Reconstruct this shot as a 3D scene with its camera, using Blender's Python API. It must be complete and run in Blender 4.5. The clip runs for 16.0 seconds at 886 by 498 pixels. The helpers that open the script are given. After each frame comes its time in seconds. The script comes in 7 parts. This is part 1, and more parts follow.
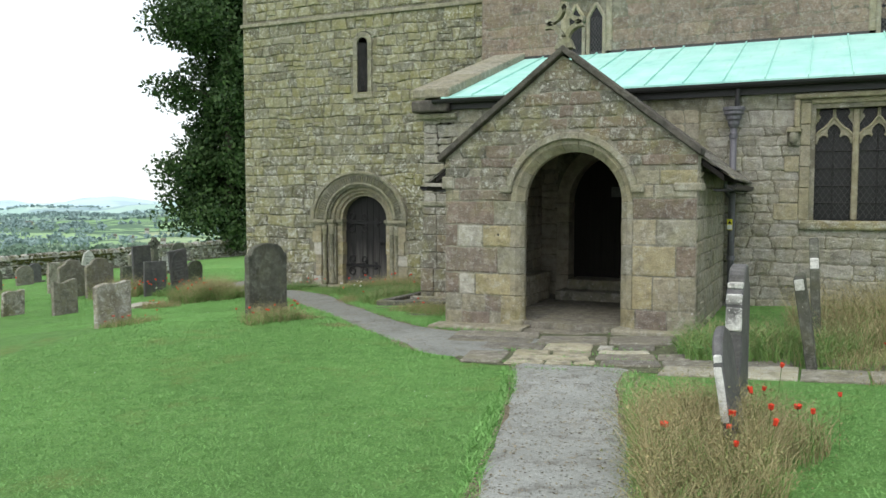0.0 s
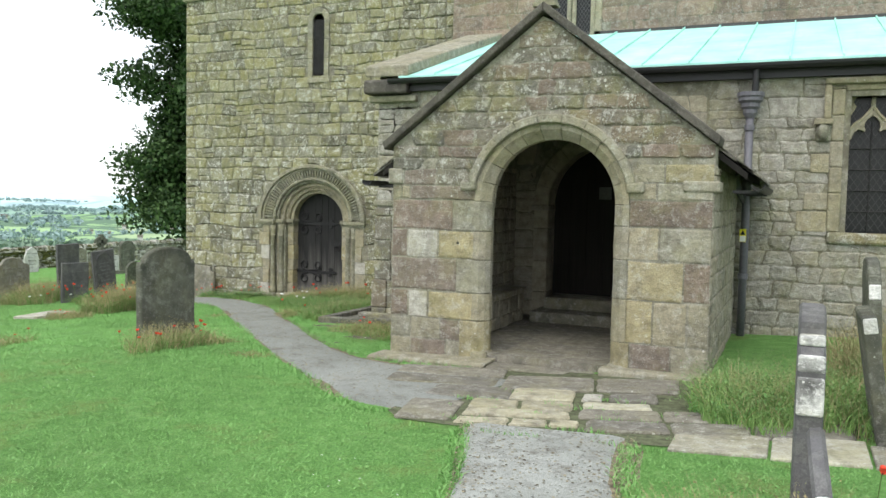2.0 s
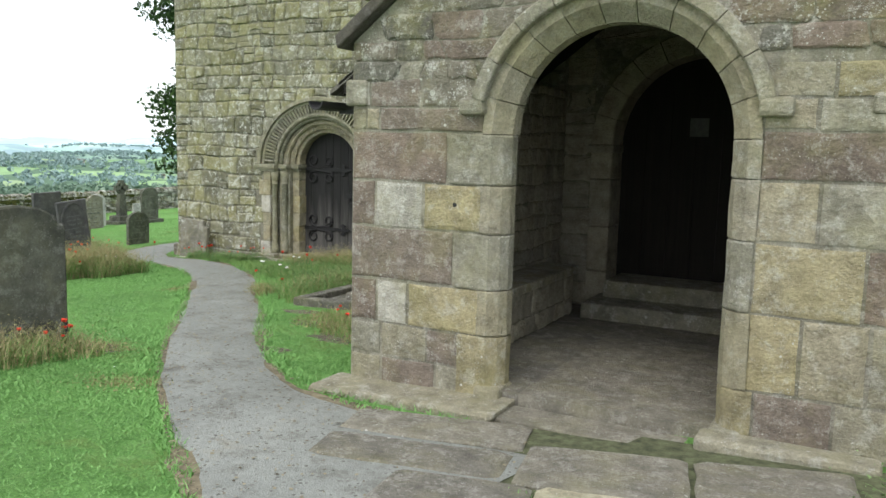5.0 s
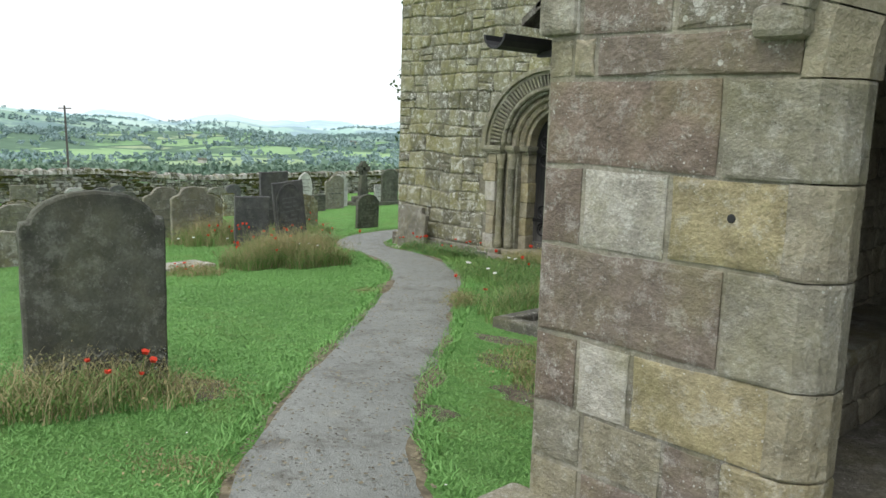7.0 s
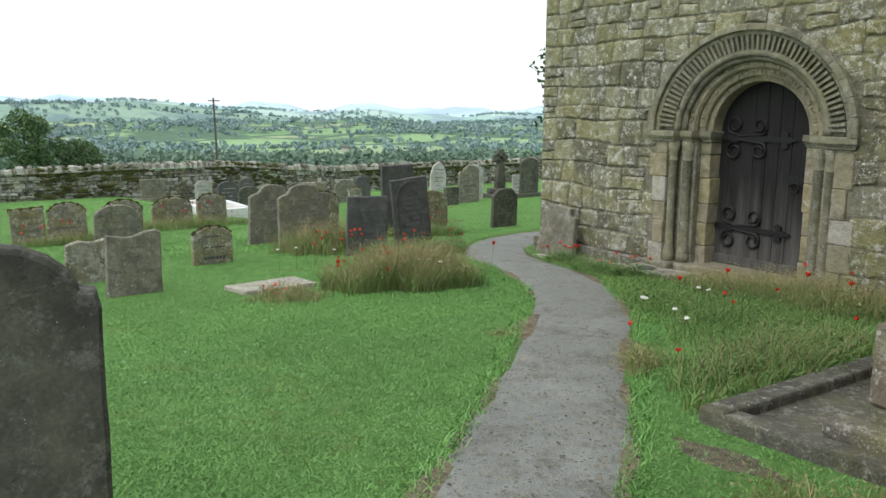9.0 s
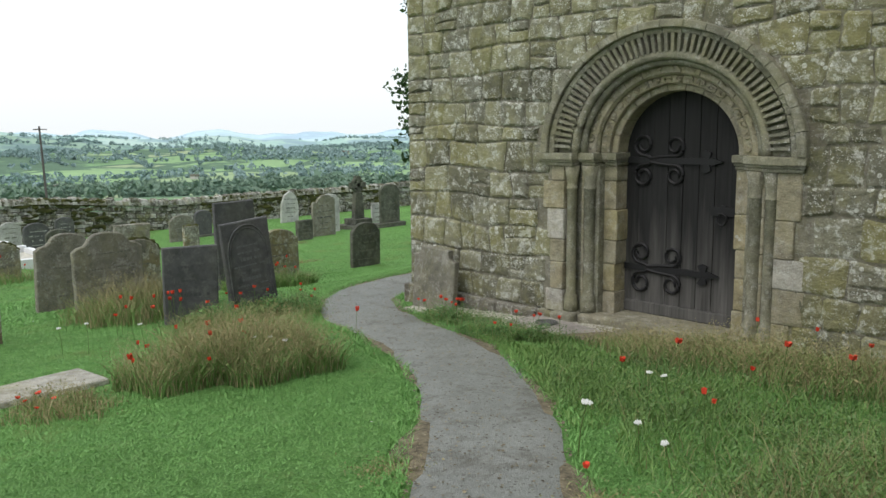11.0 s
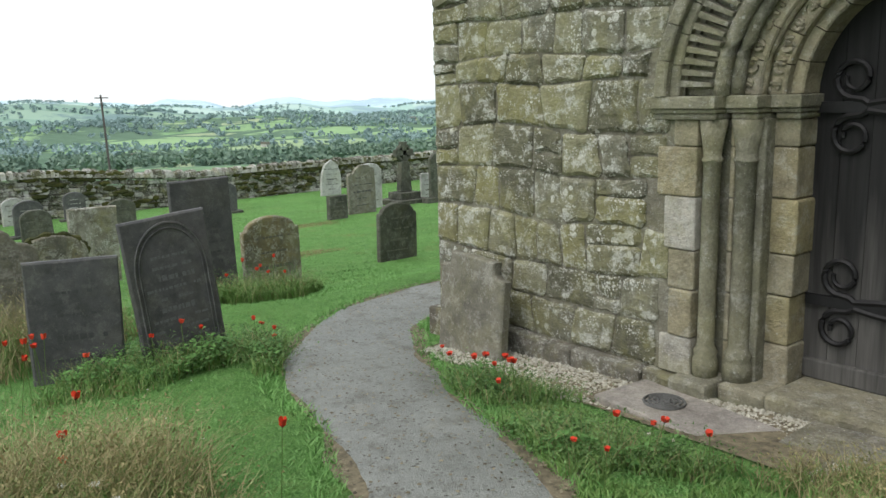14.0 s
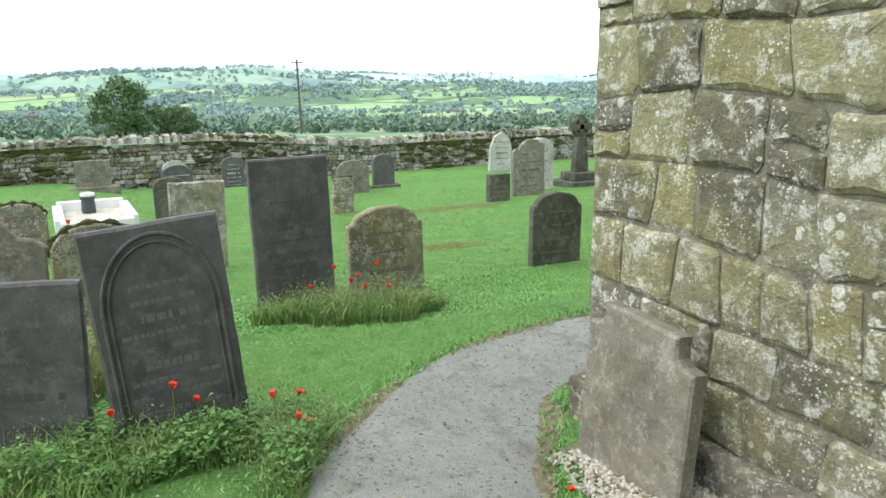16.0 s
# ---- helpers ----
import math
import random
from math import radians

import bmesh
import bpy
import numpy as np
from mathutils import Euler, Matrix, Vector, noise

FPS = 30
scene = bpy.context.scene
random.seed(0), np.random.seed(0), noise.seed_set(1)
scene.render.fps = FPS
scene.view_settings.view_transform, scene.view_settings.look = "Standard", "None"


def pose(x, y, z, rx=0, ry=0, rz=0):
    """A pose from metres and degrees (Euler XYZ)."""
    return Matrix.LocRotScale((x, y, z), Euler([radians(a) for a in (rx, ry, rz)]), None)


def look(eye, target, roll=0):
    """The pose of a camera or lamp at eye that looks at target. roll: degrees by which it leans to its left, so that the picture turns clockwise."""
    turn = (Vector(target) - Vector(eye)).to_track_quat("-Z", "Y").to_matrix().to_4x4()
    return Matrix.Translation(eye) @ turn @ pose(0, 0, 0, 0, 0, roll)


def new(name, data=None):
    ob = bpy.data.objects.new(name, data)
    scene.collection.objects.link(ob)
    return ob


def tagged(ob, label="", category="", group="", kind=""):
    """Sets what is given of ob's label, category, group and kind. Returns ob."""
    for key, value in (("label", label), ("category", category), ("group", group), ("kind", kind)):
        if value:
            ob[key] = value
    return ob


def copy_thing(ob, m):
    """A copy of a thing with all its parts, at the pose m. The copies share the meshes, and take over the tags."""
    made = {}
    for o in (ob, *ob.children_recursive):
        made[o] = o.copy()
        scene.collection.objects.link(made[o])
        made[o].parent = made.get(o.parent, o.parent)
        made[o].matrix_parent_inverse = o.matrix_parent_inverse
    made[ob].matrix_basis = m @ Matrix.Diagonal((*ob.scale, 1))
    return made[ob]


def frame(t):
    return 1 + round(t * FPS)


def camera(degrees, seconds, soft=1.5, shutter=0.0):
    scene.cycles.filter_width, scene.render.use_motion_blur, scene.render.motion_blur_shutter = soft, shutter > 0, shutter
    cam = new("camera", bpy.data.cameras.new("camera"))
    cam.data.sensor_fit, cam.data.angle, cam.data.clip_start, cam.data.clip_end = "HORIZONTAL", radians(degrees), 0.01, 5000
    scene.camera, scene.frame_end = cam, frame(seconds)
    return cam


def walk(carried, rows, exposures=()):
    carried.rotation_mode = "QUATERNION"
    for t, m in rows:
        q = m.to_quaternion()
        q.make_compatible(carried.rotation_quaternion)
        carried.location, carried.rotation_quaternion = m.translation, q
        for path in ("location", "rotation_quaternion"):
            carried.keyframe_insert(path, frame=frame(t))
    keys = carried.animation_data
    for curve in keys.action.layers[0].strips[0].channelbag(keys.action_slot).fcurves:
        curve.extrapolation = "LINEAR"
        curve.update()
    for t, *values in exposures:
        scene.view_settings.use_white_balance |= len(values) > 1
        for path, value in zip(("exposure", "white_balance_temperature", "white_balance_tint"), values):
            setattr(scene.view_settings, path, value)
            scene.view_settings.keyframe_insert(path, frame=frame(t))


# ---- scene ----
cam = camera(57.4, 16.0)
METRES, EYE, TILT, LEAN, TURN = 20.0, 1.78, 0.0, 0.0, 24.9
ROWS = [
    (0.0, 0.0, 0.0, 0.0, 0.0, -3.75, -0.0),
    (0.5, 0.0023, 0.0284, -0.0001, -3.14, -3.37, 0.65),
    (1.0, 0.0082, 0.0588, -0.0006, -1.53, -4.25, 0.03),
    (1.5, 0.0129, 0.0892, -0.0015, -3.79, -3.74, -1.0),
    (2.0, 0.0201, 0.1211, -0.0027, -1.3, -3.58, -1.24),
    (2.5, 0.0245, 0.1518, -0.0043, -2.26, -3.79, -1.8),
    (3.0, 0.0291, 0.1817, -0.0055, -1.83, -6.23, -1.83),
    (3.5, 0.0341, 0.213, -0.0058, 2.26, -9.66, -1.1),
    (4.0, 0.039, 0.2429, -0.0055, 2.09, -7.96, -0.86),
    (6.5, 0.051, 0.3965, -0.0115, 14.09, -8.34, -2.65),
    (7.0, 0.042, 0.4257, -0.0123, 21.08, -9.01, -1.75),
    (7.5, 0.0303, 0.4535, -0.013, 24.63, -10.71, -0.81),
    (8.0, 0.0164, 0.4854, -0.0146, 31.29, -11.37, -1.42),
    (8.5, -0.0001, 0.5145, -0.014, 29.08, -12.87, -1.16),
    (9.0, -0.0148, 0.543, -0.015, 30.72, -10.19, -0.42),
    (9.5, -0.0297, 0.5679, -0.0152, 25.52, -8.9, 0.9),
    (12.0, -0.0915, 0.7108, -0.0203, 20.13, -8.56, 0.56),
    (12.5, -0.1006, 0.7422, -0.0227, 22.36, -8.92, 0.75),
    (13.0, -0.1116, 0.7719, -0.0249, 22.01, -9.42, 0.52),
    (13.5, -0.1194, 0.8033, -0.0268, 24.15, -9.04, 1.13),
    (14.0, -0.1279, 0.8308, -0.0287, 25.23, -10.91, 1.42),
    (14.5, -0.1376, 0.8601, -0.0297, 25.1, -12.94, 1.32),
    (15.0, -0.1474, 0.8903, -0.031, 30.06, -14.23, 0.59),
    (15.5, -0.1613, 0.9185, -0.0325, 29.96, -14.61, 0.34),
    (16.0, -0.1754, 0.9478, -0.0349, 38.46, -12.76, 0.59),
]
LIGHTNESS = [(0.0, 0.15), (0.5, 0.3), (1.5, 0.45), (3.0, 0.7), (3.5, 0.6), (4.0, 0.5), (6.5, 0.28), (7.5, 0.08), (9.0, 0.05), (9.5, -0.17), (9.7, -0.17), (12.0, 0.0), (13.0, -0.02), (14.5, 0.18), (15.2, 0.42), (15.5, 0.52), (16.0, 0.65)]
walk(cam, [(t, pose(0, 0, EYE, TILT, LEAN, TURN) @ pose(METRES * x, METRES * y, METRES * z, 90 + pitch, roll, yaw)) for t, x, y, z, yaw, pitch, roll in ROWS],
     exposures=LIGHTNESS)

# ---- light: a bright overcast sky and a weak, very soft sun ----
SUN_EL, SUN_AZ = radians(52), radians(200)
world = bpy.data.worlds.new("overcast_sky")
scene.world = world
world.use_nodes = True
wn, wl = world.node_tree.nodes, world.node_tree.links
wn.clear()
sky = wn.new("ShaderNodeTexSky")
sky.sky_type, sky.sun_disc = "NISHITA", False
sky.sun_elevation, sky.sun_rotation = SUN_EL, SUN_AZ
sky.air_density, sky.dust_density, sky.altitude = 1.0, 4.0, 150
bg_sky = wn.new("ShaderNodeBackground")
bg_sky.inputs["Strength"].default_value = 0.06
bg_cloud = wn.new("ShaderNodeBackground")
bg_cloud.inputs["Color"].default_value = (0.95, 1.0, 1.02, 1)
bg_cloud.inputs["Strength"].default_value = 1.0
wadd = wn.new("ShaderNodeAddShader")
wout = wn.new("ShaderNodeOutputWorld")
wl.new(sky.outputs[0], bg_sky.inputs["Color"])
wl.new(bg_sky.outputs[0], wadd.inputs[0])
wl.new(bg_cloud.outputs[0], wadd.inputs[1])
wl.new(wadd.outputs[0], wout.inputs[0])
sun = new("sun", bpy.data.lights.new("sun", "SUN"))
sun.data.energy, sun.data.angle, sun.data.color = 0.9, radians(25), (1.0, 0.97, 0.92)
sun.matrix_world = look((-4, -8, 20), (-4 - 8 * math.sin(SUN_AZ - math.pi), 0, 8))

# ---- materials ----
class Nodes:
    """A small builder of node materials."""
    def __init__(self, name):
        self.m = bpy.data.materials.new(name)
        self.m.use_nodes = True
        self.n, self.l = self.m.node_tree.nodes, self.m.node_tree.links
        self.b = self.n["Principled BSDF"]
        self.pos = self.n.new("ShaderNodeNewGeometry").outputs["Position"]

    def link(self, a, b):
        self.l.new(a, b)

    def scaled(self, sx, sy, sz):
        k = self.n.new("ShaderNodeVectorMath")
        k.operation = "MULTIPLY"
        k.inputs[1].default_value = (sx, sy, sz)
        self.link(self.pos, k.inputs[0])
        return k.outputs[0]

    def noise(self, scale, detail=4, rough=0.6, vec=None):
        k = self.n.new("ShaderNodeTexNoise")
        k.inputs["Scale"].default_value, k.inputs["Detail"].default_value, k.inputs["Roughness"].default_value = scale, detail, rough
        self.link(vec or self.pos, k.inputs["Vector"])
        return k.outputs["Fac"]

    def voronoi(self, scale, feature="F1", vec=None, out="Distance"):
        k = self.n.new("ShaderNodeTexVoronoi")
        k.feature = feature
        k.inputs["Scale"].default_value = scale
        self.link(vec or self.pos, k.inputs["Vector"])
        return k.outputs[out]

    def ramp(self, fac, stops):
        k = self.n.new("ShaderNodeValToRGB")
        e = k.color_ramp.elements
        while len(e) < len(stops):
            e.new(0.5)
        for el, (p, col) in zip(e, stops):
            el.position = p
            el.color = (*col, 1) if not isinstance(col, (int, float)) else (col, col, col, 1)
        self.link(fac, k.inputs[0])
        return k.outputs[0]

    def mix(self, fac, a, b, blend="MIX"):
        k = self.n.new("ShaderNodeMix")
        k.data_type, k.blend_type = "RGBA", blend
        for sock, v in ((k.inputs[0], fac), (k.inputs[6], a), (k.inputs[7], b)):
            if isinstance(v, (int, float)):
                sock.default_value = v
            elif isinstance(v, tuple):
                sock.default_value = (*v, 1)
            else:
                self.link(v, sock)
        return k.outputs[2]

    def math(self, op, a, b=0.0, c=0.0):
        k = self.n.new("ShaderNodeMath")
        k.operation = op
        for sock, v in zip(k.inputs, (a, b, c)):
            if isinstance(v, (int, float)):
                sock.default_value = v
            else:
                self.link(v, sock)
        return k.outputs[0]

    def random(self, how):
        if how == "object":
            return self.n.new("ShaderNodeObjectInfo").outputs["Random"]
        return self.n.new("ShaderNodeNewGeometry").outputs["Random Per Island"]

    def done(self, col, rough=0.85, bump=None, strength=0.3, dist=0.01, spec=0.3, metal=0.0):
        if isinstance(col, tuple):
            self.b.inputs["Base Color"].default_value = (*col, 1)
        else:
            self.link(col, self.b.inputs["Base Color"])
        if isinstance(rough, (int, float)):
            self.b.inputs["Roughness"].default_value = rough
        else:
            self.link(rough, self.b.inputs["Roughness"])
        self.b.inputs["Specular IOR Level"].default_value = spec
        self.b.inputs["Metallic"].default_value = metal
        if bump is not None:
            k = self.n.new("ShaderNodeBump")
            k.inputs["Strength"].default_value, k.inputs["Distance"].default_value = strength, dist
            self.link(bump, k.inputs["Height"])
            self.link(k.outputs[0], self.b.inputs["Normal"])
        return self.m


def stone_mat(name, tones, how=None, lichen=0.6, lichen_col=(0.55, 0.55, 0.5), soil=0.5, rough=0.9, grain=60, relief=0.8):
    """Weathered stone: tones picked stone by stone, mottled at two scales, with pale lichen spots and dark stains."""
    k = Nodes(name)
    big, fine = k.noise(1.7, 3), k.noise(grain, 4, 0.7)
    mid = k.noise(9.0, 5, 0.65)
    if how:
        pick = k.math("ADD", k.random(how), k.math("MULTIPLY", k.math("SUBTRACT", big, 0.5), 0.35))
    else:
        pick = k.math("ADD", k.math("MULTIPLY", k.math("SUBTRACT", big, 0.5), 2.2), 0.5)
    n = len(tones)
    col = k.ramp(pick, [((i + 0.5) / n, t) for i, t in enumerate(tones)])
    col = k.mix(0.6, col, k.ramp(mid, [(0.28, 0.5), (0.5, 1.0), (0.72, 1.4)]), "MULTIPLY")
    col = k.mix(0.6, col, k.ramp(fine, [(0.3, 0.65), (0.7, 1.3)]), "MULTIPLY")
    stain = k.ramp(k.noise(3.1, 5, 0.7), [(0.5, 0.0), (0.72, 1.0)])
    col = k.mix(k.math("MULTIPLY", stain, soil), col, (0.055, 0.052, 0.045))
    spots = k.math("LESS_THAN", k.voronoi(13.0, vec=k.scaled(1, 1, 1)), k.math("MULTIPLY", k.ramp(k.noise(2.3, 3), [(0.48, 0.0), (0.75, 1.0)]), 0.55 * lichen))
    speck = k.math("LESS_THAN", k.voronoi(48.0), k.math("MULTIPLY", k.ramp(k.noise(4.7, 3), [(0.45, 0.0), (0.7, 1.0)]), 0.5 * lichen))
    col = k.mix(k.math("MULTIPLY", k.math("MAXIMUM", spots, speck), k.ramp(fine, [(0.35, 0.3), (0.6, 0.95)])), col, lichen_col)
    patch = k.math("MULTIPLY", k.ramp(k.noise(8.5, 9, 0.85), [(0.515, 0.0), (0.575, 1.0)]), 0.8 * min(1.0, lichen))
    col = k.mix(k.math("MULTIPLY", patch, k.ramp(fine, [(0.3, 0.35), (0.6, 1.0)])), col, lichen_col)
    algae = k.math("MULTIPLY", k.ramp(k.noise(2.7, 6, 0.7), [(0.48, 0.0), (0.66, 1.0)]), 0.5 * min(1.0, lichen))
    col = k.mix(algae, col, (0.27, 0.26, 0.10))
    pit = k.noise(26, 5, 0.75)
    height = k.math("ADD", k.math("ADD", mid, k.math("MULTIPLY", pit, 0.8)), k.math("MULTIPLY", fine, 0.35))
    return k.done(col, rough, height, relief, 0.03, 0.2)


TOWER_TONES = [(0.135, 0.132, 0.092), (0.20, 0.195, 0.125), (0.25, 0.238, 0.122), (0.175, 0.172, 0.132), (0.235, 0.23, 0.165), (0.275, 0.268, 0.16)]
M_tower = stone_mat("tower_rubble", TOWER_TONES, "object", lichen=1.05, soil=0.22, lichen_col=(0.66, 0.67, 0.61))
M_tower_far = stone_mat("tower_rubble_joined", TOWER_TONES, "island", lichen=0.95, soil=0.22, lichen_col=(0.56, 0.57, 0.50))
AISLE_TONES = [(0.25, 0.24, 0.20), (0.33, 0.315, 0.26), (0.28, 0.27, 0.235), (0.37, 0.355, 0.31), (0.30, 0.28, 0.22)]
M_aisle = stone_mat("aisle_rubble", AISLE_TONES, "object", lichen=0.6)
NAVE_TONES = [(0.20, 0.155, 0.125), (0.25, 0.19, 0.15), (0.22, 0.185, 0.15), (0.28, 0.22, 0.17)]
M_nave = stone_mat("nave_gritstone", NAVE_TONES, "object", lichen=0.4)
M_pink = stone_mat("pink_gritstone", [(0.185, 0.15, 0.122), (0.225, 0.18, 0.145), (0.20, 0.168, 0.138)], "object", lichen=0.5)
M_buff = stone_mat("buff_sandstone", [(0.31, 0.275, 0.17), (0.36, 0.315, 0.185), (0.32, 0.29, 0.21)], "object", lichen=0.5)
M_grey = stone_mat("grey_sandstone", [(0.25, 0.24, 0.19), (0.31, 0.295, 0.23), (0.28, 0.26, 0.19)], "object", lichen=0.5)
M_pale = stone_mat("pale_limestone", [(0.40, 0.385, 0.33), (0.45, 0.43, 0.37)], "object", lichen=0.8)
M_gable = stone_mat("gable_gritstone", [(0.15, 0.145, 0.12), (0.20, 0.185, 0.145), (0.175, 0.165, 0.135), (0.21, 0.175, 0.13)], "object", lichen=0.9)
M_dressed = stone_mat("dressed_sandstone", [(0.29, 0.265, 0.185), (0.35, 0.315, 0.21), (0.31, 0.285, 0.215)], "object", lichen=0.3, soil=0.4)
M_carved = stone_mat("carved_sandstone", [(0.21, 0.205, 0.155), (0.27, 0.26, 0.185)], "object", lichen=0.5, soil=0.45)
M_mortar = stone_mat("lime_mortar", [(0.15, 0.14, 0.105), (0.23, 0.22, 0.17)], None, lichen=0.45, soil=0.6, relief=0.6)
M_lime = stone_mat("pale_lime_mortar", [(0.20, 0.19, 0.15), (0.31, 0.295, 0.24)], None, lichen=0.5, soil=0.5, relief=0.6)
M_coping = stone_mat("dark_coping_stone", [(0.075, 0.07, 0.062), (0.12, 0.11, 0.095)], None, lichen=0.12)
M_flag = stone_mat("worn_flagstone", [(0.22, 0.21, 0.165), (0.31, 0.29, 0.22), (0.19, 0.18, 0.145), (0.44, 0.42, 0.32)], "object", lichen=0.6)
M_flagpale = stone_mat("cream_worn_flagstone", [(0.33, 0.305, 0.215), (0.42, 0.39, 0.285)], "object", lichen=0.4, soil=0.7)
M_flagdark = stone_mat("grey_brown_flagstone", [(0.17, 0.16, 0.135), (0.22, 0.205, 0.165)], "object", lichen=0.4, soil=0.5)
# damp stone, its tones lowered further for the church's shade on the plot
M_bed = stone_mat("shaded_damp_stone_bed", [(0.10, 0.097, 0.08), (0.15, 0.145, 0.12)], None, lichen=0.5, soil=0.6)
M_slate = stone_mat("dark_slate", [(0.082, 0.082, 0.085), (0.108, 0.106, 0.108)], None, lichen=0.12, soil=0.15, rough=0.6, grain=140, relief=0.12)
M_greystone = stone_mat("weathered_grey_headstone", [(0.06, 0.063, 0.052), (0.105, 0.108, 0.086), (0.08, 0.085, 0.066)], None, lichen=0.2, soil=0.75, relief=0.35)
M_brownstone = stone_mat("brown_sandstone_headstone", [(0.155, 0.148, 0.12), (0.205, 0.195, 0.155), (0.175, 0.168, 0.14)], None, lichen=0.4, soil=0.6, relief=0.35)
M_lichen = stone_mat("lichened_headstone", [(0.17, 0.165, 0.13), (0.23, 0.195, 0.11), (0.21, 0.20, 0.16), (0.16, 0.155, 0.125)], None, lichen=1.2, lichen_col=(0.50, 0.50, 0.43), soil=0.6, relief=0.5)
M_palestone = stone_mat("pale_headstone", [(0.42, 0.42, 0.40), (0.52, 0.52, 0.49)], None, lichen=0.3, soil=0.35)
M_whitetop = stone_mat("white_crusted_headstone", [(0.17, 0.155, 0.12), (0.34, 0.32, 0.27), (0.22, 0.20, 0.15)], None, lichen=1.1, lichen_col=(0.6, 0.59, 0.54), soil=0.9)
M_crust = stone_mat("white_lichen_crust", [(0.55, 0.55, 0.52), (0.75, 0.75, 0.72)], None, lichen=0.6, lichen_col=(0.8, 0.8, 0.78), soil=0.3)
M_edge = stone_mat("slate_crusted_with_lichen", [(0.07, 0.07, 0.07), (0.30, 0.30, 0.28), (0.60, 0.60, 0.57), (0.12, 0.12, 0.115)], None, lichen=1.0, lichen_col=(0.72, 0.72, 0.69), soil=0.5, relief=0.5)
M_damp = stone_mat("damp_lichen_crust", [(0.045, 0.045, 0.036), (0.075, 0.075, 0.06)], None, lichen=0.7, lichen_col=(0.42, 0.43, 0.39), soil=0.6, relief=0.9)
M_dry = stone_mat("dry_stone", [(0.11, 0.105, 0.085), (0.24, 0.23, 0.195), (0.52, 0.51, 0.47), (0.075, 0.075, 0.05)], "island", lichen=1.0, soil=0.8)
M_moss = stone_mat("moss_cushion", [(0.045, 0.05, 0.015), (0.085, 0.085, 0.025)], "island", lichen=0.0, soil=0.3)
M_gravel = stone_mat("pale_gravel", [(0.50, 0.475, 0.39), (0.64, 0.62, 0.54), (0.40, 0.38, 0.30)], "island", lichen=0.1, soil=0.1)
M_concrete = stone_mat("stained_concrete", [(0.33, 0.30, 0.27), (0.40, 0.365, 0.33)], None, lichen=0.2, soil=0.3)
M_inside = stone_mat("porch_plaster_stone", [(0.37, 0.335, 0.25), (0.31, 0.29, 0.23)], "object", lichen=0.1)


def tarmac_mat(name="worn_tarmac", light=1.0):
    k = Nodes(name)
    fine, mid, big = k.noise(140, 3, 0.7), k.noise(14, 4), k.noise(0.9, 4)
    col = k.ramp(big, [(0.3, (0.198 * light, 0.208 * light, 0.19 * light)), (0.7, (0.278 * light, 0.29 * light, 0.268 * light))])
    col = k.mix(0.7, col, k.ramp(fine, [(0.3, 0.55), (0.65, 1.3)]), "MULTIPLY")
    col = k.mix(0.5, col, k.ramp(mid, [(0.3, 0.75), (0.7, 1.2)]), "MULTIPLY")
    chips = k.math("LESS_THAN", k.voronoi(26), 0.27)
    col = k.mix(k.math("MULTIPLY", chips, k.ramp(mid, [(0.42, 0.0), (0.6, 0.8)])), col, (0.06, 0.055, 0.045))
    straw = k.ramp(k.noise(2.2, 5, 0.7), [(0.60, 0.0), (0.75, 0.5)])
    col = k.mix(straw, col, (0.31, 0.285, 0.22))
    dirt = k.ramp(k.noise(3.4, 6, 0.8), [(0.51, 0.0), (0.68, 0.7)])
    col = k.mix(dirt, col, (0.085, 0.075, 0.058))
    return k.done(col, k.ramp(big, [(0.3, 0.55), (0.7, 0.8)]), k.math("ADD", fine, k.math("MULTIPLY", k.voronoi(90), 0.8)), 0.6, 0.008, 0.35)


def lawn_mat():
    k = Nodes("mown_lawn")
    fine, mid, big = k.noise(55, 5, 0.75), k.noise(6, 5, 0.7), k.noise(0.35, 4, 0.6)
    col = k.ramp(mid, [(0.3, (0.125, 0.28, 0.07)), (0.55, (0.175, 0.365, 0.10)), (0.75, (0.245, 0.42, 0.145))])
    col = k.mix(0.8, col, k.ramp(fine, [(0.25, 0.45), (0.5, 0.95), (0.75, 1.6)]), "MULTIPLY")
    col = k.mix(0.5, col, k.ramp(big, [(0.35, 0.8), (0.65, 1.25)]), "MULTIPLY")
    dry = k.ramp(k.noise(0.9, 6, 0.75), [(0.54, 0.0), (0.70, 0.6)])
    col = k.mix(dry, col, (0.25, 0.27, 0.09))
    return k.done(col, 0.9, k.math("ADD", fine, k.noise(200, 2)), 0.9, 0.03, 0.15)


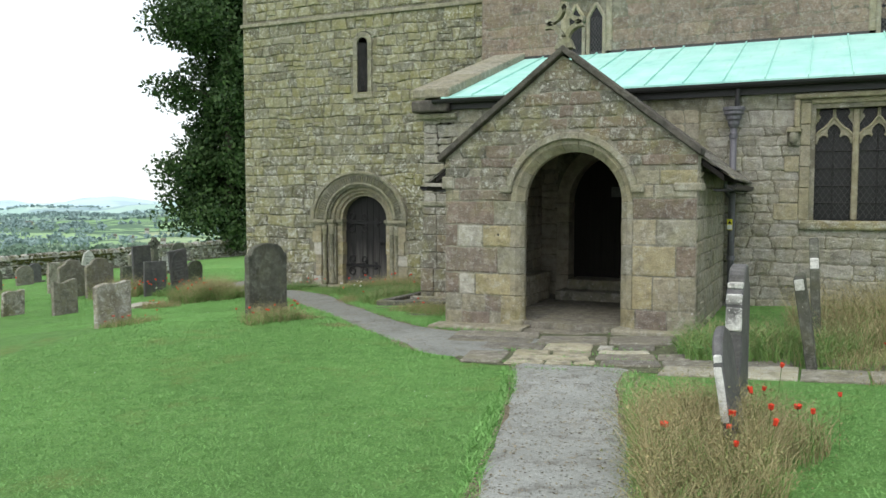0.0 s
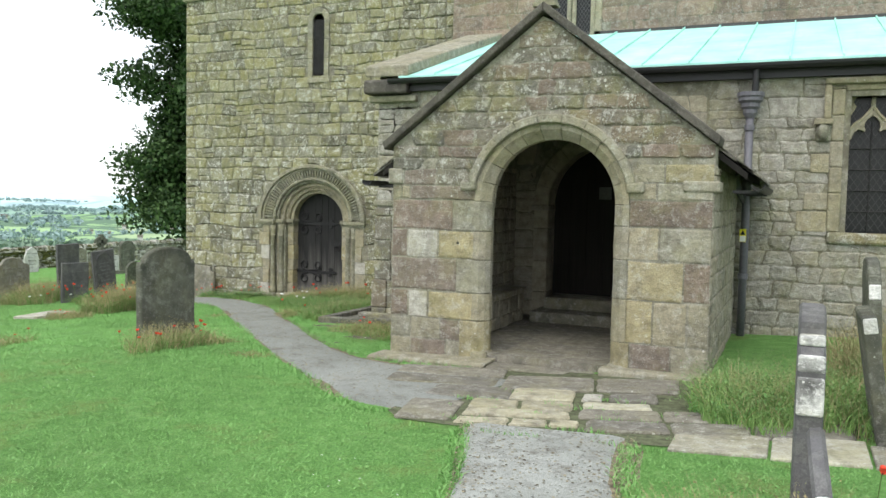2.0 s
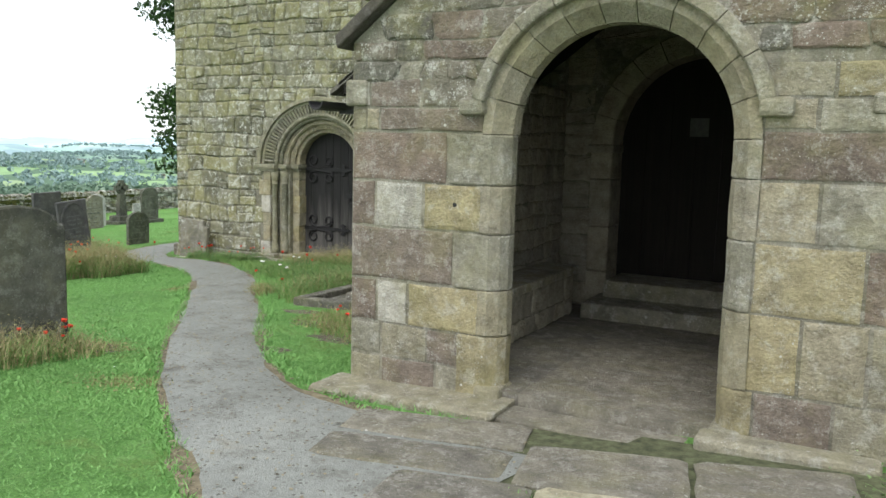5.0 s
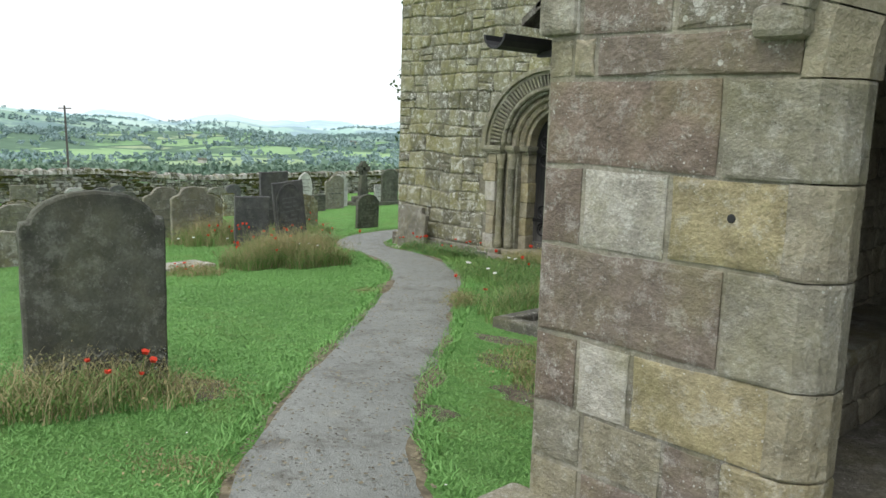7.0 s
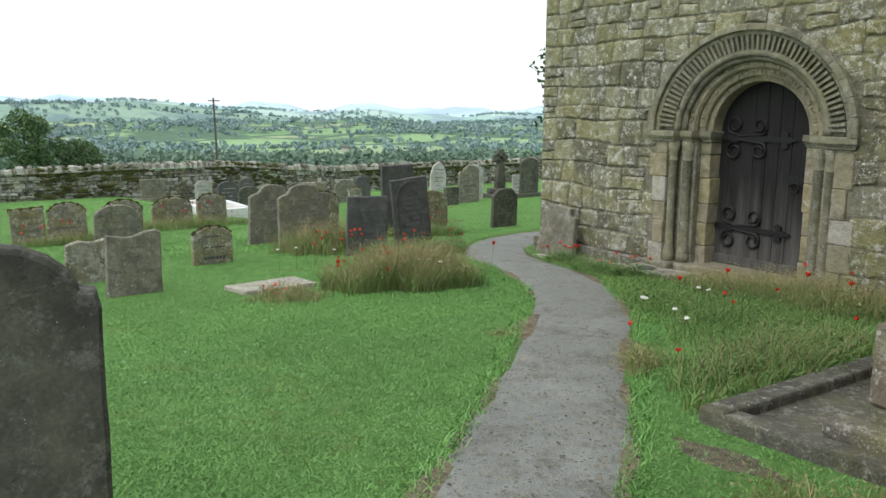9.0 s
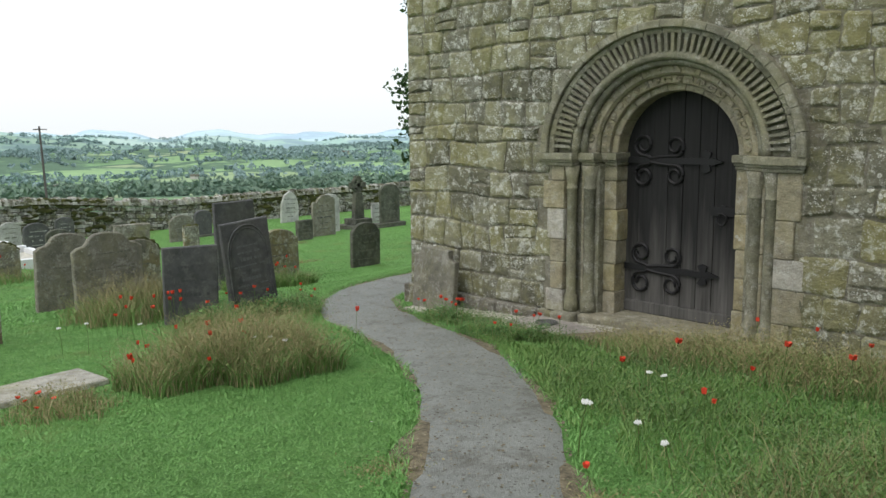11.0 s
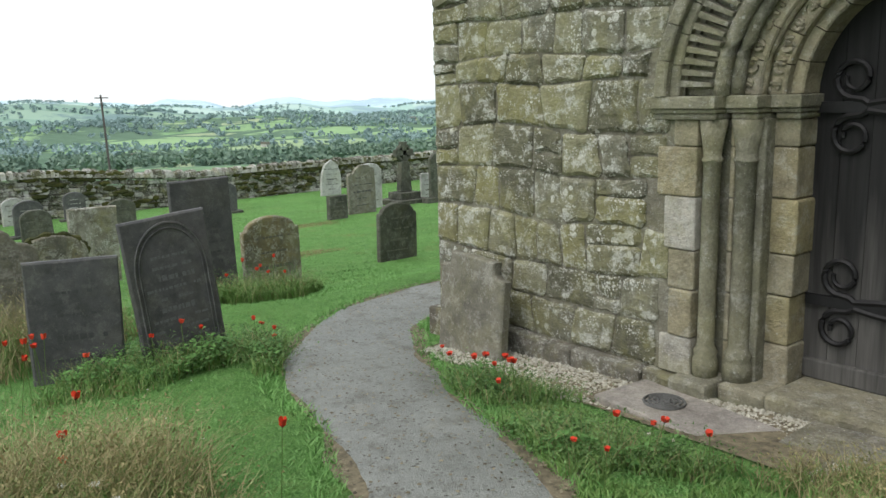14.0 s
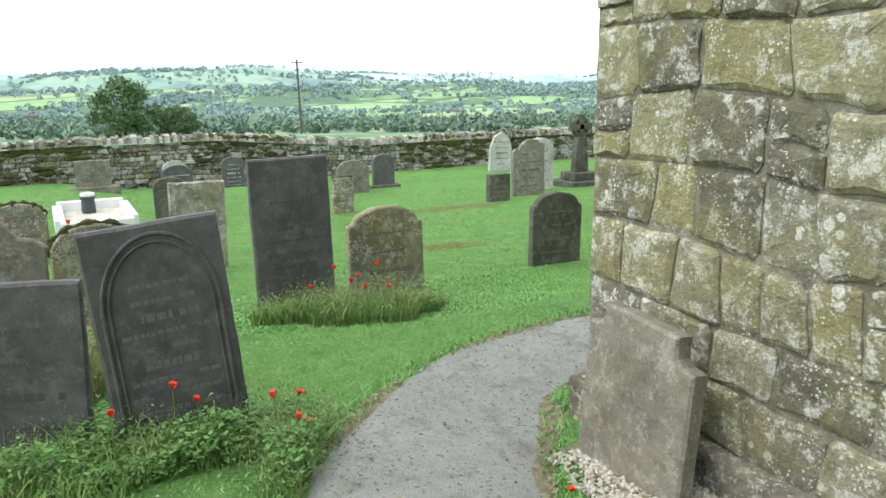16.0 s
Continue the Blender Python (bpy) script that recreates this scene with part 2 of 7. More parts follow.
def fields_mat():
    """Farmland: fields parted by hedges, pastures of several greens tinted with haze."""
    k = Nodes("hazed_farmland_hills")
    warp = k.n.new("ShaderNodeVectorMath")
    warp.operation = "ADD"
    wn_ = k.n.new("ShaderNodeTexNoise")
    wn_.inputs["Scale"].default_value = 0.008
    wk = k.n.new("ShaderNodeVectorMath")
    wk.operation = "SCALE"
    wk.inputs["Scale"].default_value = 90
    k.link(k.pos, wn_.inputs["Vector"])
    k.link(wn_.outputs["Color"], wk.inputs[0])
    k.link(wk.outputs[0], warp.inputs[0])
    k.link(k.scaled(1, 1, 0), warp.inputs[1])
    vec = warp.outputs[0]
    cell = k.voronoi(0.0075, vec=vec, out="Color")
    sep = k.n.new("ShaderNodeSeparateColor")
    k.link(cell, sep.inputs[0])
    col = k.ramp(sep.outputs[0], [(0.1, (0.20, 0.33, 0.17)), (0.35, (0.25, 0.39, 0.20)), (0.6, (0.29, 0.42, 0.23)), (0.85, (0.33, 0.40, 0.25))])
    edge = k.voronoi(0.0075, "DISTANCE_TO_EDGE", vec)
    hedge = k.math("LESS_THAN", edge, 0.06)
    wood = k.ramp(k.noise(0.0045, 6, 0.7), [(0.50, 0.0), (0.54, 1.0)])
    col = k.mix(k.math("MAXIMUM", hedge, wood), col, (0.13, 0.20, 0.14))
    col = k.mix(0.5, col, k.ramp(k.noise(0.05, 5, 0.7), [(0.3, 0.7), (0.7, 1.25)]), "MULTIPLY")
    return k.done(col, 0.95, None, spec=0.0)


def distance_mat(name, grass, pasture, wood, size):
    """Backdrop of far hills: pastures and woods in soft patches, haze painted in."""
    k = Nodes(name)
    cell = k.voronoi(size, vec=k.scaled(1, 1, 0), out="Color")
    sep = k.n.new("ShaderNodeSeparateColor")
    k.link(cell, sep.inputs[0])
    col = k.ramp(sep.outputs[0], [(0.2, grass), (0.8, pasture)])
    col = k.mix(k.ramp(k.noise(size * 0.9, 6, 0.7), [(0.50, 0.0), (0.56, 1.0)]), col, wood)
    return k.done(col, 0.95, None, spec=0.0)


def leaf_mat(name, a, b, how="island", rough=0.6):
    k = Nodes(name)
    col = k.ramp(k.random(how), [(0.0, a), (1.0, b)])
    col = k.mix(0.5, col, k.ramp(k.noise(1.3, 3), [(0.3, 0.7), (0.7, 1.3)]), "MULTIPLY")
    k.b.inputs["Subsurface Weight"].default_value = 0.0
    return k.done(col, rough, spec=0.2)


def plain(name, col, rough=0.6, metal=0.0, scale=30, vary=0.25, bump=0.2, spec=0.4):
    k = Nodes(name)
    f = k.noise(scale, 4, 0.65)
    c = k.mix(1.0, col, k.ramp(f, [(0.25, 1 - vary), (0.75, 1 + vary)]), "MULTIPLY")
    return k.done(c, rough, f, bump, 0.004, spec, metal)


def copper_mat():
    k = Nodes("verdigris_copper")
    vec = k.scaled(1.2, 1.2, 0.4)
    col = k.ramp(k.noise(1.5, 5, 0.6, vec), [(0.3, (0.30, 0.62, 0.55)), (0.55, (0.40, 0.72, 0.64)), (0.8, (0.52, 0.78, 0.71))])
    streak = k.ramp(k.noise(7, 4, 0.6, k.scaled(2.2, 0.2, 0.2)), [(0.55, 0.0), (0.8, 0.5)])
    col = k.mix(streak, col, (0.28, 0.48, 0.43))
    return k.done(col, 0.7, k.noise(20), 0.1, 0.004, 0.3)


def worn_shaded_oak_mat():
    """Black-stained oak, worn bare grey low down by rain; recess shade painted above."""
    k = Nodes("weathered_shaded_black_oak")
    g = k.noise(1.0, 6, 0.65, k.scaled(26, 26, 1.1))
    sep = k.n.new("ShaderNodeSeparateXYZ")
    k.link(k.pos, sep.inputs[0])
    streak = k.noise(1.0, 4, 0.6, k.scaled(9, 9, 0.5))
    # ramp by height: grey wear below, the recess's shade as dark colour above
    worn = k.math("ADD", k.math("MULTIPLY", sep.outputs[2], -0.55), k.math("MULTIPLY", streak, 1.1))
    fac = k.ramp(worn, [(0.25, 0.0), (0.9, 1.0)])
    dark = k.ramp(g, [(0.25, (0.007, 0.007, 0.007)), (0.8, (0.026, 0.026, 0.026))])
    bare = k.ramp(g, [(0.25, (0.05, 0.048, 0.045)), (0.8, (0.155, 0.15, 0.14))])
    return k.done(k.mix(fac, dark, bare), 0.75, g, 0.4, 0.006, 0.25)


def wood_mat(name, a, b):
    k = Nodes(name)
    vec = k.scaled(26, 26, 1.1)
    g = k.noise(1.0, 6, 0.65, vec)
    col = k.ramp(g, [(0.25, a), (0.8, b)])
    col = k.mix(0.5, col, k.ramp(k.noise(2.0, 3), [(0.3, 0.7), (0.7, 1.3)]), "MULTIPLY")
    return k.done(col, 0.75, g, 0.4, 0.006, 0.25)


# smoother, paler surface; part of its lightness is sky sheen in the colour
M_smooth = tarmac_mat("smooth_tarmac_sky_sheen", 1.25)
M_tarmac, M_lawn, M_fields, M_copper = tarmac_mat(), lawn_mat(), fields_mat(), copper_mat()
M_door = worn_shaded_oak_mat()
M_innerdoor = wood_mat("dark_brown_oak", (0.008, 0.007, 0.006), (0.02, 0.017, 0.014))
M_iron = plain("black_iron", (0.016, 0.016, 0.017), 0.55, 0.4)
M_lead = plain("grey_painted_iron", (0.115, 0.115, 0.13), 0.5, 0.0)
M_pipe = plain("black_gutter", (0.02, 0.02, 0.022), 0.5)
M_glass = plain("dark_leaded_glass", (0.010, 0.011, 0.012), 0.25, 0.0, 3.0, 0.3, 0.1, 0.3)
M_came = plain("lead_came", (0.045, 0.045, 0.045), 0.6)
M_slates = stone_mat("stone_slates", [(0.12, 0.115, 0.10), (0.17, 0.16, 0.135)], "island", lichen=0.5)
M_yellow = plain("yellow_sign", (0.75, 0.68, 0.03), 0.5, vary=0.05)
M_white = plain("white_enamel", (0.75, 0.75, 0.72), 0.6, vary=0.08)
M_black = plain("black_print", (0.02, 0.02, 0.02), 0.6, vary=0.05)
M_letter = plain("worn_carved_letters", (0.13, 0.13, 0.135), 0.8, vary=0.4, scale=90)
M_worn = plain("worn_shallow_carving", (0.14, 0.135, 0.11), 0.9, vary=0.4, scale=60)
M_groove = plain("carved_groove", (0.062, 0.062, 0.064), 0.7)
M_marble = plain("white_marble", (0.70, 0.71, 0.71), 0.45, vary=0.08, scale=4)
M_urn = plain("dark_urn", (0.05, 0.06, 0.06), 0.5)
M_pole = plain("grey_pole_wood", (0.10, 0.09, 0.08), 0.9)
M_bark = plain("tree_bark", (0.06, 0.05, 0.04), 0.9, scale=8, vary=0.5, bump=0.6)
M_leafdark = leaf_mat("dark_tree_leaves", (0.018, 0.044, 0.014), (0.06, 0.11, 0.032))
# distant leaves carry haze in their greens, most in the farthest
M_leaffar = leaf_mat("hazed_hedgerow_leaves", (0.125, 0.195, 0.15), (0.185, 0.265, 0.19))
M_leafmid = leaf_mat("faintly_hazed_leaves", (0.06, 0.115, 0.045), (0.115, 0.18, 0.07))
M_leafhazy = leaf_mat("hazed_far_leaves", (0.225, 0.32, 0.315), (0.26, 0.36, 0.345))
# haze in the base colours: each range paler and bluer than the nearer
M_distance = [distance_mat("hazy_hills_a", (0.24, 0.36, 0.29), (0.30, 0.415, 0.325), (0.19, 0.275, 0.27), 0.008),
              distance_mat("hazy_hills_b", (0.37, 0.53, 0.47), (0.45, 0.58, 0.52), (0.30, 0.41, 0.44), 0.006),
              distance_mat("hazy_hills_c", (0.48, 0.63, 0.68), (0.54, 0.68, 0.70), (0.42, 0.55, 0.64), 0.004)]
M_blade = leaf_mat("lawn_blades", (0.135, 0.31, 0.08), (0.235, 0.44, 0.145))
M_tallgreen = leaf_mat("long_grass", (0.12, 0.24, 0.055), (0.22, 0.34, 0.11))
M_straw = leaf_mat("dry_long_grass", (0.23, 0.205, 0.10), (0.42, 0.36, 0.20))
M_leaflet = leaf_mat("weed_leaflets", (0.09, 0.18, 0.055), (0.20, 0.30, 0.12))
M_broad = leaf_mat("broad_weed_leaves", (0.07, 0.17, 0.045), (0.15, 0.30, 0.085))
M_weed = leaf_mat("seeded_stalks", (0.17, 0.20, 0.08), (0.38, 0.32, 0.16))
M_poppy = leaf_mat("poppy_petals", (0.62, 0.045, 0.02), (0.75, 0.085, 0.045), "object")
M_daisy = plain("white_petals", (0.8, 0.8, 0.78), 0.6, vary=0.05)
M_grate = plain("worn_grey_iron", (0.10, 0.10, 0.095), 0.6)
M_stem = plain("green_stem", (0.10, 0.16, 0.04), 0.7)
M_litter = leaf_mat("dead_leaf_litter", (0.07, 0.058, 0.04), (0.30, 0.26, 0.17))
M_joint = plain("mossy_joint_soil", (0.085, 0.095, 0.05), 0.95, scale=14, vary=0.7, bump=0.9)
M_earth = plain("damp_bare_earth", (0.105, 0.088, 0.062), 0.95, scale=18, vary=0.75, bump=1.0)
M_soil = plain("bare_soil", (0.17, 0.145, 0.095), 0.95, scale=16, vary=0.7, bump=0.9)

# ---- mesh helpers ----
class MB:
    """Collects vertices and faces of one mesh."""
    def __init__(self):
        self.v, self.f = [], []

    def add(self, verts, faces):
        o = len(self.v)
        self.v += [tuple(p) for p in verts]
        self.f += [tuple(o + i for i in q) for q in faces]
        return self

    def box(self, x0, x1, y0, y1, z0, z1):
        v = [(x, y, z) for z in (z0, z1) for y in (y0, y1) for x in (x0, x1)]
        return self.add(v, [(0, 2, 3, 1), (4, 5, 7, 6), (0, 1, 5, 4), (2, 6, 7, 3), (0, 4, 6, 2), (1, 3, 7, 5)])

    def prism(self, poly, y0, y1):
        """A polygon in (x, z), drawn out from y0 (its seen side) to y1."""
        n = len(poly)
        v = [(x, y0, z) for x, z in poly] + [(x, y1, z) for x, z in poly]
        return self.add(v, [tuple(range(n)), tuple(range(2 * n - 1, n - 1, -1))] + [(i, i + n, (i + 1) % n + n, (i + 1) % n) for i in range(n)])

    def tube(self, path, r, sides=8, cap=True):
        """A round bar along a path of points; r a number or one a point."""
        pts = [Vector(p) for p in path]
        rr = r if isinstance(r, (list, tuple)) else [r] * len(pts)
        o = len(self.v)
        for i, p in enumerate(pts):
            d = (pts[min(i + 1, len(pts) - 1)] - pts[max(i - 1, 0)]).normalized()
            a = d.cross(Vector((0.3, 0.1, 1)) if abs(d.z) < 0.95 else Vector((1, 0.1, 0))).normalized()
            b = d.cross(a)
            for k in range(sides):
                w = 2 * math.pi * k / sides
                self.v.append(tuple(p + rr[i] * (math.cos(w) * a + math.sin(w) * b)))
        for i in range(len(pts) - 1):
            for k in range(sides):
                q = (k + 1) % sides
                self.f.append((o + i * sides + k, o + i * sides + q, o + (i + 1) * sides + q, o + (i + 1) * sides + k))
        if cap:
            self.f.append(tuple(o + k for k in range(sides)))
            self.f.append(tuple(o + (len(pts) - 1) * sides + k for k in range(sides - 1, -1, -1)))
        return self

    def lathe(self, prof, cx, cy, sides=12):
        """(radius, z) pairs turned about an upright axis."""
        o = len(self.v)
        for r, z in prof:
            self.v += [(cx + r * math.cos(2 * math.pi * k / sides), cy + r * math.sin(2 * math.pi * k / sides), z) for k in range(sides)]
        for i in range(len(prof) - 1):
            for k in range(sides):
                q = (k + 1) % sides
                self.f.append((o + i * sides + k, o + i * sides + q, o + (i + 1) * sides + q, o + (i + 1) * sides + k))
        self.f.append(tuple(o + k for k in range(sides - 1, -1, -1)))
        self.f.append(tuple(o + (len(prof) - 1) * sides + k for k in range(sides)))
        return self

    def mesh(self, name, material):
        me = bpy.data.meshes.new(name)
        me.from_pydata(self.v, [], self.f)
        me.materials.append(material)
        me.update()
        return me


def fix_normals(me):
    bm = bmesh.new()
    bm.from_mesh(me)
    bmesh.ops.recalc_face_normals(bm, faces=bm.faces)
    bm.to_mesh(me)
    bm.free()


def part(name, mb, material, parent=None, label="", bevel=0.0, smooth=False, fix=True):
    """One mesh object, under a thing or a part."""
    me = mb.mesh(name, material) if isinstance(mb, MB) else mb
    if fix:
        fix_normals(me)
    ob = new(name, me)
    if smooth:
        me.polygons.foreach_set("use_smooth", [True] * len(me.polygons))
    if bevel:
        b = ob.modifiers.new("bevel", "BEVEL")
        b.width, b.segments, b.limit_method = bevel, 2, "ANGLE"
    if parent:
        ob.parent = parent
    if label:
        ob["label"] = label
    return ob


def thing(name, label, category, x=0, y=0, z=0, rz=0, group="", kind=""):
    e = tagged(new(name), label, category, group, kind)
    e.empty_display_size = 0.1
    e.matrix_basis = pose(x, y, z, 0, 0, rz)
    return e


def soup(name, verts, tris, material, parent=None):
    """A mesh from number arrays."""
    me = bpy.data.meshes.new(name)
    verts, tris = np.asarray(verts, dtype=np.float32), np.asarray(tris, dtype=np.int32)
    me.vertices.add(len(verts))
    me.vertices.foreach_set("co", verts.ravel())
    me.loops.add(tris.size)
    me.loops.foreach_set("vertex_index", tris.ravel())
    me.polygons.add(len(tris))
    me.polygons.foreach_set("loop_start", np.arange(0, tris.size, 3, dtype=np.int32))
    me.update(calc_edges=True)
    me.materials.append(material)
    ob = new(name, me)
    ob.parent = parent
    return ob


def arc(xc, zc, r, a0, a1, n):
    """Points of an arc in (x, z); 0 degrees points along +x."""
    return [(xc + r * math.cos(radians(a0 + (a1 - a0) * i / n)), zc + r * math.sin(radians(a0 + (a1 - a0) * i / n))) for i in range(n + 1)]


def arch_wall(mb, x0, x1, z0, top, y0, y1, xc, half, spring, base, n=16):
    """A wall from x0 to x1 with a round-headed opening; top is a function of x."""
    cuts = [xc - half * math.cos(math.pi * i / n) for i in range(n + 1)]

    def strip(xa, xb, za, zb):
        mb.prism([(xa, za), (xb, zb), (xb, top(xb)), (xa, top(xa))], y0, y1)

    def span(xa, xb, zb):
        for k in range(6):
            strip(xa + (xb - xa) * k / 6, xa + (xb - xa) * (k + 1) / 6, zb, zb)
    span(x0, xc - half, z0)
    span(xc + half, x1, z0)
    for a, b in zip(cuts, cuts[1:]):
        strip(a, b, spring + math.sqrt(max(0, half ** 2 - (a - xc) ** 2)), spring + math.sqrt(max(0, half ** 2 - (b - xc) ** 2)))
    if base > z0:
        mb.prism([(xc - half, z0), (xc + half, z0), (xc + half, base), (xc - half, base)], y0, y1)


def ring_pieces(name, parent, material, xc, zc, r0, r1, y0, y1, n, a0=0, a1=180, gap=0.004, label="", wob=0.0, bevel=0.01, sq=1.0):
    """Voussoirs of an arch, each a piece of its own; sq flattens the arch."""
    for i in range(n):
        b0, b1 = a0 + (a1 - a0) * i / n, a0 + (a1 - a0) * (i + 1) / n
        g = math.degrees(gap / r1)
        dy = wob * math.sin(i * 12.9 + r0 * 40)
        outer = arc(xc, zc, r1, b0 + g, b1 - g, 3)
        inner = arc(xc, zc, r0, b1 - g, b0 + g, 3)
        mid = [(xc + (p[0] - xc) * (1 - bevel / r1), zc + (p[1] - zc) * (1 - bevel / r1)) for p in outer] + [(xc + (p[0] - xc) * (1 + bevel / r0), zc + (p[1] - zc) * (1 + bevel / r0)) for p in inner]
        full = outer + inner
        k = len(full)
        v = [(x, y0 + dy, z) for x, z in mid] + [(x, y0 + bevel + dy, z) for x, z in full] + [(x, y1, z) for x, z in full]
        v = [(x, y, zc + (z - zc) * sq) for x, y, z in v]
        f = [tuple(range(k))] + [(j, j + k, (j + 1) % k + k, (j + 1) % k) for j in range(k)] + [(j + k, j + 2 * k, (j + 1) % k + 2 * k, (j + 1) % k + k) for j in range(k)]
        part(name, MB().add(v, f), material, parent, label)


def stone_piece(poly, proud, rng, rough=0.011):
    """A rubble stone: outline in (u, v), back at n = -0.05, worn front face at about n = proud."""
    P = np.array(poly)
    c = P.mean(0)
    n = len(P)
    size = max(0.05, float(np.ptp(P, axis=0).min()))
    e = min(0.03, size * 0.16)
    d = P - c
    L = np.linalg.norm(d, axis=1)[:, None]
    A = P - d / L * 0.007
    B = P - d / L * (0.007 + e)
    C = c + d * 0.45
    v = [(x, -0.05, z) for x, z in A] + [(x, proud * 0.3 + rng.uniform(-0.002, 0.002), z) for x, z in A]
    v += [(x, proud + rng.uniform(-rough, rough) * 0.3, z) for x, z in B]
    v += [(x + rng.uniform(-0.02, 0.02), proud + rng.uniform(-rough * 0.25, rough * 0.45), z + rng.uniform(-0.02, 0.02)) for x, z in C]
    f = []
    for r in range(3):
        f += [(r * n + j, r * n + (j + 1) % n, (r + 1) * n + (j + 1) % n, (r + 1) * n + j) for j in range(n)]
    f.append(tuple(3 * n + j for j in range(n)))
    return v, f


def rubble(u0, u1, v0, v1, h, l, rng, wave=0.035, split=0.2, push=None):
    """Outlines of roughly coursed stones that fill a stretch of wall."""
    lines, z = [v0], v0
    while z < v1 - h[0] * 0.6:
        z = min(v1, z + rng.uniform(*h))
        lines.append(z)
    lines[-1] = v1

    def wavy(u, k):
        if k == 0 or k == len(lines) - 1:
            return lines[k]
        return lines[k] + wave * noise.noise((u * 1.3, k * 7.7, 0.3)) * 1.6 + wave * 0.5 * noise.noise((u * 5, k * 3.1, 4.2))
    out = []
    for k in range(len(lines) - 1):
        x = u0
        tall = lines[k + 1] - lines[k]
        lean_a = 0.0
        while x < u1 - 1e-4:
            w = rng.uniform(*l) * (0.6 + 0.5 * tall / h[1])
            xe = x + w if x + w < u1 - l[0] * 0.6 else u1
            lean_b = rng.uniform(-0.03, 0.03) if xe < u1 else 0.0
            xm, hm = (x + xe) / 2, (wavy(x, k) + wavy(x, k + 1)) / 2
            quads = []
            if rng.random() < split and tall > 0.2:
                zs = rng.uniform(0.35, 0.65)
                za = wavy(x, k) * (1 - zs) + wavy(x, k + 1) * zs
                zb = wavy(xe, k) * (1 - zs) + wavy(xe, k + 1) * zs + rng.uniform(-0.02, 0.02)
                quads = [((x, wavy(x, k)), (xe, wavy(xe, k)), (xe, zb), (x, za)), ((x, za), (xe, zb), (xe, wavy(xe, k + 1)), (x, wavy(x, k + 1)))]
            else:
                quads = [((x - lean_a, wavy(x, k)), (xe - lean_b, wavy(xe, k)), (xe + lean_b, wavy(xe, k + 1)), (x + lean_a, wavy(x, k + 1)))]
            for q in quads:
                pts = []
                for i in range(4):
                    a, b = np.array(q[i]), np.array(q[(i + 1) % 4])
                    L = float(np.linalg.norm(b - a))
                    cut = min(0.05, L * 0.24) * rng.uniform(0.3, 1.0)
                    t = (b - a) / max(L, 1e-6)
                    pts.append(a + t * cut)
                    if L > 0.16:
                        m = (a + b) / 2 + np.array((-t[1], t[0])) * rng.uniform(-0.010, 0.016)
                        pts.append(m)
                    pts.append(b - t * cut * rng.uniform(0.6, 1.0))
                if push:
                    c = np.mean(pts, axis=0)
                    if push(c[0], c[1]) is not None:
                        continue
                    moved = [push(p[0], p[1]) for p in pts]
                    pts = [p if m is None else np.array(m) for p, m in zip(pts, moved)]
                out.append([tuple(p) for p in pts])
            x, lean_a = xe, lean_b
    return out


def lay(polys, to_world, pick, parent, material, joined_material, rng, proud=(0.004, 0.018)):
    """Lays stones on a wall: those picked are pieces, the rest one joined mesh."""
    rest = MB()
    for poly in polys:
        v, f = stone_piece(poly, rng.uniform(*proud), rng)
        v = [to_world(*p) for p in v]
        if pick(poly):
            part("stone", MB().add(v, f), material, parent, fix=False)
        else:
            rest.add(v, f)
    if rest.v:
        tagged(part("stonework", rest, joined_material, parent, fix=False), kind="stuff")

# ---- ground, path and distance ----
def lawn_z(x, y):
    """Height of the churchyard's ground."""
    x2 = np.minimum(x, 4.0)
    step = np.clip((-15.9 - x) / 2.6, 0, 1) * np.clip((y - 15.8) / 2.4, 0, 1)
    return 0.084 + 0.0528 * x2 - 0.002 * np.clip(y, -20, 60) + 0.35 * np.exp(-((x + 8) ** 2 + (y - 8.5) ** 2) / 9.7) - 0.3 * step * step * (3 - 2 * step) - 0.13 * np.clip((y - 16.8) / 1.0, 0, 1) * np.clip((x + 16.5) / 1.5, 0, 1)


HILLS = [(-1150, 620, 22, 230), (-700, 1250, 18, 300), (-1300, 150, 14, 260)]


def hill_z(x, y):
    """Height of the valley and the hills beyond the churchyard."""
    d = math.hypot(x + 15, y - 12)
    z = float(np.interp(d, (0, 30, 60, 200, 400, 700, 1000, 1400, 1900, 2300, 3000, 4000, 4700), (0, -1.8, -3.8, -15, -31, -48, -50, -46, -70, -90, -100, -110, -115)))
    for px, py, top, wide in HILLS:
        z += top * math.exp(-((x - px) ** 2 + (y - py) ** 2) / (2 * wide ** 2))
    if d > 250:
        s = min(1.0, (d - 250) / 1500)
        z += s * 20 * noise.noise((x / 900, y / 900, 1.7)) + s * 14 * noise.noise((x / 320, y / 320, 5.1)) + min(s, 0.6) * 4 * noise.noise((x / 110, y / 110, 9.1))
    return z


RIDGES = [(1800, 420, -40, 20, 2.1), (2900, 560, -34, 32, 5.4), (4300, 800, -14, 46, 8.2)]


def ridge_z(k, x, y):
    """Height of one of the long hills that close the valley."""
    far, wide, base, swell, seed = RIDGES[k]
    d = math.hypot(x, y)
    a = math.atan2(-x, y)
    u = far / 1000
    # the western end of the range stands higher
    west = min(1.0, max(0.0, (math.degrees(a) - 60) / 22))
    crest = base + swell * (noise.noise((a * 3.1 * u, seed, 0.4)) + 0.5 * noise.noise((a * 8 * u, seed, 2.4))) + (34, 36, 16)[k] * west * west * (3 - 2 * west)
    return crest - 110 * ((d - far) / wide) ** 2 * 0.5 + 5 * noise.noise((x / 140, y / 140, seed))


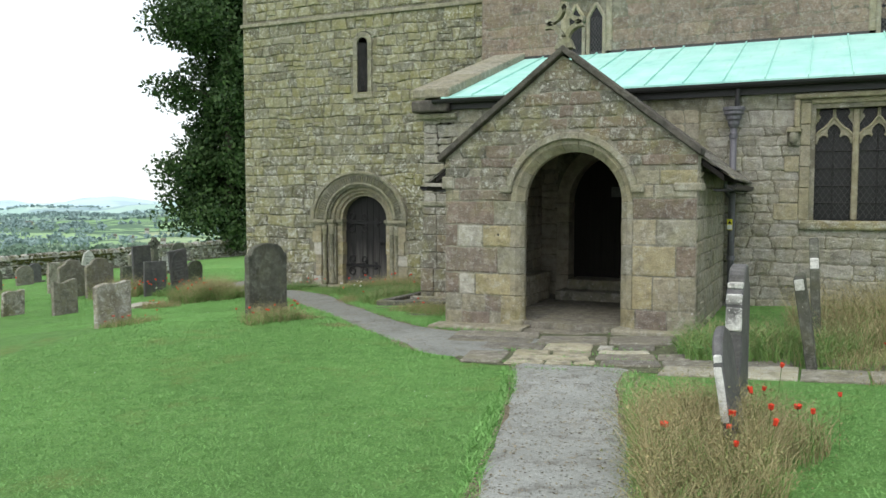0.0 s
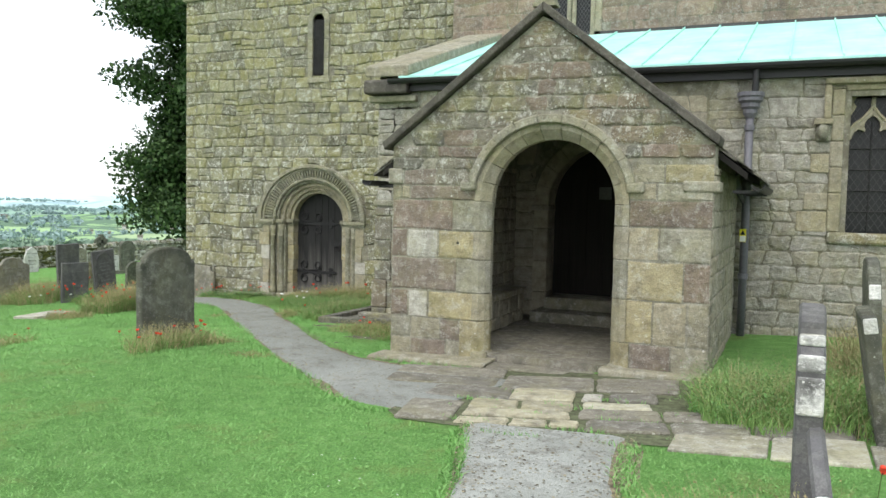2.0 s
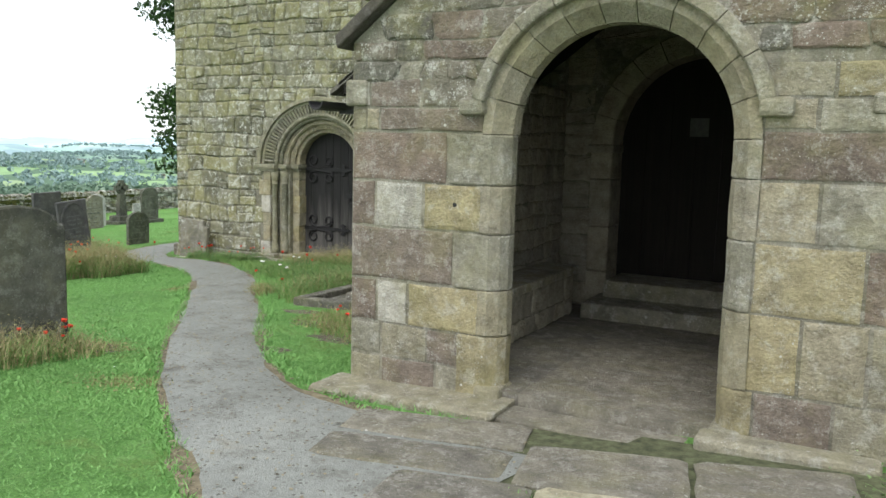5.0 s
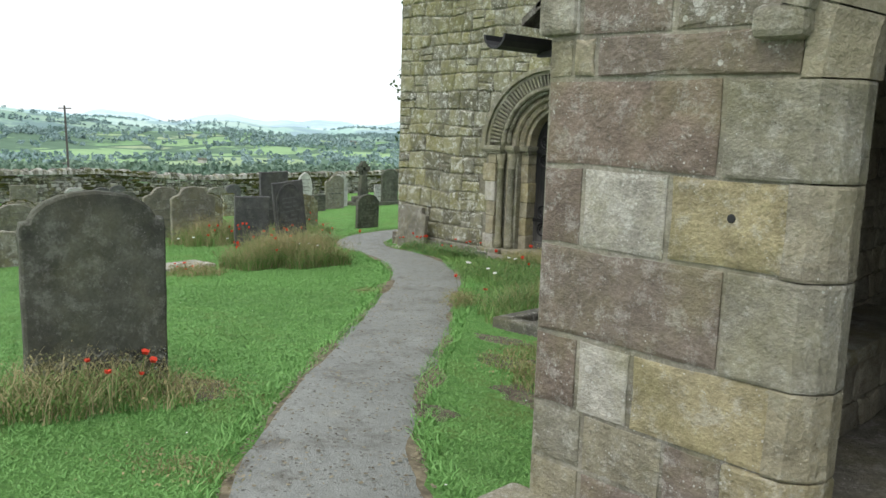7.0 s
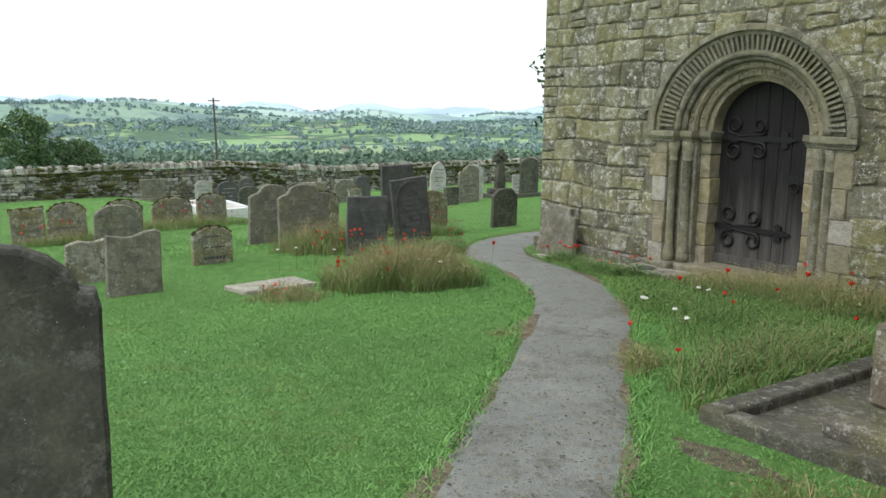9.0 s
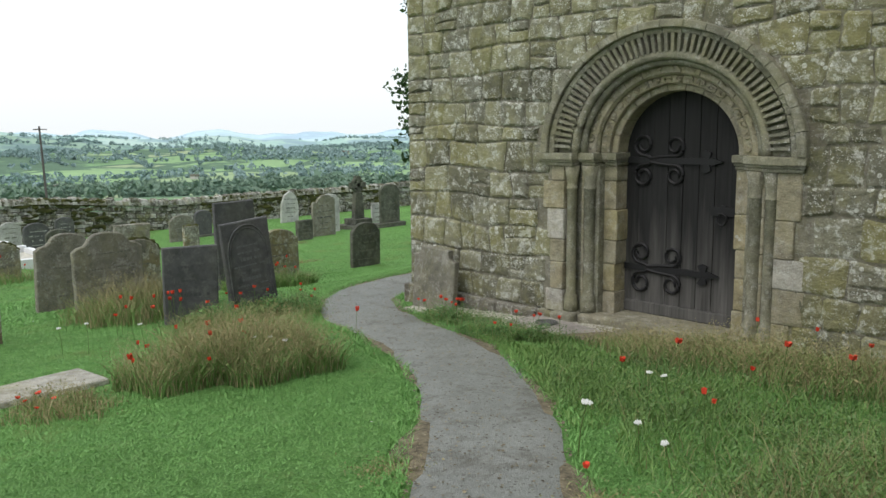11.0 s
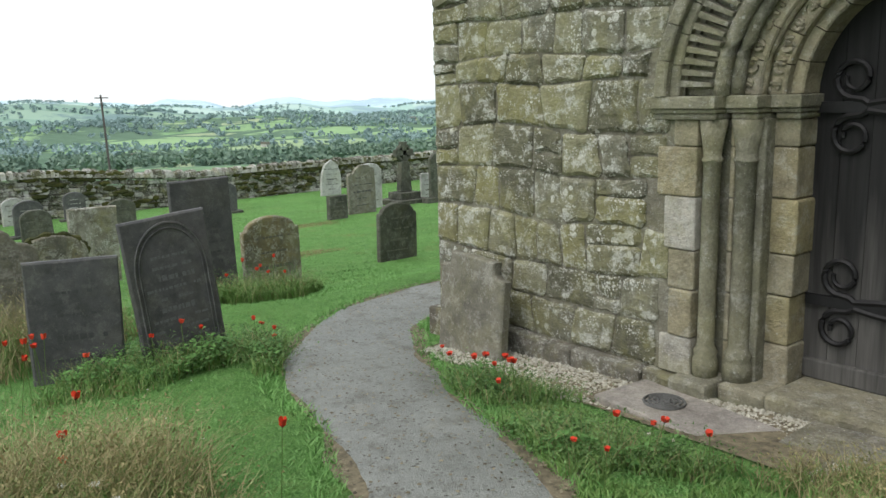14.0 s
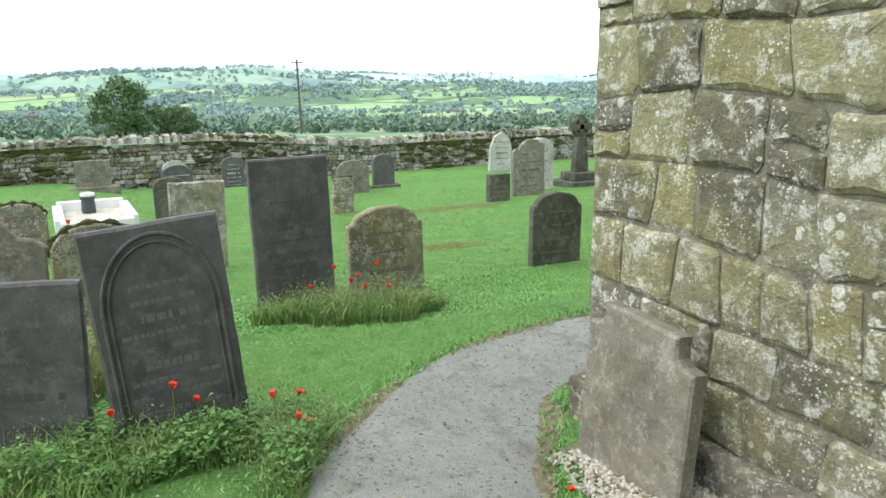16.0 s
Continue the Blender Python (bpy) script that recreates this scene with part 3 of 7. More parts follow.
def ground_z(x, y):
    w = min(1.0, max(0.0, (math.hypot(x + 15, y - 12) - 26) / 20)) if x < -34.5 or math.hypot(x + 15, y - 12) > 60 else 0.0
    return (1 - w) * float(lawn_z(x, y)) + w * hill_z(x, y)


def spaced(lo, hi, a, b, step, grow=1.16):
    near = list(np.arange(a, b + 1e-6, step))
    s, p, left = step, a, []
    while p > lo:
        s *= grow
        p -= s
        left.append(p)
    s, p, right = step, b, []
    while p < hi:
        s *= grow
        p += s
        right.append(p)
    return left[::-1] + near + right


def build_ground():
    xs, ys = spaced(-4600, 2500, -36, 4, 0.4, 1.09), spaced(-2500, 4600, -3, 32, 0.4, 1.09)
    mb = MB()
    mb.v = [(x, y, ground_z(x, y)) for y in ys for x in xs]
    nx = len(xs)
    mb.f = [(j * nx + i, j * nx + i + 1, (j + 1) * nx + i + 1, (j + 1) * nx + i) for j in range(len(ys) - 1) for i in range(nx - 1)]
    me = mb.mesh("ground", M_lawn)
    me.materials.append(M_fields)
    far = [1 if math.hypot(mb.v[q[0]][0] + 15, mb.v[q[0]][1] - 12) > 60 or mb.v[q[0]][0] < -34.8 else 0 for q in mb.f]
    me.polygons.foreach_set("material_index", far)
    me.polygons.foreach_set("use_smooth", [True] * len(me.polygons))
    return tagged(new("ground", me), "green mown churchyard lawn falling to farmland valley", "ground", kind="structure")


ground = build_ground()


def smooth_line(pts, n):
    """n points along a smooth line through pts."""
    P = np.array(pts, float)
    t = np.r_[0, np.cumsum(np.linalg.norm(np.diff(P, axis=0), axis=1))]
    out = []
    for s in np.linspace(0, t[-1], n):
        i = min(max(int(np.searchsorted(t, s)) - 1, 0), len(P) - 2)
        p0, p1, p2, p3 = P[max(i - 1, 0)], P[i], P[i + 1], P[min(i + 2, len(P) - 1)]
        u = (s - t[i]) / (t[i + 1] - t[i])
        out.append(tuple(0.5 * (2 * p1 + (p2 - p0) * u + (2 * p0 - 5 * p1 + 4 * p2 - p3) * u * u + (3 * p1 - p0 - 3 * p2 + p3) * u ** 3)))
    return out


PATH_A_L = smooth_line([(-0.35, -3.0), (-0.95, 0.5), (-1.88, 4.4), (-2.45, 6.6), (-2.76, 7.5), (-3.04, 8.28)], 40)
PATH_A_R = smooth_line([(0.65, -3.0), (0.10, 0.5), (-0.88, 4.6), (-1.45, 6.7), (-1.62, 7.6), (-1.66, 8.30)], 40)
PATH_B_L = smooth_line([(-3.45, 8.35), (-4.2, 8.5), (-4.75, 8.85), (-6.0, 9.88), (-7.6, 11.5), (-9.2, 13.25), (-10.85, 14.95), (-12.5, 15.95), (-14.1, 16.5), (-15.4, 17.4), (-16.05, 18.7), (-16.1, 21), (-16, 26)], 110)
PATH_B_R = smooth_line([(-3.1, 10.1), (-4.4, 10.25), (-5.35, 10.5), (-6.3, 11.35), (-7.5, 12.75), (-8.8, 14.1), (-9.95, 15.4), (-11.4, 16.45), (-13.1, 17.2), (-14.3, 17.9), (-15.1, 18.7), (-15.2, 21), (-15.1, 26)], 110)


def ribbon(left, right, lift, across=8):
    mb = MB()
    for i, (a, b) in enumerate(zip(left, right)):
        for k in range(across + 1):
            u = k / across
            wob = 0.05 * noise.noise((i * 0.35, k * 9.0, 3)) if k in (0, across) else 0
            x, y = a[0] * (1 - u) + b[0] * u + wob, a[1] * (1 - u) + b[1] * u + wob
            mb.v.append((x, y, float(lawn_z(x, y)) + lift * (1.0 if 0 < k < across else -0.3) + 0.006 * noise.noise((x * 2, y * 2, 0))))
    w = across + 1
    mb.f = [(i * w + k, i * w + k + 1, (i + 1) * w + k + 1, (i + 1) * w + k) for i in range(len(left) - 1) for k in range(across)]
    return mb


def verge(left, right, name):
    """Bare soil and dead grass just beyond the tarmac's edges."""
    L, R = np.array(left), np.array(right)
    d = (R - L) / np.linalg.norm(R - L, axis=1)[:, None]
    w = np.array([0.02 + 0.22 * noise.noise((i * 0.23, 1.1, 7.0)) for i in range(len(L))])[:, None]
    v = np.array([0.03 + 0.24 * noise.noise((i * 0.23, 5.1, 2.0)) for i in range(len(L))])[:, None]
    tagged(part(name, ribbon([tuple(p) for p in L - d * w], [tuple(p) for p in R + d * v], 0.010), M_soil, smooth=True), "strip of bare soil along the path edge", "path edge", kind="structure")


verge(PATH_A_L, PATH_A_R, "path_edge")
verge(PATH_B_L, PATH_B_R, "path_edge")
path_main = tagged(part("path", ribbon(PATH_A_L, PATH_A_R, 0.022), M_smooth, smooth=True), "worn grey tarmac path leading to the porch", "path", kind="structure")
path_side = tagged(part("path", ribbon(PATH_B_L, PATH_B_R, 0.018), M_tarmac, smooth=True), "worn grey tarmac path curving round the tower", "path", kind="structure")

# ---- church ----
TX0, TX1, TY = -14.63, -7.2, 18.35           # tower, south face
DX, DSPRING, DHOOD, DHALF = -10.95, 1.11, 1.44, 0.67      # tower doorway
PX0, PX1, PY = -4.93, -1.40, 10.70            # porch, front
PXC, PHALF, PSPRING = -3.067, 0.68, 1.70      # porch opening
AY, AX0 = 13.9, -6.85                         # aisle, south face and west end
NY = 17.9                                     # nave wall above the aisle
GX, GZ = -3.17, 3.74                          # porch gable point


def south(y):
    return lambda u, n, v: (u, y - n, v)


def tower():
    rng = random.Random(5)
    w = tagged(new("wall_tower"), "olive buff rubble stone church tower wall", "wall", kind="structure")
    mb = MB()
    arch_wall(mb, TX0, TX1, -1.3, lambda x: 13.0, TY, TY + 0.62, DX, 1.29, DSPRING - 0.1, -0.62, 24)
    mb.box(TX0, TX0 + 0.6, TY + 0.62, 25, -1.6, 13)
    mb.box(TX1 - 0.6, TX1, TY + 0.62, 25, -1.6, 13)
    mb.box(TX0, TX1, 25, 25.6, -1.6, 13)
    mb.box(DX - 1.6, DX + 1.6, TY + 0.6, TY + 0.75, -1.3, 3)
    part("wall_core", mb, M_mortar, w)

    def push(x, z):
        # keep stones out of the doorway and the lancet
        if z > DSPRING:
            r = math.hypot(x - DX, (z - DSPRING) / 0.9)
            if r < 1.40:
                return (DX + (x - DX) / max(r, 0.01) * 1.40, DSPRING + (z - DSPRING) / max(r, 0.01) * 1.40)
        elif abs(x - DX) < 1.36:
            return (DX + math.copysign(1.36, x - DX), z)
        if abs(x + 10.80) < 0.27 and 4.40 < z < 5.75:
            return (-10.80 + math.copysign(0.27, x + 10.80), z)
        if z >= 5.75 and math.hypot(x + 10.80, z - 5.75) < 0.27:
            r = max(0.01, math.hypot(x + 10.80, z - 5.75))
            return (-10.80 + (x + 10.80) / r * 0.27, 5.75 + (z - 5.75) / r * 0.27)
        return None
    polys = rubble(TX0 + 0.0, TX1, -0.62, 2.6, (0.20, 0.34), (0.20, 0.46), rng, wave=0.045, split=0.13, push=push)
    polys += rubble(TX0, TX1, 2.6, 6.42, (0.19, 0.32), (0.19, 0.44), rng, wave=0.045, split=0.13, push=push)
    polys += rubble(TX0 + 0.12, TX1, 6.56, 9.0, (0.2, 0.27), (0.22, 0.45), rng)
    lay(polys, south(TY), lambda p: np.mean(p, axis=0)[1] < 2.75, w, M_tower, M_tower_far, rng, (0.010, 0.038))
    # the corner's west side
    pw = rubble(TY, 25, -0.9, 9.0, (0.18, 0.3), (0.2, 0.5), rng)
    lay(pw, lambda u, n, v: (TX0 - n, u, v), lambda p: False, w, M_tower, M_tower_far, rng, (0.01, 0.03))
    part("string_course", MB().prism([(TX0 - 0.06, 6.40), (TX1, 6.40), (TX1, 6.50), (TX0 - 0.06, 6.50)], TY - 0.07, TY + 0.1), M_carved, w, bevel=0.02)
    # low plinth of long blocks
    x = TX0 - 0.05
    while x < DX - 1.30:
        xe = min(x + rng.uniform(0.5, 0.9), DX - 1.27)
        part("plinth_block", MB().prism([(x + 0.005, -0.95), (xe - 0.005, -0.95), (xe - 0.005, -0.62 + rng.uniform(-0.02, 0.02)), (x + 0.005, -0.62 + rng.uniform(-0.02, 0.02))], TY - 0.10 - rng.uniform(0, 0.02), TY + 0.1), M_gable, w, bevel=0.02)
        x = xe
    x = DX + 1.3
    while x < TX1:
        xe = min(x + rng.uniform(0.5, 0.9), TX1)
        part("plinth_block", MB().prism([(x + 0.005, -0.95), (xe - 0.005, -0.95), (xe - 0.005, -0.6), (x + 0.005, -0.6)], TY - 0.10, TY + 0.1), M_gable, w, bevel=0.02)
        x = xe
    return w


wall_tower = tower()


def tower_doorway():
    d = tagged(new("doorway"), "carved round-arched stone doorway with stepped orders and shafts", "doorway", kind="structure")
    zc = DSPRING + 0.04

    def flat(r):
        # the outer rings are flatter than the inner ones
        return 0.94 - 0.05 * (r - DHALF) / (DHOOD - DHALF)

    def bow(r, y, n=36):
        q = flat(r)
        return [(p[0], y, zc + (p[1] - zc) * q) for p in arc(DX, zc, r, 0, 180, n)]
    ring_pieces("hood_stone", d, M_carved, DX, zc, 1.355, DHOOD, TY - 0.10, TY + 0.1, 18, wob=0.004, sq=flat(1.4))
    ring_pieces("label_stone", d, M_carved, DX, zc, 1.29, 1.36, TY - 0.05, TY + 0.1, 20, sq=flat(1.32))
    ring_pieces("arch_back", d, M_carved, DX, zc, 1.04, 1.30, TY + 0.03, TY + 0.3, 16, sq=flat(1.17))
    n, q = 52, flat(1.17)
    for i in range(n):
        a = radians(2 + 176 * (i + 0.5) / n)
        ca, sa = math.cos(a), math.sin(a)
        r0, r1, hw = 1.09, 1.28, 0.026
        v = []
        for r, wd, y in ((r0, 0.6, 0.0), (r1, 1.0, -0.035), (r0, 0.5, -0.05), (r1, 0.75, -0.08)):
            for sg in (-1, 1):
                v.append((DX + r * ca - sg * hw * wd * sa, TY + 0.03 + y, zc + q * (r * sa + sg * hw * wd * ca)))
        part("carved_tooth", MB().add(v, [(0, 1, 3, 2), (4, 6, 7, 5), (0, 4, 5, 1), (2, 3, 7, 6), (0, 2, 6, 4), (1, 5, 7, 3)]), M_carved, d)
    part("roll_moulding", MB().tube(bow(1.05, TY + 0.035), 0.05, 8), M_carved, d, smooth=True)
    part("roll_moulding", MB().tube(bow(0.985, TY + 0.09), 0.045, 8), M_carved, d, smooth=True)
    ring_pieces("arch_stone", d, M_dressed, DX, zc, 0.86, 1.02, TY + 0.13, TY + 0.6, 13, sq=flat(0.95))
    ring_pieces("arch_stone", d, M_dressed, DX, zc, 0.745, 0.86, TY + 0.20, TY + 0.6, 13, sq=flat(0.8))
    part("roll_moulding", MB().tube(bow(0.868, TY + 0.175), 0.028, 8), M_dressed, d, smooth=True)
    ring_pieces("arch_stone", d, M_dressed, DX, zc, DHALF, 0.75, TY + 0.26, TY + 0.6, 11, sq=flat(0.7))
    # scrolling foliage carved on the two inner orders
    rng = random.Random(3)
    for r, y, cnt in ((0.935, TY + 0.126, 23), (0.80, TY + 0.196, 20)):
        for i in range(cnt):
            a0 = 180 * (i + 0.5) / cnt
            for turn, size in ((1.0, 1.0), (-1.0, 0.6)):
                pts = []
                for k in range(10):
                    w = k / 9
                    cw, rr = turn * w * 5.2 + i * 1.7, 0.042 * size * (1 - 0.7 * w)
                    aa = radians(a0 + turn * 22 / cnt) + rr * math.cos(cw) / r
                    rad = r + rr * math.sin(cw)
                    pts.append((DX + rad * math.cos(aa), y, zc + flat(r) * rad * math.sin(aa)))
                part("carved_scroll", MB().tube(pts, [0.006 + 0.010 * math.sin(math.pi * (k + 1) / 11) for k in range(10)], 5), M_dressed, d)
    for sd in (-1, 1):
        def blk(name, a0, a1, y0, y1, z0, z1, m, bev=0.012):
            x0, x1 = sorted((DX + sd * a0, DX + sd * a1))
            return part(name, MB().box(x0, x1, y0, y1, z0, z1), m, d, bevel=bev)
        # impost in two mouldings, stepping back with the orders
        for a0, a1, yf in ((1.04, 1.50 if sd < 0 else 1.44, -0.07), (0.84, 1.04, 0.05), (DHALF - 0.01, 0.84, 0.20)):
            blk("impost", a0 - 0.02, a1, TY + yf - 0.02, TY + 0.6, DSPRING - 0.035, DSPRING + 0.04, M_carved, 0.008)
            blk("impost", a0 - 0.012, a1 - 0.012, TY + yf + 0.005, TY + 0.6, DSPRING - 0.062, DSPRING - 0.035, M_carved, 0.008)
            blk("impost", a0 - 0.004, a1 - 0.03, TY + yf + 0.022, TY + 0.6, DSPRING - 0.10, DSPRING - 0.062, M_carved, 0.015)
        # jambs
        z, k = -0.62, 0
        while z < DSPRING - 0.11:
            ze = min(z + rng.uniform(0.22, 0.36), DSPRING - 0.10)
            if DSPRING - ze < 0.22:
                ze = DSPRING - 0.10
            far = rng.uniform(1.33, 1.47)
            blk("jamb_stone", 1.17, far, TY - 0.02 + rng.uniform(-0.012, 0.01), TY + 0.3, z + 0.004, ze, (M_pale, M_buff, M_dressed)[(k + (sd > 0)) % 3], 0.012)
            blk("jamb_stone", 0.985, 1.02, TY + 0.10, TY + 0.6, z + 0.006, ze, M_dressed)
            blk("jamb_stone", DHALF + rng.uniform(-0.02, 0.012), 0.845, TY + 0.25, TY + 0.6, z + 0.004, ze, (M_buff, M_buff, M_dressed)[k % 3], 0.014)
            z, k = ze, k + 1
        blk("jamb_back", 0.82, 1.20, TY + 0.15, TY + 0.6, -0.62, DSPRING - 0.09, M_carved)
        for a, rad, y in ((1.105, 0.054, 0.05), (0.925, 0.062, 0.13)):
            prof = [(rad * 1.5, -0.62), (rad * 1.5, -0.50), (rad * 1.25, -0.47), (rad * 1.45, -0.44), (rad * 1.1, -0.41), (rad, -0.38), (rad, DSPRING - 0.36), (rad * 1.2, DSPRING - 0.35), (rad * 1.2, DSPRING - 0.335), (rad, DSPRING - 0.32), (rad * 1.05, DSPRING - 0.28), (rad * 1.6, DSPRING - 0.10)]
            part("shaft", MB().lathe(prof, DX + sd * a, TY + y, 14), M_carved, d, smooth=True)
        blk("plinth_block", 0.98, 1.26, TY - 0.14, TY + 0.4, -1.0, -0.60, M_grey, 0.03)
        blk("plinth_block", DHALF - 0.01, 0.975, TY - 0.02, TY + 0.6, -1.0, -0.603, M_grey, 0.03)
    # flat paving stones before the door
    for x0, x1 in ((-11.30, -10.62), (-10.61, -9.9)):
        part("paving_stone", MB().prism([(x0, -0.95), (x1, -0.95), (x1, float(lawn_z(x1, 18.1)) + 0.03), (x0, float(lawn_z(x0, 18.1)) + 0.03)], TY - 0.50, TY - 0.045), M_flagdark, d, bevel=0.015)
    part("threshold", MB().box(DX - 0.66, DX + 0.66, TY - 0.04, TY + 0.6, -1.0, -0.585), M_grey, d, bevel=0.03)


tower_doorway()


def scroll(mb, x, y, z, dx, dz, r, reach, turns=1.25):
    """One curl of a strap hinge: a stem that swings out by reach and winds into a spiral."""
    cx, cz = x + dx * (reach + r * 0.2), z + dz * (r * 1.25)
    pts = [(x, y, z), (x + dx * reach * 0.5, y, z + dz * r * 0.18)]
    for i in range(26):
        w = i / 25
        a = -math.pi * 0.42 + w * turns * 2 * math.pi
        rr = r * (1 - 0.58 * w)
        pts.append((cx + dx * rr * math.cos(a), y, cz + dz * rr * math.sin(a)))
    mb.tube(pts, [0.020 - 0.006 * i / len(pts) for i in range(len(pts))], 6)


def tower_door():
    d = thing("door_1", "weathered black oak plank door with scrolled iron hinges, closed", "door", kind="structure")
    y, rng = TY + 0.45, random.Random(8)
    half = DHALF + 0.03
    edges = np.linspace(DX - half, DX + half, 9)
    for a, b in zip(edges, edges[1:]):
        def top(x):
            return DSPRING + 0.04 + 0.95 * math.sqrt(max(0.02, half ** 2 - (x - DX) ** 2))
        g = 0.0015 + rng.uniform(0, 0.0025)
        pts = [(a + g, -0.55), (b - g, -0.55)] + [(b - g + (a - b + 2 * g) * k / 4, top(b + (a - b) * k / 4)) for k in range(5)]
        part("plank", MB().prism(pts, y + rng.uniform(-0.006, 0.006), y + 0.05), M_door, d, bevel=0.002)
    part("backing", MB().box(DX - 0.75, DX + 0.75, y + 0.03, y + 0.08, -0.6, 1.9), M_innerdoor, d)
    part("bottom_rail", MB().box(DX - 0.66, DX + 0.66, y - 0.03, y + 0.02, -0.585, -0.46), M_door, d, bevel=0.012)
    for z in (-0.085, 1.07):
        mb = MB()
        x0 = DX - 0.665
        mb.box(x0, DX + 0.30, y - 0.026, y - 0.004, z - 0.032, z + 0.032)
        # ring and spear point at the strap's end
        mb.prism([(DX + 0.30, z - 0.045), (DX + 0.44, z), (DX + 0.30, z + 0.045)], y - 0.028, y - 0.002)
        for dz in (-1, 1):
            mb.prism([(DX + 0.24, z + dz * 0.03), (DX + 0.20, z + dz * 0.09), (DX + 0.25, z + dz * 0.115), (DX + 0.31, z + dz * 0.09), (DX + 0.29, z + dz * 0.03)], y - 0.027, y - 0.002)
            scroll(mb, x0 + 0.29, y - 0.016, z + dz * 0.02, -1, dz, 0.115, 0.06)
            scroll(mb, x0 + 0.29, y - 0.016, z + dz * 0.02, 1, dz, 0.105, 0.26)
        part("strap_hinge", mb, M_iron, d, "black wrought iron strap hinge with four scrolls")
    hx, hz = DX + 0.45, 0.50
    ring = [(hx + 0.05 * math.cos(a), y - 0.03, hz + 0.06 * math.sin(a)) for a in np.linspace(0, 2 * math.pi, 16)]
    part("handle", MB().tube(ring, 0.011, 6).box(hx - 0.03, hx + 0.03, y - 0.012, y, hz + 0.03, hz + 0.14), M_iron, d, "black iron ring handle")
    part("lock_plate", MB().box(hx - 0.13, hx + 0.16, y - 0.014, y + 0.002, hz + 0.03, hz + 0.12), M_iron, d, bevel=0.004)


tower_door()


def lattice(xc, half, z0, z1, y, step=0.085):
    """Lead cames in diamonds, clipped to an upright rectangle."""
    mb = MB()
    n = int((half * 2 + (z1 - z0)) / step) + 2
    for sgn in (-1, 1):
        for i in range(-n, n):
            pts = []
            c = i * step
            for x in np.linspace(xc - half, xc + half, 12):
                z = z0 + sgn * (x - xc) * 1.5 + c
                if z0 <= z <= z1:
                    pts.append((x, z))
            if len(pts) > 1:
                a, b = pts[0], pts[-1]
                t = 0.006
                mb.prism([(a[0] - t, a[1]), (a[0] + t, a[1]), (b[0] + t, b[1]), (b[0] - t, b[1])], y, y + 0.006)
    return mb


def tower_lancet():
    w = thing("window_1", "narrow round-headed lancet window with leaded diamond panes", "window", kind="structure")
    xc = -10.80
    part("pane", MB().prism([(xc - 0.16, 4.45), (xc + 0.16, 4.45)] + arc(xc, 5.70, 0.16, 0, 180, 8), TY - 0.0, TY + 0.05), M_glass, w)
    part("lead_lattice", lattice(xc, 0.15, 4.47, 5.75, TY - 0.008), M_came, w)
    ring_pieces("arch_stone", w, M_carved, xc, 5.70, 0.155, 0.29, TY - 0.05, TY + 0.05, 3, gap=0.003)
    for s in (-1, 1):
        for z0, z1 in ((4.40, 4.85), (4.855, 5.28), (5.285, 5.70)):
            x0, x1 = sorted((xc + s * 0.155, xc + s * 0.275))
            part("jamb_stone", MB().box(x0, x1, TY - 0.045, TY + 0.05, z0, z1), M_carved, w, bevel=0.01)
    part("sill", MB().box(xc - 0.3, xc + 0.3, TY - 0.05, TY + 0.05, 4.30, 4.40), M_carved, w, bevel=0.015)


tower_lancet()
# ---- porch ----
def gable_top(x):
    return GZ - 0.06 - (abs(x - GX)) * (1.40 / 1.80)


ASHLAR = {"p": M_pink, "b": M_buff, "g": M_grey, "w": M_pale, "d": M_gable}
# courses of the two piers from the ground up: top height, then the stones as width share and tone
LEFT_PIER = [(0.13, "26g 44p 32g"), (0.37, "26g 37g 24p 15b"), (0.68, "22p 25w 55b"), (1.05, "82p 20g"), (1.37, "20p 38w 44b"), (1.71, "76p 26g"), (1.87, "12g 11b 79p"), (2.07, "15w 40p 47d")]
RIGHT_PIER = [(0.28, "5g 42p 36g"), (0.73, "28b 34b 21g"), (1.135, "57b 26p"), (1.48, "32b 51g"), (1.75, "83p"), (1.93, "28b 55g"), (2.12, "35g 48b")]
# jamb stones from the ground up: top height, width on the face, tone
LEFT_JAMB = [(0.37, 0.31, "b"), (0.68, 0.17, "b"), (1.05, 0.35, "g"), (1.37, 0.17, "b"), (1.70, 0.40, "g")]
RIGHT_JAMB = [(0.28, 0.21, "b"), (0.73, 0.17, "b"), (1.135, 0.16, "g"), (1.48, 0.17, "b"), (1.70, 0.17, "g")]


def ashlar_piece(x0, x1, z0, z1, y, proud, material, parent, rng, cut=0.0):
    j = lambda: rng.uniform(-0.006, 0.006)
    nx = max(2, int((x1 - x0) / 0.16))
    pts = [(x0 + 0.006 + (x1 - x0 - 0.012) * i / nx, z0 + 0.005 + j()) for i in range(nx + 1)]
    pts += [(x1 - 0.006 + j(), (z0 + z1) / 2)]
    pts += [(x1 - 0.006 - (x1 - x0 - 0.012) * i / nx, z1 - 0.005 + j()) for i in range(nx + 1)]
    pts += [(x0 + 0.006 + j(), (z0 + z1) / 2)]
    v, f = stone_piece(pts, proud, rng, 0.003)
    part("stone", MB().add([south(y)(*p) for p in v], f), material, parent, fix=False)


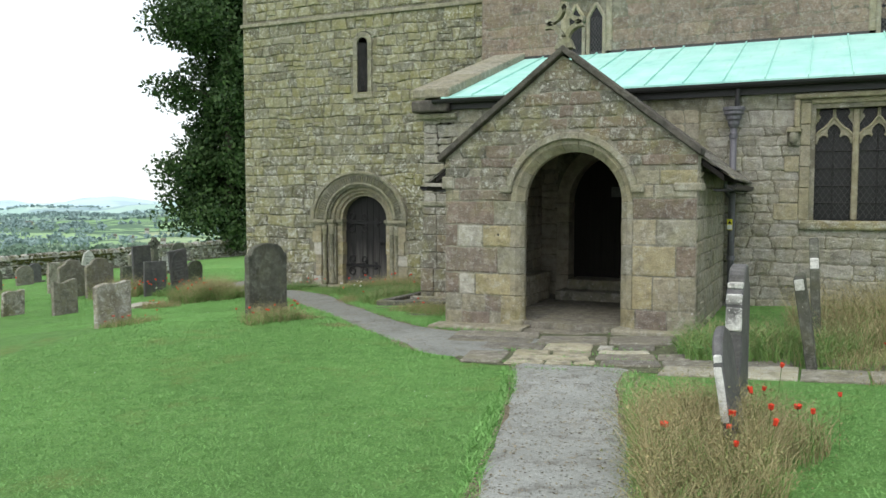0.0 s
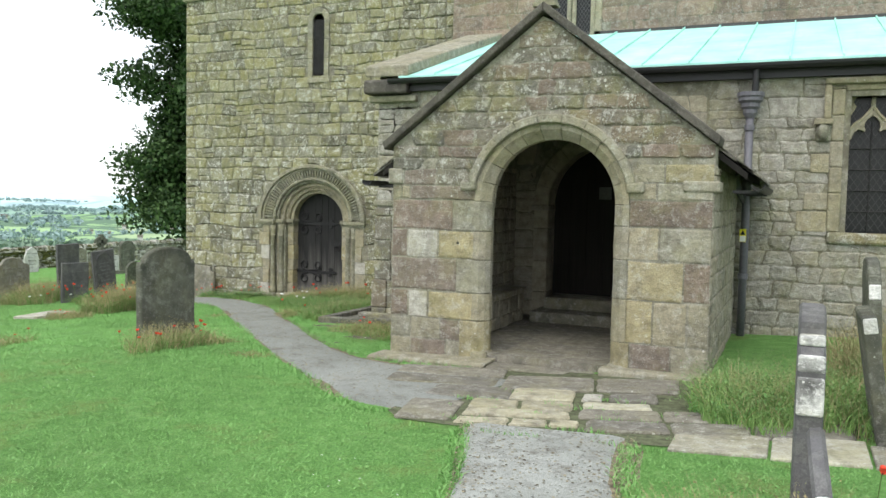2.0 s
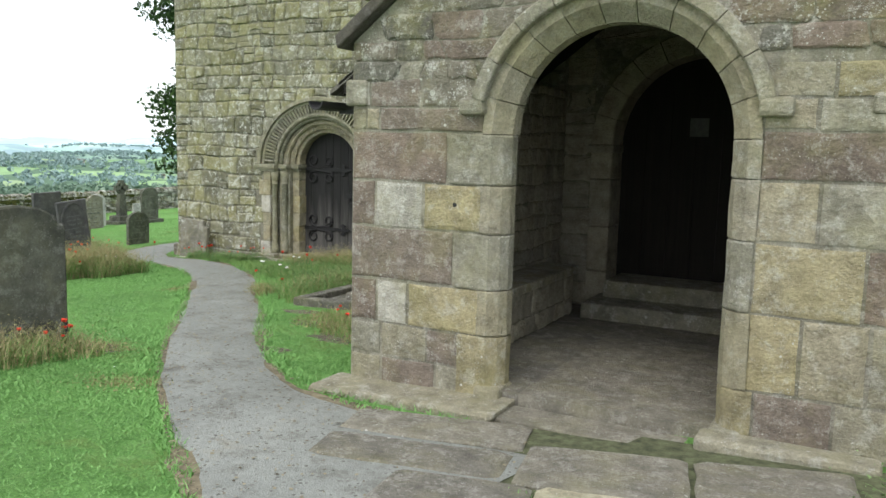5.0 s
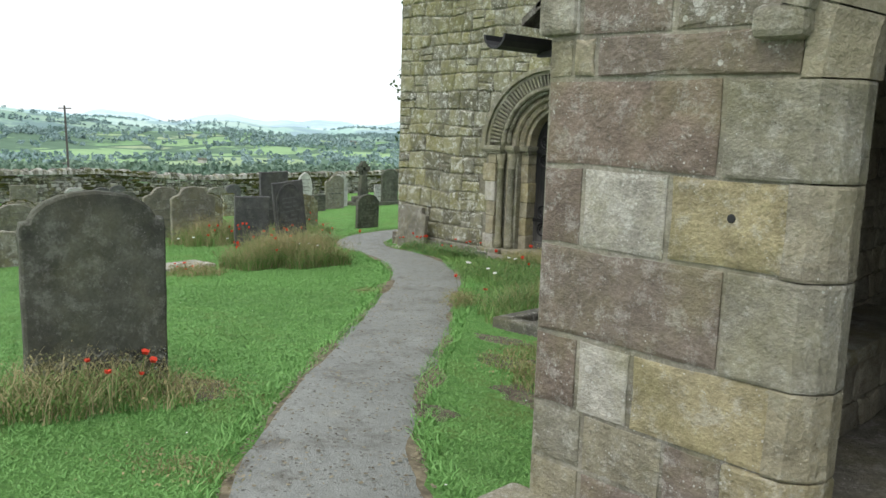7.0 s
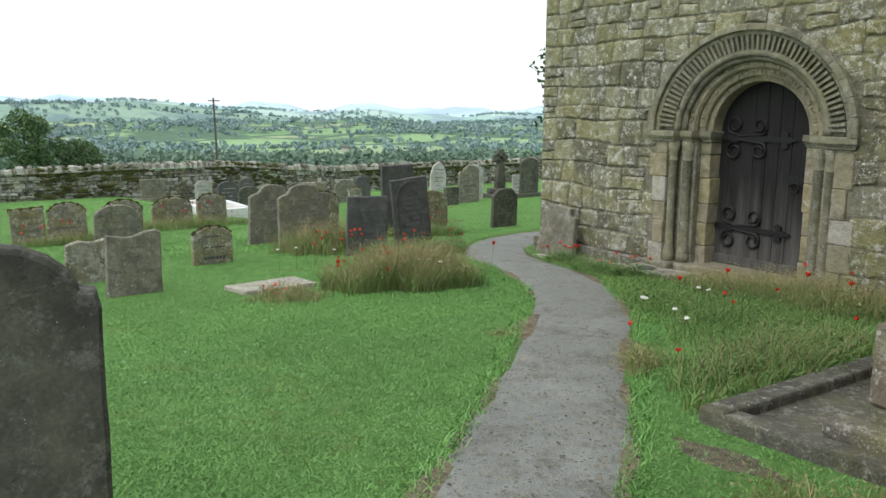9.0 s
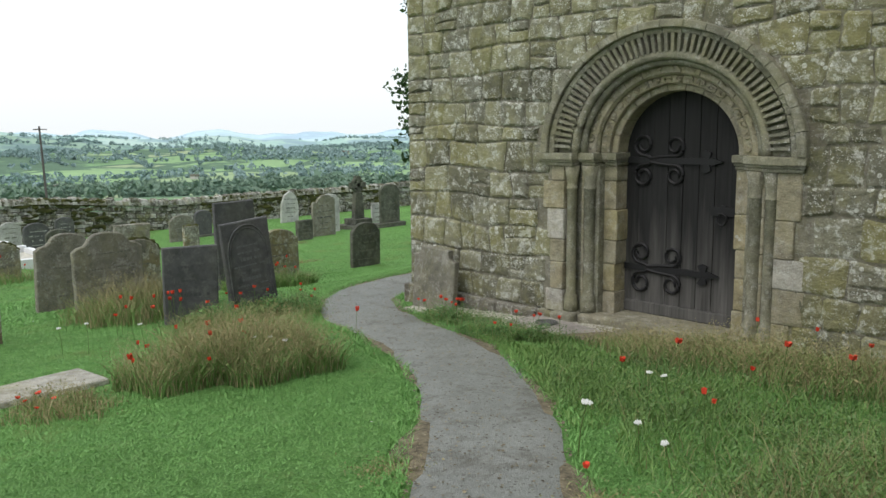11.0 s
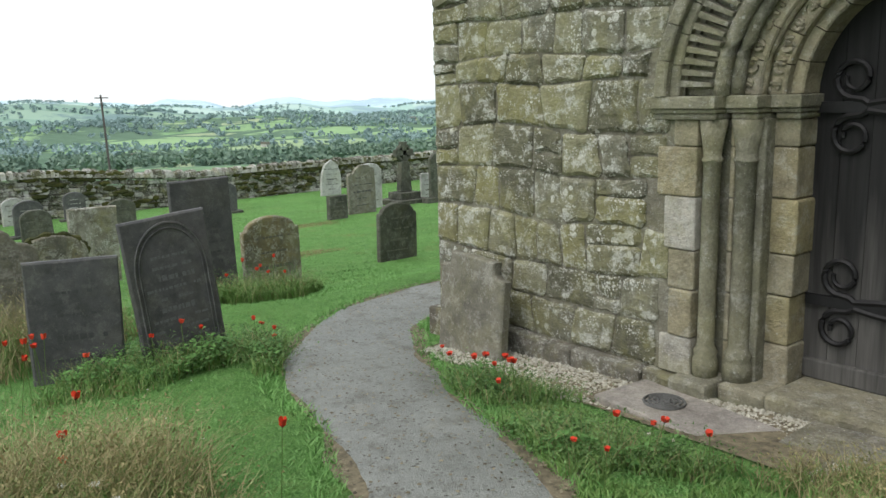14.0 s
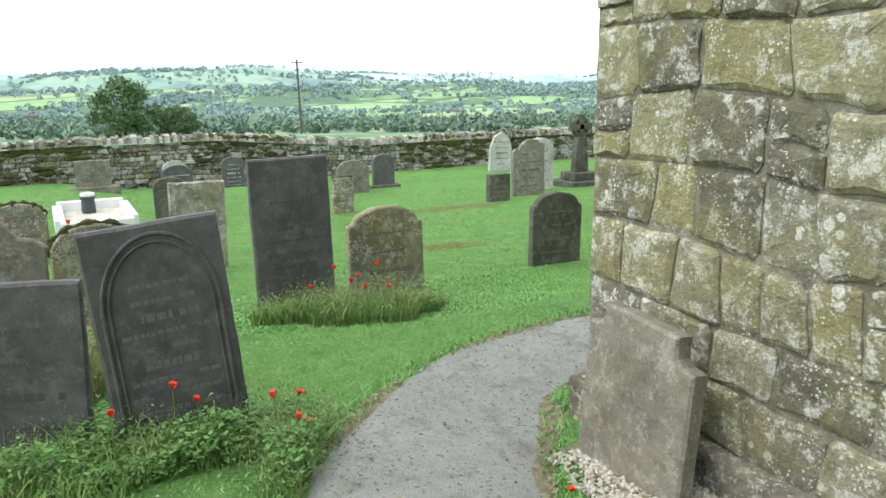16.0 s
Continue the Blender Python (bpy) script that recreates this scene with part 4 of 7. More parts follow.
def porch():
    rng = random.Random(11)
    w = tagged(new("wall_porch"), "gabled stone church porch of pink, buff and grey blocks", "wall", kind="structure")
    mb = MB()
    arch_wall(mb, PX0 + 0.004, PX1 - 0.004, -0.5, gable_top, PY + 0.004, PY + 0.30, PXC, PHALF + 0.11, PSPRING, -0.5, 20)
    part("wall_core", mb, M_lime, w)
    jl, jr = PXC - PHALF - 0.16, PXC + PHALF + 0.16
    for rows, x0, x1 in ((LEFT_PIER, PX0, jl), (RIGHT_PIER, jr, PX1)):
        z = -0.12 if x0 == PX0 else -0.05
        for top, row in rows:
            cells = [(float(c[:-1]), c[-1]) for c in row.split()]
            tot, x = sum(c[0] for c in cells), x0
            for share, tone in cells:
                xe = x + (x1 - x0) * share / tot
                if top > PSPRING:
                    r = math.hypot(max(0, abs((x if x0 > PXC else xe) - PXC)), top - PSPRING)
                    if r < PHALF + 0.14 and abs(xe - x) < 0.25:
                        x = xe
                        continue
                ashlar_piece(x, xe, z, top, PY, rng.uniform(0.002, 0.012), ASHLAR[tone], w, rng)
                x = xe
            z = top
    # jamb stones of the opening and the chamfered arch
    for s, stones in ((-1, LEFT_JAMB), (1, RIGHT_JAMB)):
        z = -0.10
        for ze, wide, tone in stones:
            a, b = PXC + s * PHALF, PXC + s * (PHALF + wide)
            poly = [(a, PY + 0.10), (a + s * 0.035, PY + 0.035), (a + s * 0.10, PY - 0.016), (b, PY - 0.016 + rng.uniform(-0.004, 0.002)), (b, PY + 0.24), (a + s * 0.03, PY + 0.24), (a, PY + 0.18)]
            n = len(poly)
            v = []
            for zz, inset in ((z + 0.003, 0.004), (z + 0.014, 0.0), ((z + ze) / 2, rng.uniform(-0.006, 0.006)), (ze - 0.014, 0.0), (ze - 0.003, 0.004)):
                v += [(x + s * inset * (1 if i in (0, 1, 6) else 0) + rng.uniform(-0.003, 0.003), y + inset * (1 if i in (1, 2, 3) else 0) + rng.uniform(-0.003, 0.003), zz) for i, (x, y) in enumerate(poly)]
            f = [tuple(range(n)), tuple(range(5 * n - 1, 4 * n - 1, -1))] + [(r * n + i, r * n + (i + 1) % n, (r + 1) * n + (i + 1) % n, (r + 1) * n + i) for r in range(4) for i in range(n)]
            part("jamb_stone", MB().add(v, f), ASHLAR[tone] if tone != "b" else (M_buff if wide > 0.2 else M_dressed), w)
            z = ze
        part("jamb_stop", MB().box(*sorted((PXC + s * (PHALF - 0.02), PXC + s * (PHALF + 0.17))), PY - 0.05, PY + 0.22, -0.2, 0.04), M_grey, w, bevel=0.03)
    n = 11
    for i in range(n):
        a0, a1 = 180 * i / n + 0.25, 180 * (i + 1) / n - 0.25
        ring = []
        for r, y in ((PHALF, PY + 0.22), (PHALF, PY + 0.10), (PHALF + 0.10, PY - 0.012), (PHALF + 0.165, PY - 0.012), (PHALF + 0.165, PY + 0.22)):
            ring.append([(p[0], y, p[1]) for p in arc(PXC, PSPRING, r, a0, a1, 4)])
        v = [p for row in ring for p in row]
        f = [(r * 5 + k, r * 5 + k + 1, ((r + 1) % 5) * 5 + k + 1, ((r + 1) % 5) * 5 + k) for r in range(5) for k in range(4)]
        f += [tuple(r * 5 for r in range(5)), tuple(r * 5 + 4 for r in range(5))]
        part("arch_stone", MB().add(v, f), M_dressed, w)
    ring_pieces("hood_stone", w, M_grey, PXC, PSPRING, PHALF + 0.165, PHALF + 0.255, PY - 0.075, PY + 0.1, 9, a0=14, a1=166, gap=0.003, wob=0.004)
    for s in (-1, 1):
        part("hood_stop", MB().box(*sorted((PXC + s * (PHALF + 0.14), PXC + s * (PHALF + 0.32))), PY - 0.08, PY + 0.05, PSPRING + 0.12, PSPRING + 0.23), M_grey, w, bevel=0.03)

    # smaller dark stones in the gable
    def push(x, z):
        r = math.hypot(x - PXC, z - PSPRING)
        if z > PSPRING and r < PHALF + 0.21:
            q = (PHALF + 0.21) / max(r, 0.01)
            return (PXC + (x - PXC) * q, PSPRING + (z - PSPRING) * q)
        return None
    rows = []
    for poly in rubble(PX0, PX1, 2.04, 3.62, (0.12, 0.19), (0.16, 0.42), rng, wave=0.012, split=0.1, push=push):
        c = np.mean(poly, axis=0)
        if c[1] > gable_top(c[0]) - 0.02:
            continue
        poly = [(x, min(z, gable_top(x) - 0.005)) for x, z in poly]
        if np.ptp([p[1] for p in poly]) < 0.05 or (c[0] > PXC + 0.9 and c[1] < 2.16):
            continue
        if not (c[1] < 2.12 and abs(c[0] - PXC) < 0.5):
            rows.append(poly)
    for poly in rows:
        v, f = stone_piece(poly, rng.uniform(0.0, 0.02), rng, 0.008)
        c = np.mean(poly, axis=0)
        m = M_gable if rng.random() < 0.8 else (M_pink if rng.random() < 0.5 else M_grey)
        part("stone", MB().add([south(PY)(*p) for p in v], f), m, w, fix=False)
    # side walls, outside and inside faces
    for s, xo in ((-1, PX0), (1, PX1)):
        xi = xo - s * 0.42
        part("side_wall", MB().box(*sorted((xo - s * 0.004, xi + s * 0.004)), PY + 0.29, AY + 0.02, -0.5, 2.2), M_mortar, w)
        polys = rubble(PY + 0.02, AY, -0.15, 2.1, (0.16, 0.28), (0.22, 0.5), rng, wave=0.015)
        lay(polys, (lambda X, S: lambda u, n, v: (X + S * n, u, v))(xo, s), lambda p: True, w, M_grey, M_tower_far, rng)
        polys = rubble(PY + 0.3, AY, 0.0, 2.2, (0.10, 0.2), (0.14, 0.34), rng, wave=0.03)
        lay(polys, (lambda X, S: lambda u, n, v: (X - S * n, u, v))(xi, s), lambda p: True, w, M_inside, M_tower_far, rng)
        # kneeler stones at the gable's feet
        part("kneeler", MB().box(*sorted((xo + s * 0.05, xo - s * (0.3 if s > 0 else 0.13))), PY - 0.025, PY + 0.42, 1.84 if s > 0 else 1.88, 2.06 if s < 0 else 1.95), M_grey, w, bevel=0.02)
    # black disc set on the stone's face, in place of a small hole's shade
    hole = MB().lathe([(0.014, 0.0), (0.016, 0.004), (0.011, 0.006)], 0, 0, 10)
    hole.v = [(-4.10 + x, PY - 0.010 - z, 1.235 + y) for x, y, z in hole.v]
    part("hole_shade_disc", hole, M_black, w)
    return w


wall_porch = porch()


def porch_roof():
    r = tagged(new("roof_porch"), "stone slate porch roof with dark gable coping", "roof", kind="structure")
    rng = random.Random(4)
    slope = 1.40 / 1.80
    for s in (-1, 1):
        foot = 1.86 if s < 0 else 1.82
        # coping on the gable
        x1 = GX + s * foot
        poly = [(GX, GZ + 0.06), (x1, GZ + 0.06 - foot * slope), (x1 - s * 0.02, GZ - 0.03 - foot * slope), (GX, GZ - 0.04)]
        part("coping", MB().prism(poly, PY - 0.09, PY + 0.36), M_coping, r, bevel=0.015)
        # roof deck and courses of slates
        deck = [(GX, GZ - 0.10), (GX + s * 2.05, GZ - 0.10 - 2.05 * slope), (GX + s * 2.05, GZ - 0.17 - 2.05 * slope), (GX, GZ - 0.20)]
        part("deck", MB().prism(deck, PY + 0.3, AY), M_innerdoor, r)
        u = 0.12
        k = 0
        while u < 2.05:
            y = PY + 0.30
            ln = 0.30
            while y < AY - 0.05:
                ye = min(AY, y + rng.uniform(0.25, 0.5))
                xa, xb = GX + s * (u - 0.1), GX + s * min(u + ln, 2.18)
                za, zb = GZ - 0.055 - (u - 0.1) * slope, GZ - 0.035 - min(u + ln, 2.18) * slope
                t = rng.uniform(0.02, 0.035)
                part("slate", MB().add([(xa, y + 0.004, za), (xb, y + 0.004, zb), (xb, ye, zb), (xa, ye, za), (xa, y + 0.004, za - t), (xb, y + 0.004, zb - t), (xb, ye, zb - t), (xa, ye, za - t)],
                     [(0, 1, 2, 3), (7, 6, 5, 4), (0, 4, 5, 1), (1, 5, 6, 2), (2, 6, 7, 3), (3, 7, 4, 0)]), M_slates, r)
                y = ye
            u += 0.24
            k += 1
        # eaves gutter with an open end
        gx, gzz = GX + s * 2.16, GZ - 0.17 - 2.12 * slope
        mb = MB()
        prof = [(gx + 0.065 * math.cos(a), gzz + 0.065 * math.sin(a)) for a in np.linspace(math.pi, 2 * math.pi, 8)]
        prof += [(gx + 0.055 * math.cos(a), gzz + 0.055 * math.sin(a)) for a in np.linspace(2 * math.pi, math.pi, 8)]
        mb.prism(prof, PY + 0.10, AY - 0.1)
        part("gutter", mb, M_pipe, r)
        for y in (PY + 0.4, PY + 1.6, PY + 2.8):
            part("bracket", MB().box(*sorted((gx, gx - s * 0.25)), y, y + 0.02, gzz - 0.08, gzz - 0.05), M_pipe, r)
    # pierced stone cross on the gable point
    mb = MB()
    y0, y1 = PY - 0.02, PY + 0.10
    mb.prism([(GX - 0.13, GZ + 0.02), (GX + 0.13, GZ + 0.02), (GX + 0.07, GZ + 0.16), (GX - 0.07, GZ + 0.16)], y0 - 0.02, y1 + 0.02)
    zc = GZ + 0.36
    for q in range(4):
        a = 90 * q
        ca, sa = math.cos(radians(a)), math.sin(radians(a))
        arm = [(0.20, -0.035), (0.27, 0.0), (0.20, 0.035), (0.15, 0.02), (0.15, -0.02)]
        mb.prism([(GX + x * ca - z * sa, zc + x * sa + z * ca) for x, z in arm], y0, y1)
        # curved side between two arms
        cx, cz = 0.225 * (ca - sa), 0.225 * (sa + ca)
        outer = [(GX + cx + 0.165 * math.cos(radians(a + 225 + d)), zc + cz + 0.165 * math.sin(radians(a + 225 + d))) for d in np.linspace(-62, 62, 9)]
        inner = [(GX + cx + 0.225 * math.cos(radians(a + 225 + d)), zc + cz + 0.225 * math.sin(radians(a + 225 + d))) for d in np.linspace(50, -50, 9)]
        mb.prism(outer + inner, y0, y1)
    part("gable_cross", mb, M_carved, r, "pierced grey stone cross")


porch_roof()


def porch_inside():
    rng = random.Random(8)
    f = tagged(new("floor_porch"), "worn stone flag floor inside the porch", "floor", kind="structure")
    for i, x in enumerate(np.linspace(PX0 + 0.42, PX1 - 0.42, 4)[:-1]):
        y = PY + 0.02
        while y < AY:
            ye = min(AY, y + rng.uniform(0.7, 1.1))
            part("flagstone", MB().box(x + 0.0005, x + 0.8960, y + 0.0005, ye - 0.0005, -0.3, 0.02 + rng.uniform(-0.001, 0.001)), M_flagdark, f, bevel=0.002)
            y = ye
    b = thing("stone_bench", "low stone bench along the porch wall", "bench")
    part("bench_top", MB().box(PX0 + 0.42, PX0 + 0.80, PY + 0.32, AY - 0.5, 0.42, 0.50), M_flag, b, bevel=0.015)
    polys = rubble(PY + 0.34, AY - 0.5, 0.02, 0.42, (0.15, 0.25), (0.2, 0.4), rng, wave=0.01)
    part("bench_core", MB().box(PX0 + 0.42, PX0 + 0.73, PY + 0.34, AY - 0.5, 0.02, 0.42), M_mortar, b)
    lay(polys, lambda u, n, v: (PX0 + 0.745 + n, u, v), lambda p: True, b, M_inside, M_tower_far, rng)
    b2 = thing("stone_bench", "low stone bench along the porch wall", "bench")
    part("bench_top", MB().box(PX1 - 0.80, PX1 - 0.42, PY + 0.32, AY - 0.5, 0.42, 0.50), M_flag, b2, bevel=0.015)
    part("bench_core", MB().box(PX1 - 0.74, PX1 - 0.42, PY + 0.34, AY - 0.5, 0.02, 0.42), M_inside, b2)
    s = thing("stone_step", "two worn stone steps before the inner door", "step")
    part("tread", MB().box(-4.05, -2.1, AY - 0.65, AY + 0.3, 0.0, 0.17), M_flag, s, bevel=0.02)
    part("tread", MB().box(-3.95, -2.2, AY - 0.28, AY + 0.3, 0.17, 0.34), M_flag, s, bevel=0.02)
    d = tagged(new("door_2"), "dark brown oak church door deep inside the porch, closed", "door", kind="structure")
    xc, half, sp = -3.13, 0.86, 1.66
    ring_pieces("arch_stone", d, M_inside, xc, sp, half, half + 0.22, AY - 0.05, AY + 0.4, 11)
    for sd in (-1, 1):
        z = 0.02
        while z < sp - 0.05:
            ze = min(sp, z + rng.uniform(0.3, 0.5))
            part("jamb_stone", MB().box(*sorted((xc + sd * half, xc + sd * (half + 0.22))), AY - 0.05, AY + 0.4, z + 0.004, ze), M_inside, d, bevel=0.02)
            z = ze
        part("impost", MB().box(*sorted((xc + sd * (half - 0.02), xc + sd * (half + 0.26))), AY - 0.08, AY + 0.3, sp - 0.08, sp), M_inside, d, bevel=0.02)
    e = np.linspace(xc - half, xc + half, 8)
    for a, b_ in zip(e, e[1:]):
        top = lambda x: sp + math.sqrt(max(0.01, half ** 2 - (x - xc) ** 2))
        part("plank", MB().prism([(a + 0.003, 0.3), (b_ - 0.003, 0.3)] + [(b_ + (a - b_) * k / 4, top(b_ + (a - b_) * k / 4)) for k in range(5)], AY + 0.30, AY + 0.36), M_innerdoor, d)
    part("paper_notice", MB().box(-3.32, -3.14, AY + 0.292, AY + 0.298, 1.76, 1.94), plain("dim_paper", (0.10, 0.105, 0.10), 0.8), d)


porch_inside()

# ---- aisle, nave and roofs ----
WX0, WX1, WZ0, WZ1 = -0.08, 1.05, 1.40, 3.13      # aisle window opening


def aisle():
    rng = random.Random(21)
    w = tagged(new("wall_aisle"), "grey coursed rubble aisle wall", "wall", kind="structure")
    x1 = 9.0
    mb = MB()
    arch_wall(mb, AX0 + 0.02, -1.2, -0.7, lambda x: 3.5, AY, AY + 0.75, -3.13, 0.98, 1.66, -0.7, 14)
    mb.box(-1.2, WX0, AY, AY + 0.75, -0.7, 3.5)
    mb.box(WX0, WX1, AY, AY + 0.75, -0.7, WZ0)
    mb.box(WX0, WX1, AY, AY + 0.75, WZ1, 3.5)
    mb.box(WX1, x1, AY, AY + 0.75, -0.7, 3.5)
    mb.box(x1, x1 + 0.7, AY, 25, -0.7, 9)
    part("wall_core", mb, M_mortar, w)

    def push(x, z):
        if WX0 - 0.2 < x < WX1 + 0.2 and WZ0 - 0.16 < z < WZ1 + 0.16:
            return (min((WX0 - 0.2, WX1 + 0.2), key=lambda q: abs(q - x)), z)
        if PX0 + 0.4 < x < PX1 - 0.4 and z < 3.3 and not (z > 1.9 and abs(x + 3.13) > 1.5):
            return (PX0 + 0.4 if x < -3 else PX1 - 0.4, z)
        return None
    polys = rubble(AX0, 3.2, -0.45, 3.42, (0.14, 0.25), (0.2, 0.5), rng, wave=0.02, split=0.2, push=push)
    lay(polys, south(AY), lambda p: True, w, M_aisle, M_tower_far, rng, (0.004, 0.02))
    inner = rubble(PX0 + 0.42, PX1 - 0.42, 0.02, 3.2, (0.18, 0.28), (0.25, 0.5), rng, wave=0.02, push=lambda x, z: (-3.13 + math.copysign(1.06, x + 3.13), z) if abs(x + 3.13) < 1.06 and z < 2.72 else None)
    lay(inner, south(AY), lambda p: True, w, M_inside, M_tower_far, rng, (0.0, 0.02))
    # west end wall under the sloping parapet
    tp = lambda y: 3.72 + (y - AY) * 0.306
    part("end_wall", MB().add([(AX0 + 0.02, AY, -0.7), (AX0 + 0.02, NY + 0.5, -0.7), (AX0 + 0.02, NY + 0.5, tp(NY + 0.5)), (AX0 + 0.02, AY, tp(AY)), (AX0 + 0.6, AY, -0.7), (AX0 + 0.6, NY + 0.5, -0.7), (AX0 + 0.6, NY + 0.5, tp(NY + 0.5)), (AX0 + 0.6, AY, tp(AY))],
         [(0, 1, 2, 3), (7, 6, 5, 4), (0, 3, 7, 4), (1, 5, 6, 2), (3, 2, 6, 7)]), M_mortar, w)
    pw = [[(u, min(v, tp(u) - 0.05)) for u, v in p] for p in rubble(AY, TY, -0.5, 5.6, (0.2, 0.3), (0.3, 0.6), rng, wave=0.01) if np.mean(p, axis=0)[1] < tp(np.mean(p, axis=0)[0]) - 0.12]
    lay(pw, lambda u, n, v: (AX0 - n, u, v), lambda p: True, w, M_aisle, M_tower_far, rng, (0.004, 0.02))
    # corner pier with set-offs and string moulding
    z = -0.7
    while z < 1.55:
        ze = min(1.55, 0.40 if z < 0.40 <= z + 0.45 else z + rng.uniform(0.26, 0.40))
        d = 0.10 if z < 0.39 else 0.05
        cut = AX0 + rng.uniform(0.2, 0.36)
        for a, b in ((AX0 - d * 0.3, cut), (cut + 0.005, AX0 + 0.54)):
            part("set_off", MB().box(a, b, AY - d + rng.uniform(-0.008, 0.008), AY + 0.02, z + 0.004, ze), M_gable, w, bevel=0.02)
        z = ze
    for z, d in ((3.22, 0.12), (1.58, 0.05)):
        part("string_course", MB().prism([(AX0 - d, z), (AX0 + 0.7, z), (AX0 + 0.7, z + 0.10), (AX0 - d, z + 0.10)], AY - d, AY + 0.05), M_carved, w, bevel=0.025)
    for y0, y1 in ((AY - 0.22, AY + 1.3), (AY + 1.31, AY + 2.7), (AY + 2.71, TY)):
        v = [(x, y, tp(y) + dz) for dz in (-0.06, 0.12) for y in (y0, y1) for x in (AX0 - 0.14, AX0 + 0.62)]
        part("coping", MB().add(v, [(0, 1, 3, 2), (4, 6, 7, 5), (0, 4, 5, 1), (2, 3, 7, 6), (0, 2, 6, 4), (1, 5, 7, 3)]), M_grey, w, bevel=0.03)
    part("kneeler", MB().box(AX0 - 0.16, AX0 + 0.6, AY - 0.24, AY + 0.1, 3.34, 3.56), M_coping, w, bevel=0.04)
    n = tagged(new("wall_nave"), "reddish brown gritstone nave wall above the aisle roof", "wall", kind="structure")
    part("wall_core", MB().box(TX1 - 0.1, 9, NY, NY + 0.7, 3.5, 9.5), M_mortar, n)
    polys = rubble(TX1 - 0.1, 3.5, 4.85, 9.0, (0.24, 0.32), (0.35, 0.75), rng, wave=0.006, split=0.0, push=lambda x, z: (-4.8 + math.copysign(0.58, x + 4.8), z) if abs(x + 4.8) < 0.58 and z < 6.15 else None)
    lay(polys, south(NY), lambda p: True, n, M_nave, M_nave, rng, (0.0, 0.012))


aisle()


def aisle_roof():
    r = tagged(new("roof_aisle"), "pale green verdigris copper lean-to roof with standing seams", "roof", kind="structure")
    z0, z1, y0, y1 = 3.60, 4.94, AY - 0.22, NY + 0.05
    part("fascia", MB().box(AX0 + 0.45, 9, AY - 0.12, AY, 3.38, 3.56), M_pipe, r)
    x, k = AX0 + 0.45, 0
    while x < 6.5:
        xe = x + 0.62
        v = [(xx, yy, zz + dz) for dz in (-0.03, 0.0) for yy, zz in ((y0, z0), (y1, z1)) for xx in (x + 0.003, xe - 0.003)]
        part("copper_sheet", MB().add(v, [(0, 1, 3, 2), (4, 6, 7, 5), (0, 4, 5, 1), (2, 3, 7, 6), (0, 2, 6, 4), (1, 5, 7, 3)]), M_copper, r)
        v = [(xx, yy, zz + dz) for dz in (-0.01, 0.035) for yy, zz in ((y0, z0), (y1, z1)) for xx in (xe - 0.012, xe + 0.012)]
        part("standing_seam", MB().add(v, [(0, 1, 3, 2), (4, 6, 7, 5), (0, 4, 5, 1), (2, 3, 7, 6), (0, 2, 6, 4), (1, 5, 7, 3)]), M_copper, r, bevel=0.006)
        x, k = xe, k + 1
    part("flashing", MB().box(AX0 + 0.5, 6.5, NY - 0.03, NY + 0.02, z1 - 0.05, z1 + 0.03), M_came, r)
    prof = [(0.07 * math.cos(a), 0.07 * math.sin(a)) for a in np.linspace(math.pi, 2 * math.pi, 8)] + [(0.058 * math.cos(a), 0.058 * math.sin(a)) for a in np.linspace(2 * math.pi, math.pi, 8)]
    v = [(xx, y0 - 0.02 + a, 3.55 + b) for xx in (AX0 + 0.3, 6.5) for a, b in prof]
    n = len(prof)
    part("gutter", MB().add(v, [tuple(range(n)), tuple(range(2 * n - 1, n - 1, -1))] + [(i, (i + 1) % n, (i + 1) % n + n, i + n) for i in range(n)]), M_pipe, r)


aisle_roof()


def downpipe():
    d = thing("downpipe", "grey painted cast iron downpipe with moulded hopper head", "drainpipe")
    x, y = -1.27, AY - 0.16
    part("pipe", MB().tube([(x, y, -0.1), (x, y, 2.95)], 0.052, 12), M_lead, d, smooth=True)
    part("hopper", MB().lathe([(0.06, 2.86), (0.09, 2.92), (0.09, 2.97), (0.12, 3.0), (0.12, 3.05), (0.155, 3.08), (0.155, 3.12), (0.17, 3.14), (0.17, 3.19), (0.13, 3.19)], x, y, 16), M_lead, d)
    part("upper_pipe", MB().tube([(x + 0.05, y - 0.02, 3.19), (x + 0.06, y - 0.04, 3.55)], 0.042, 10), M_pipe, d)
    part("branch_pipe", MB().tube([(x, y, 1.72), (x - 0.08, y - 0.02, 1.86), (x - 0.12, y - 0.06, 2.02), (x - 0.14, y - 0.10, 2.12)], 0.04, 10), M_lead, d)
    for z in (0.75, 1.95, 2.7):
        part("collar", MB().lathe([(0.066, z), (0.066, z + 0.07)], x, y, 12), M_lead, d)
    s = part("warning_sign", MB().box(x - 0.06, x + 0.02, y - 0.066, y - 0.058, 1.24, 1.41), M_yellow, d, "yellow hazard sign with black triangle and white strip")
    part("triangle", MB().prism([(x - 0.05, 1.335), (x + 0.01, 1.335), (x - 0.02, 1.395)], y - 0.069, y - 0.067), M_black, s)
    part("strip", MB().box(x - 0.056, x + 0.016, y - 0.069, y - 0.067, 1.245, 1.32), M_white, s)


downpipe()


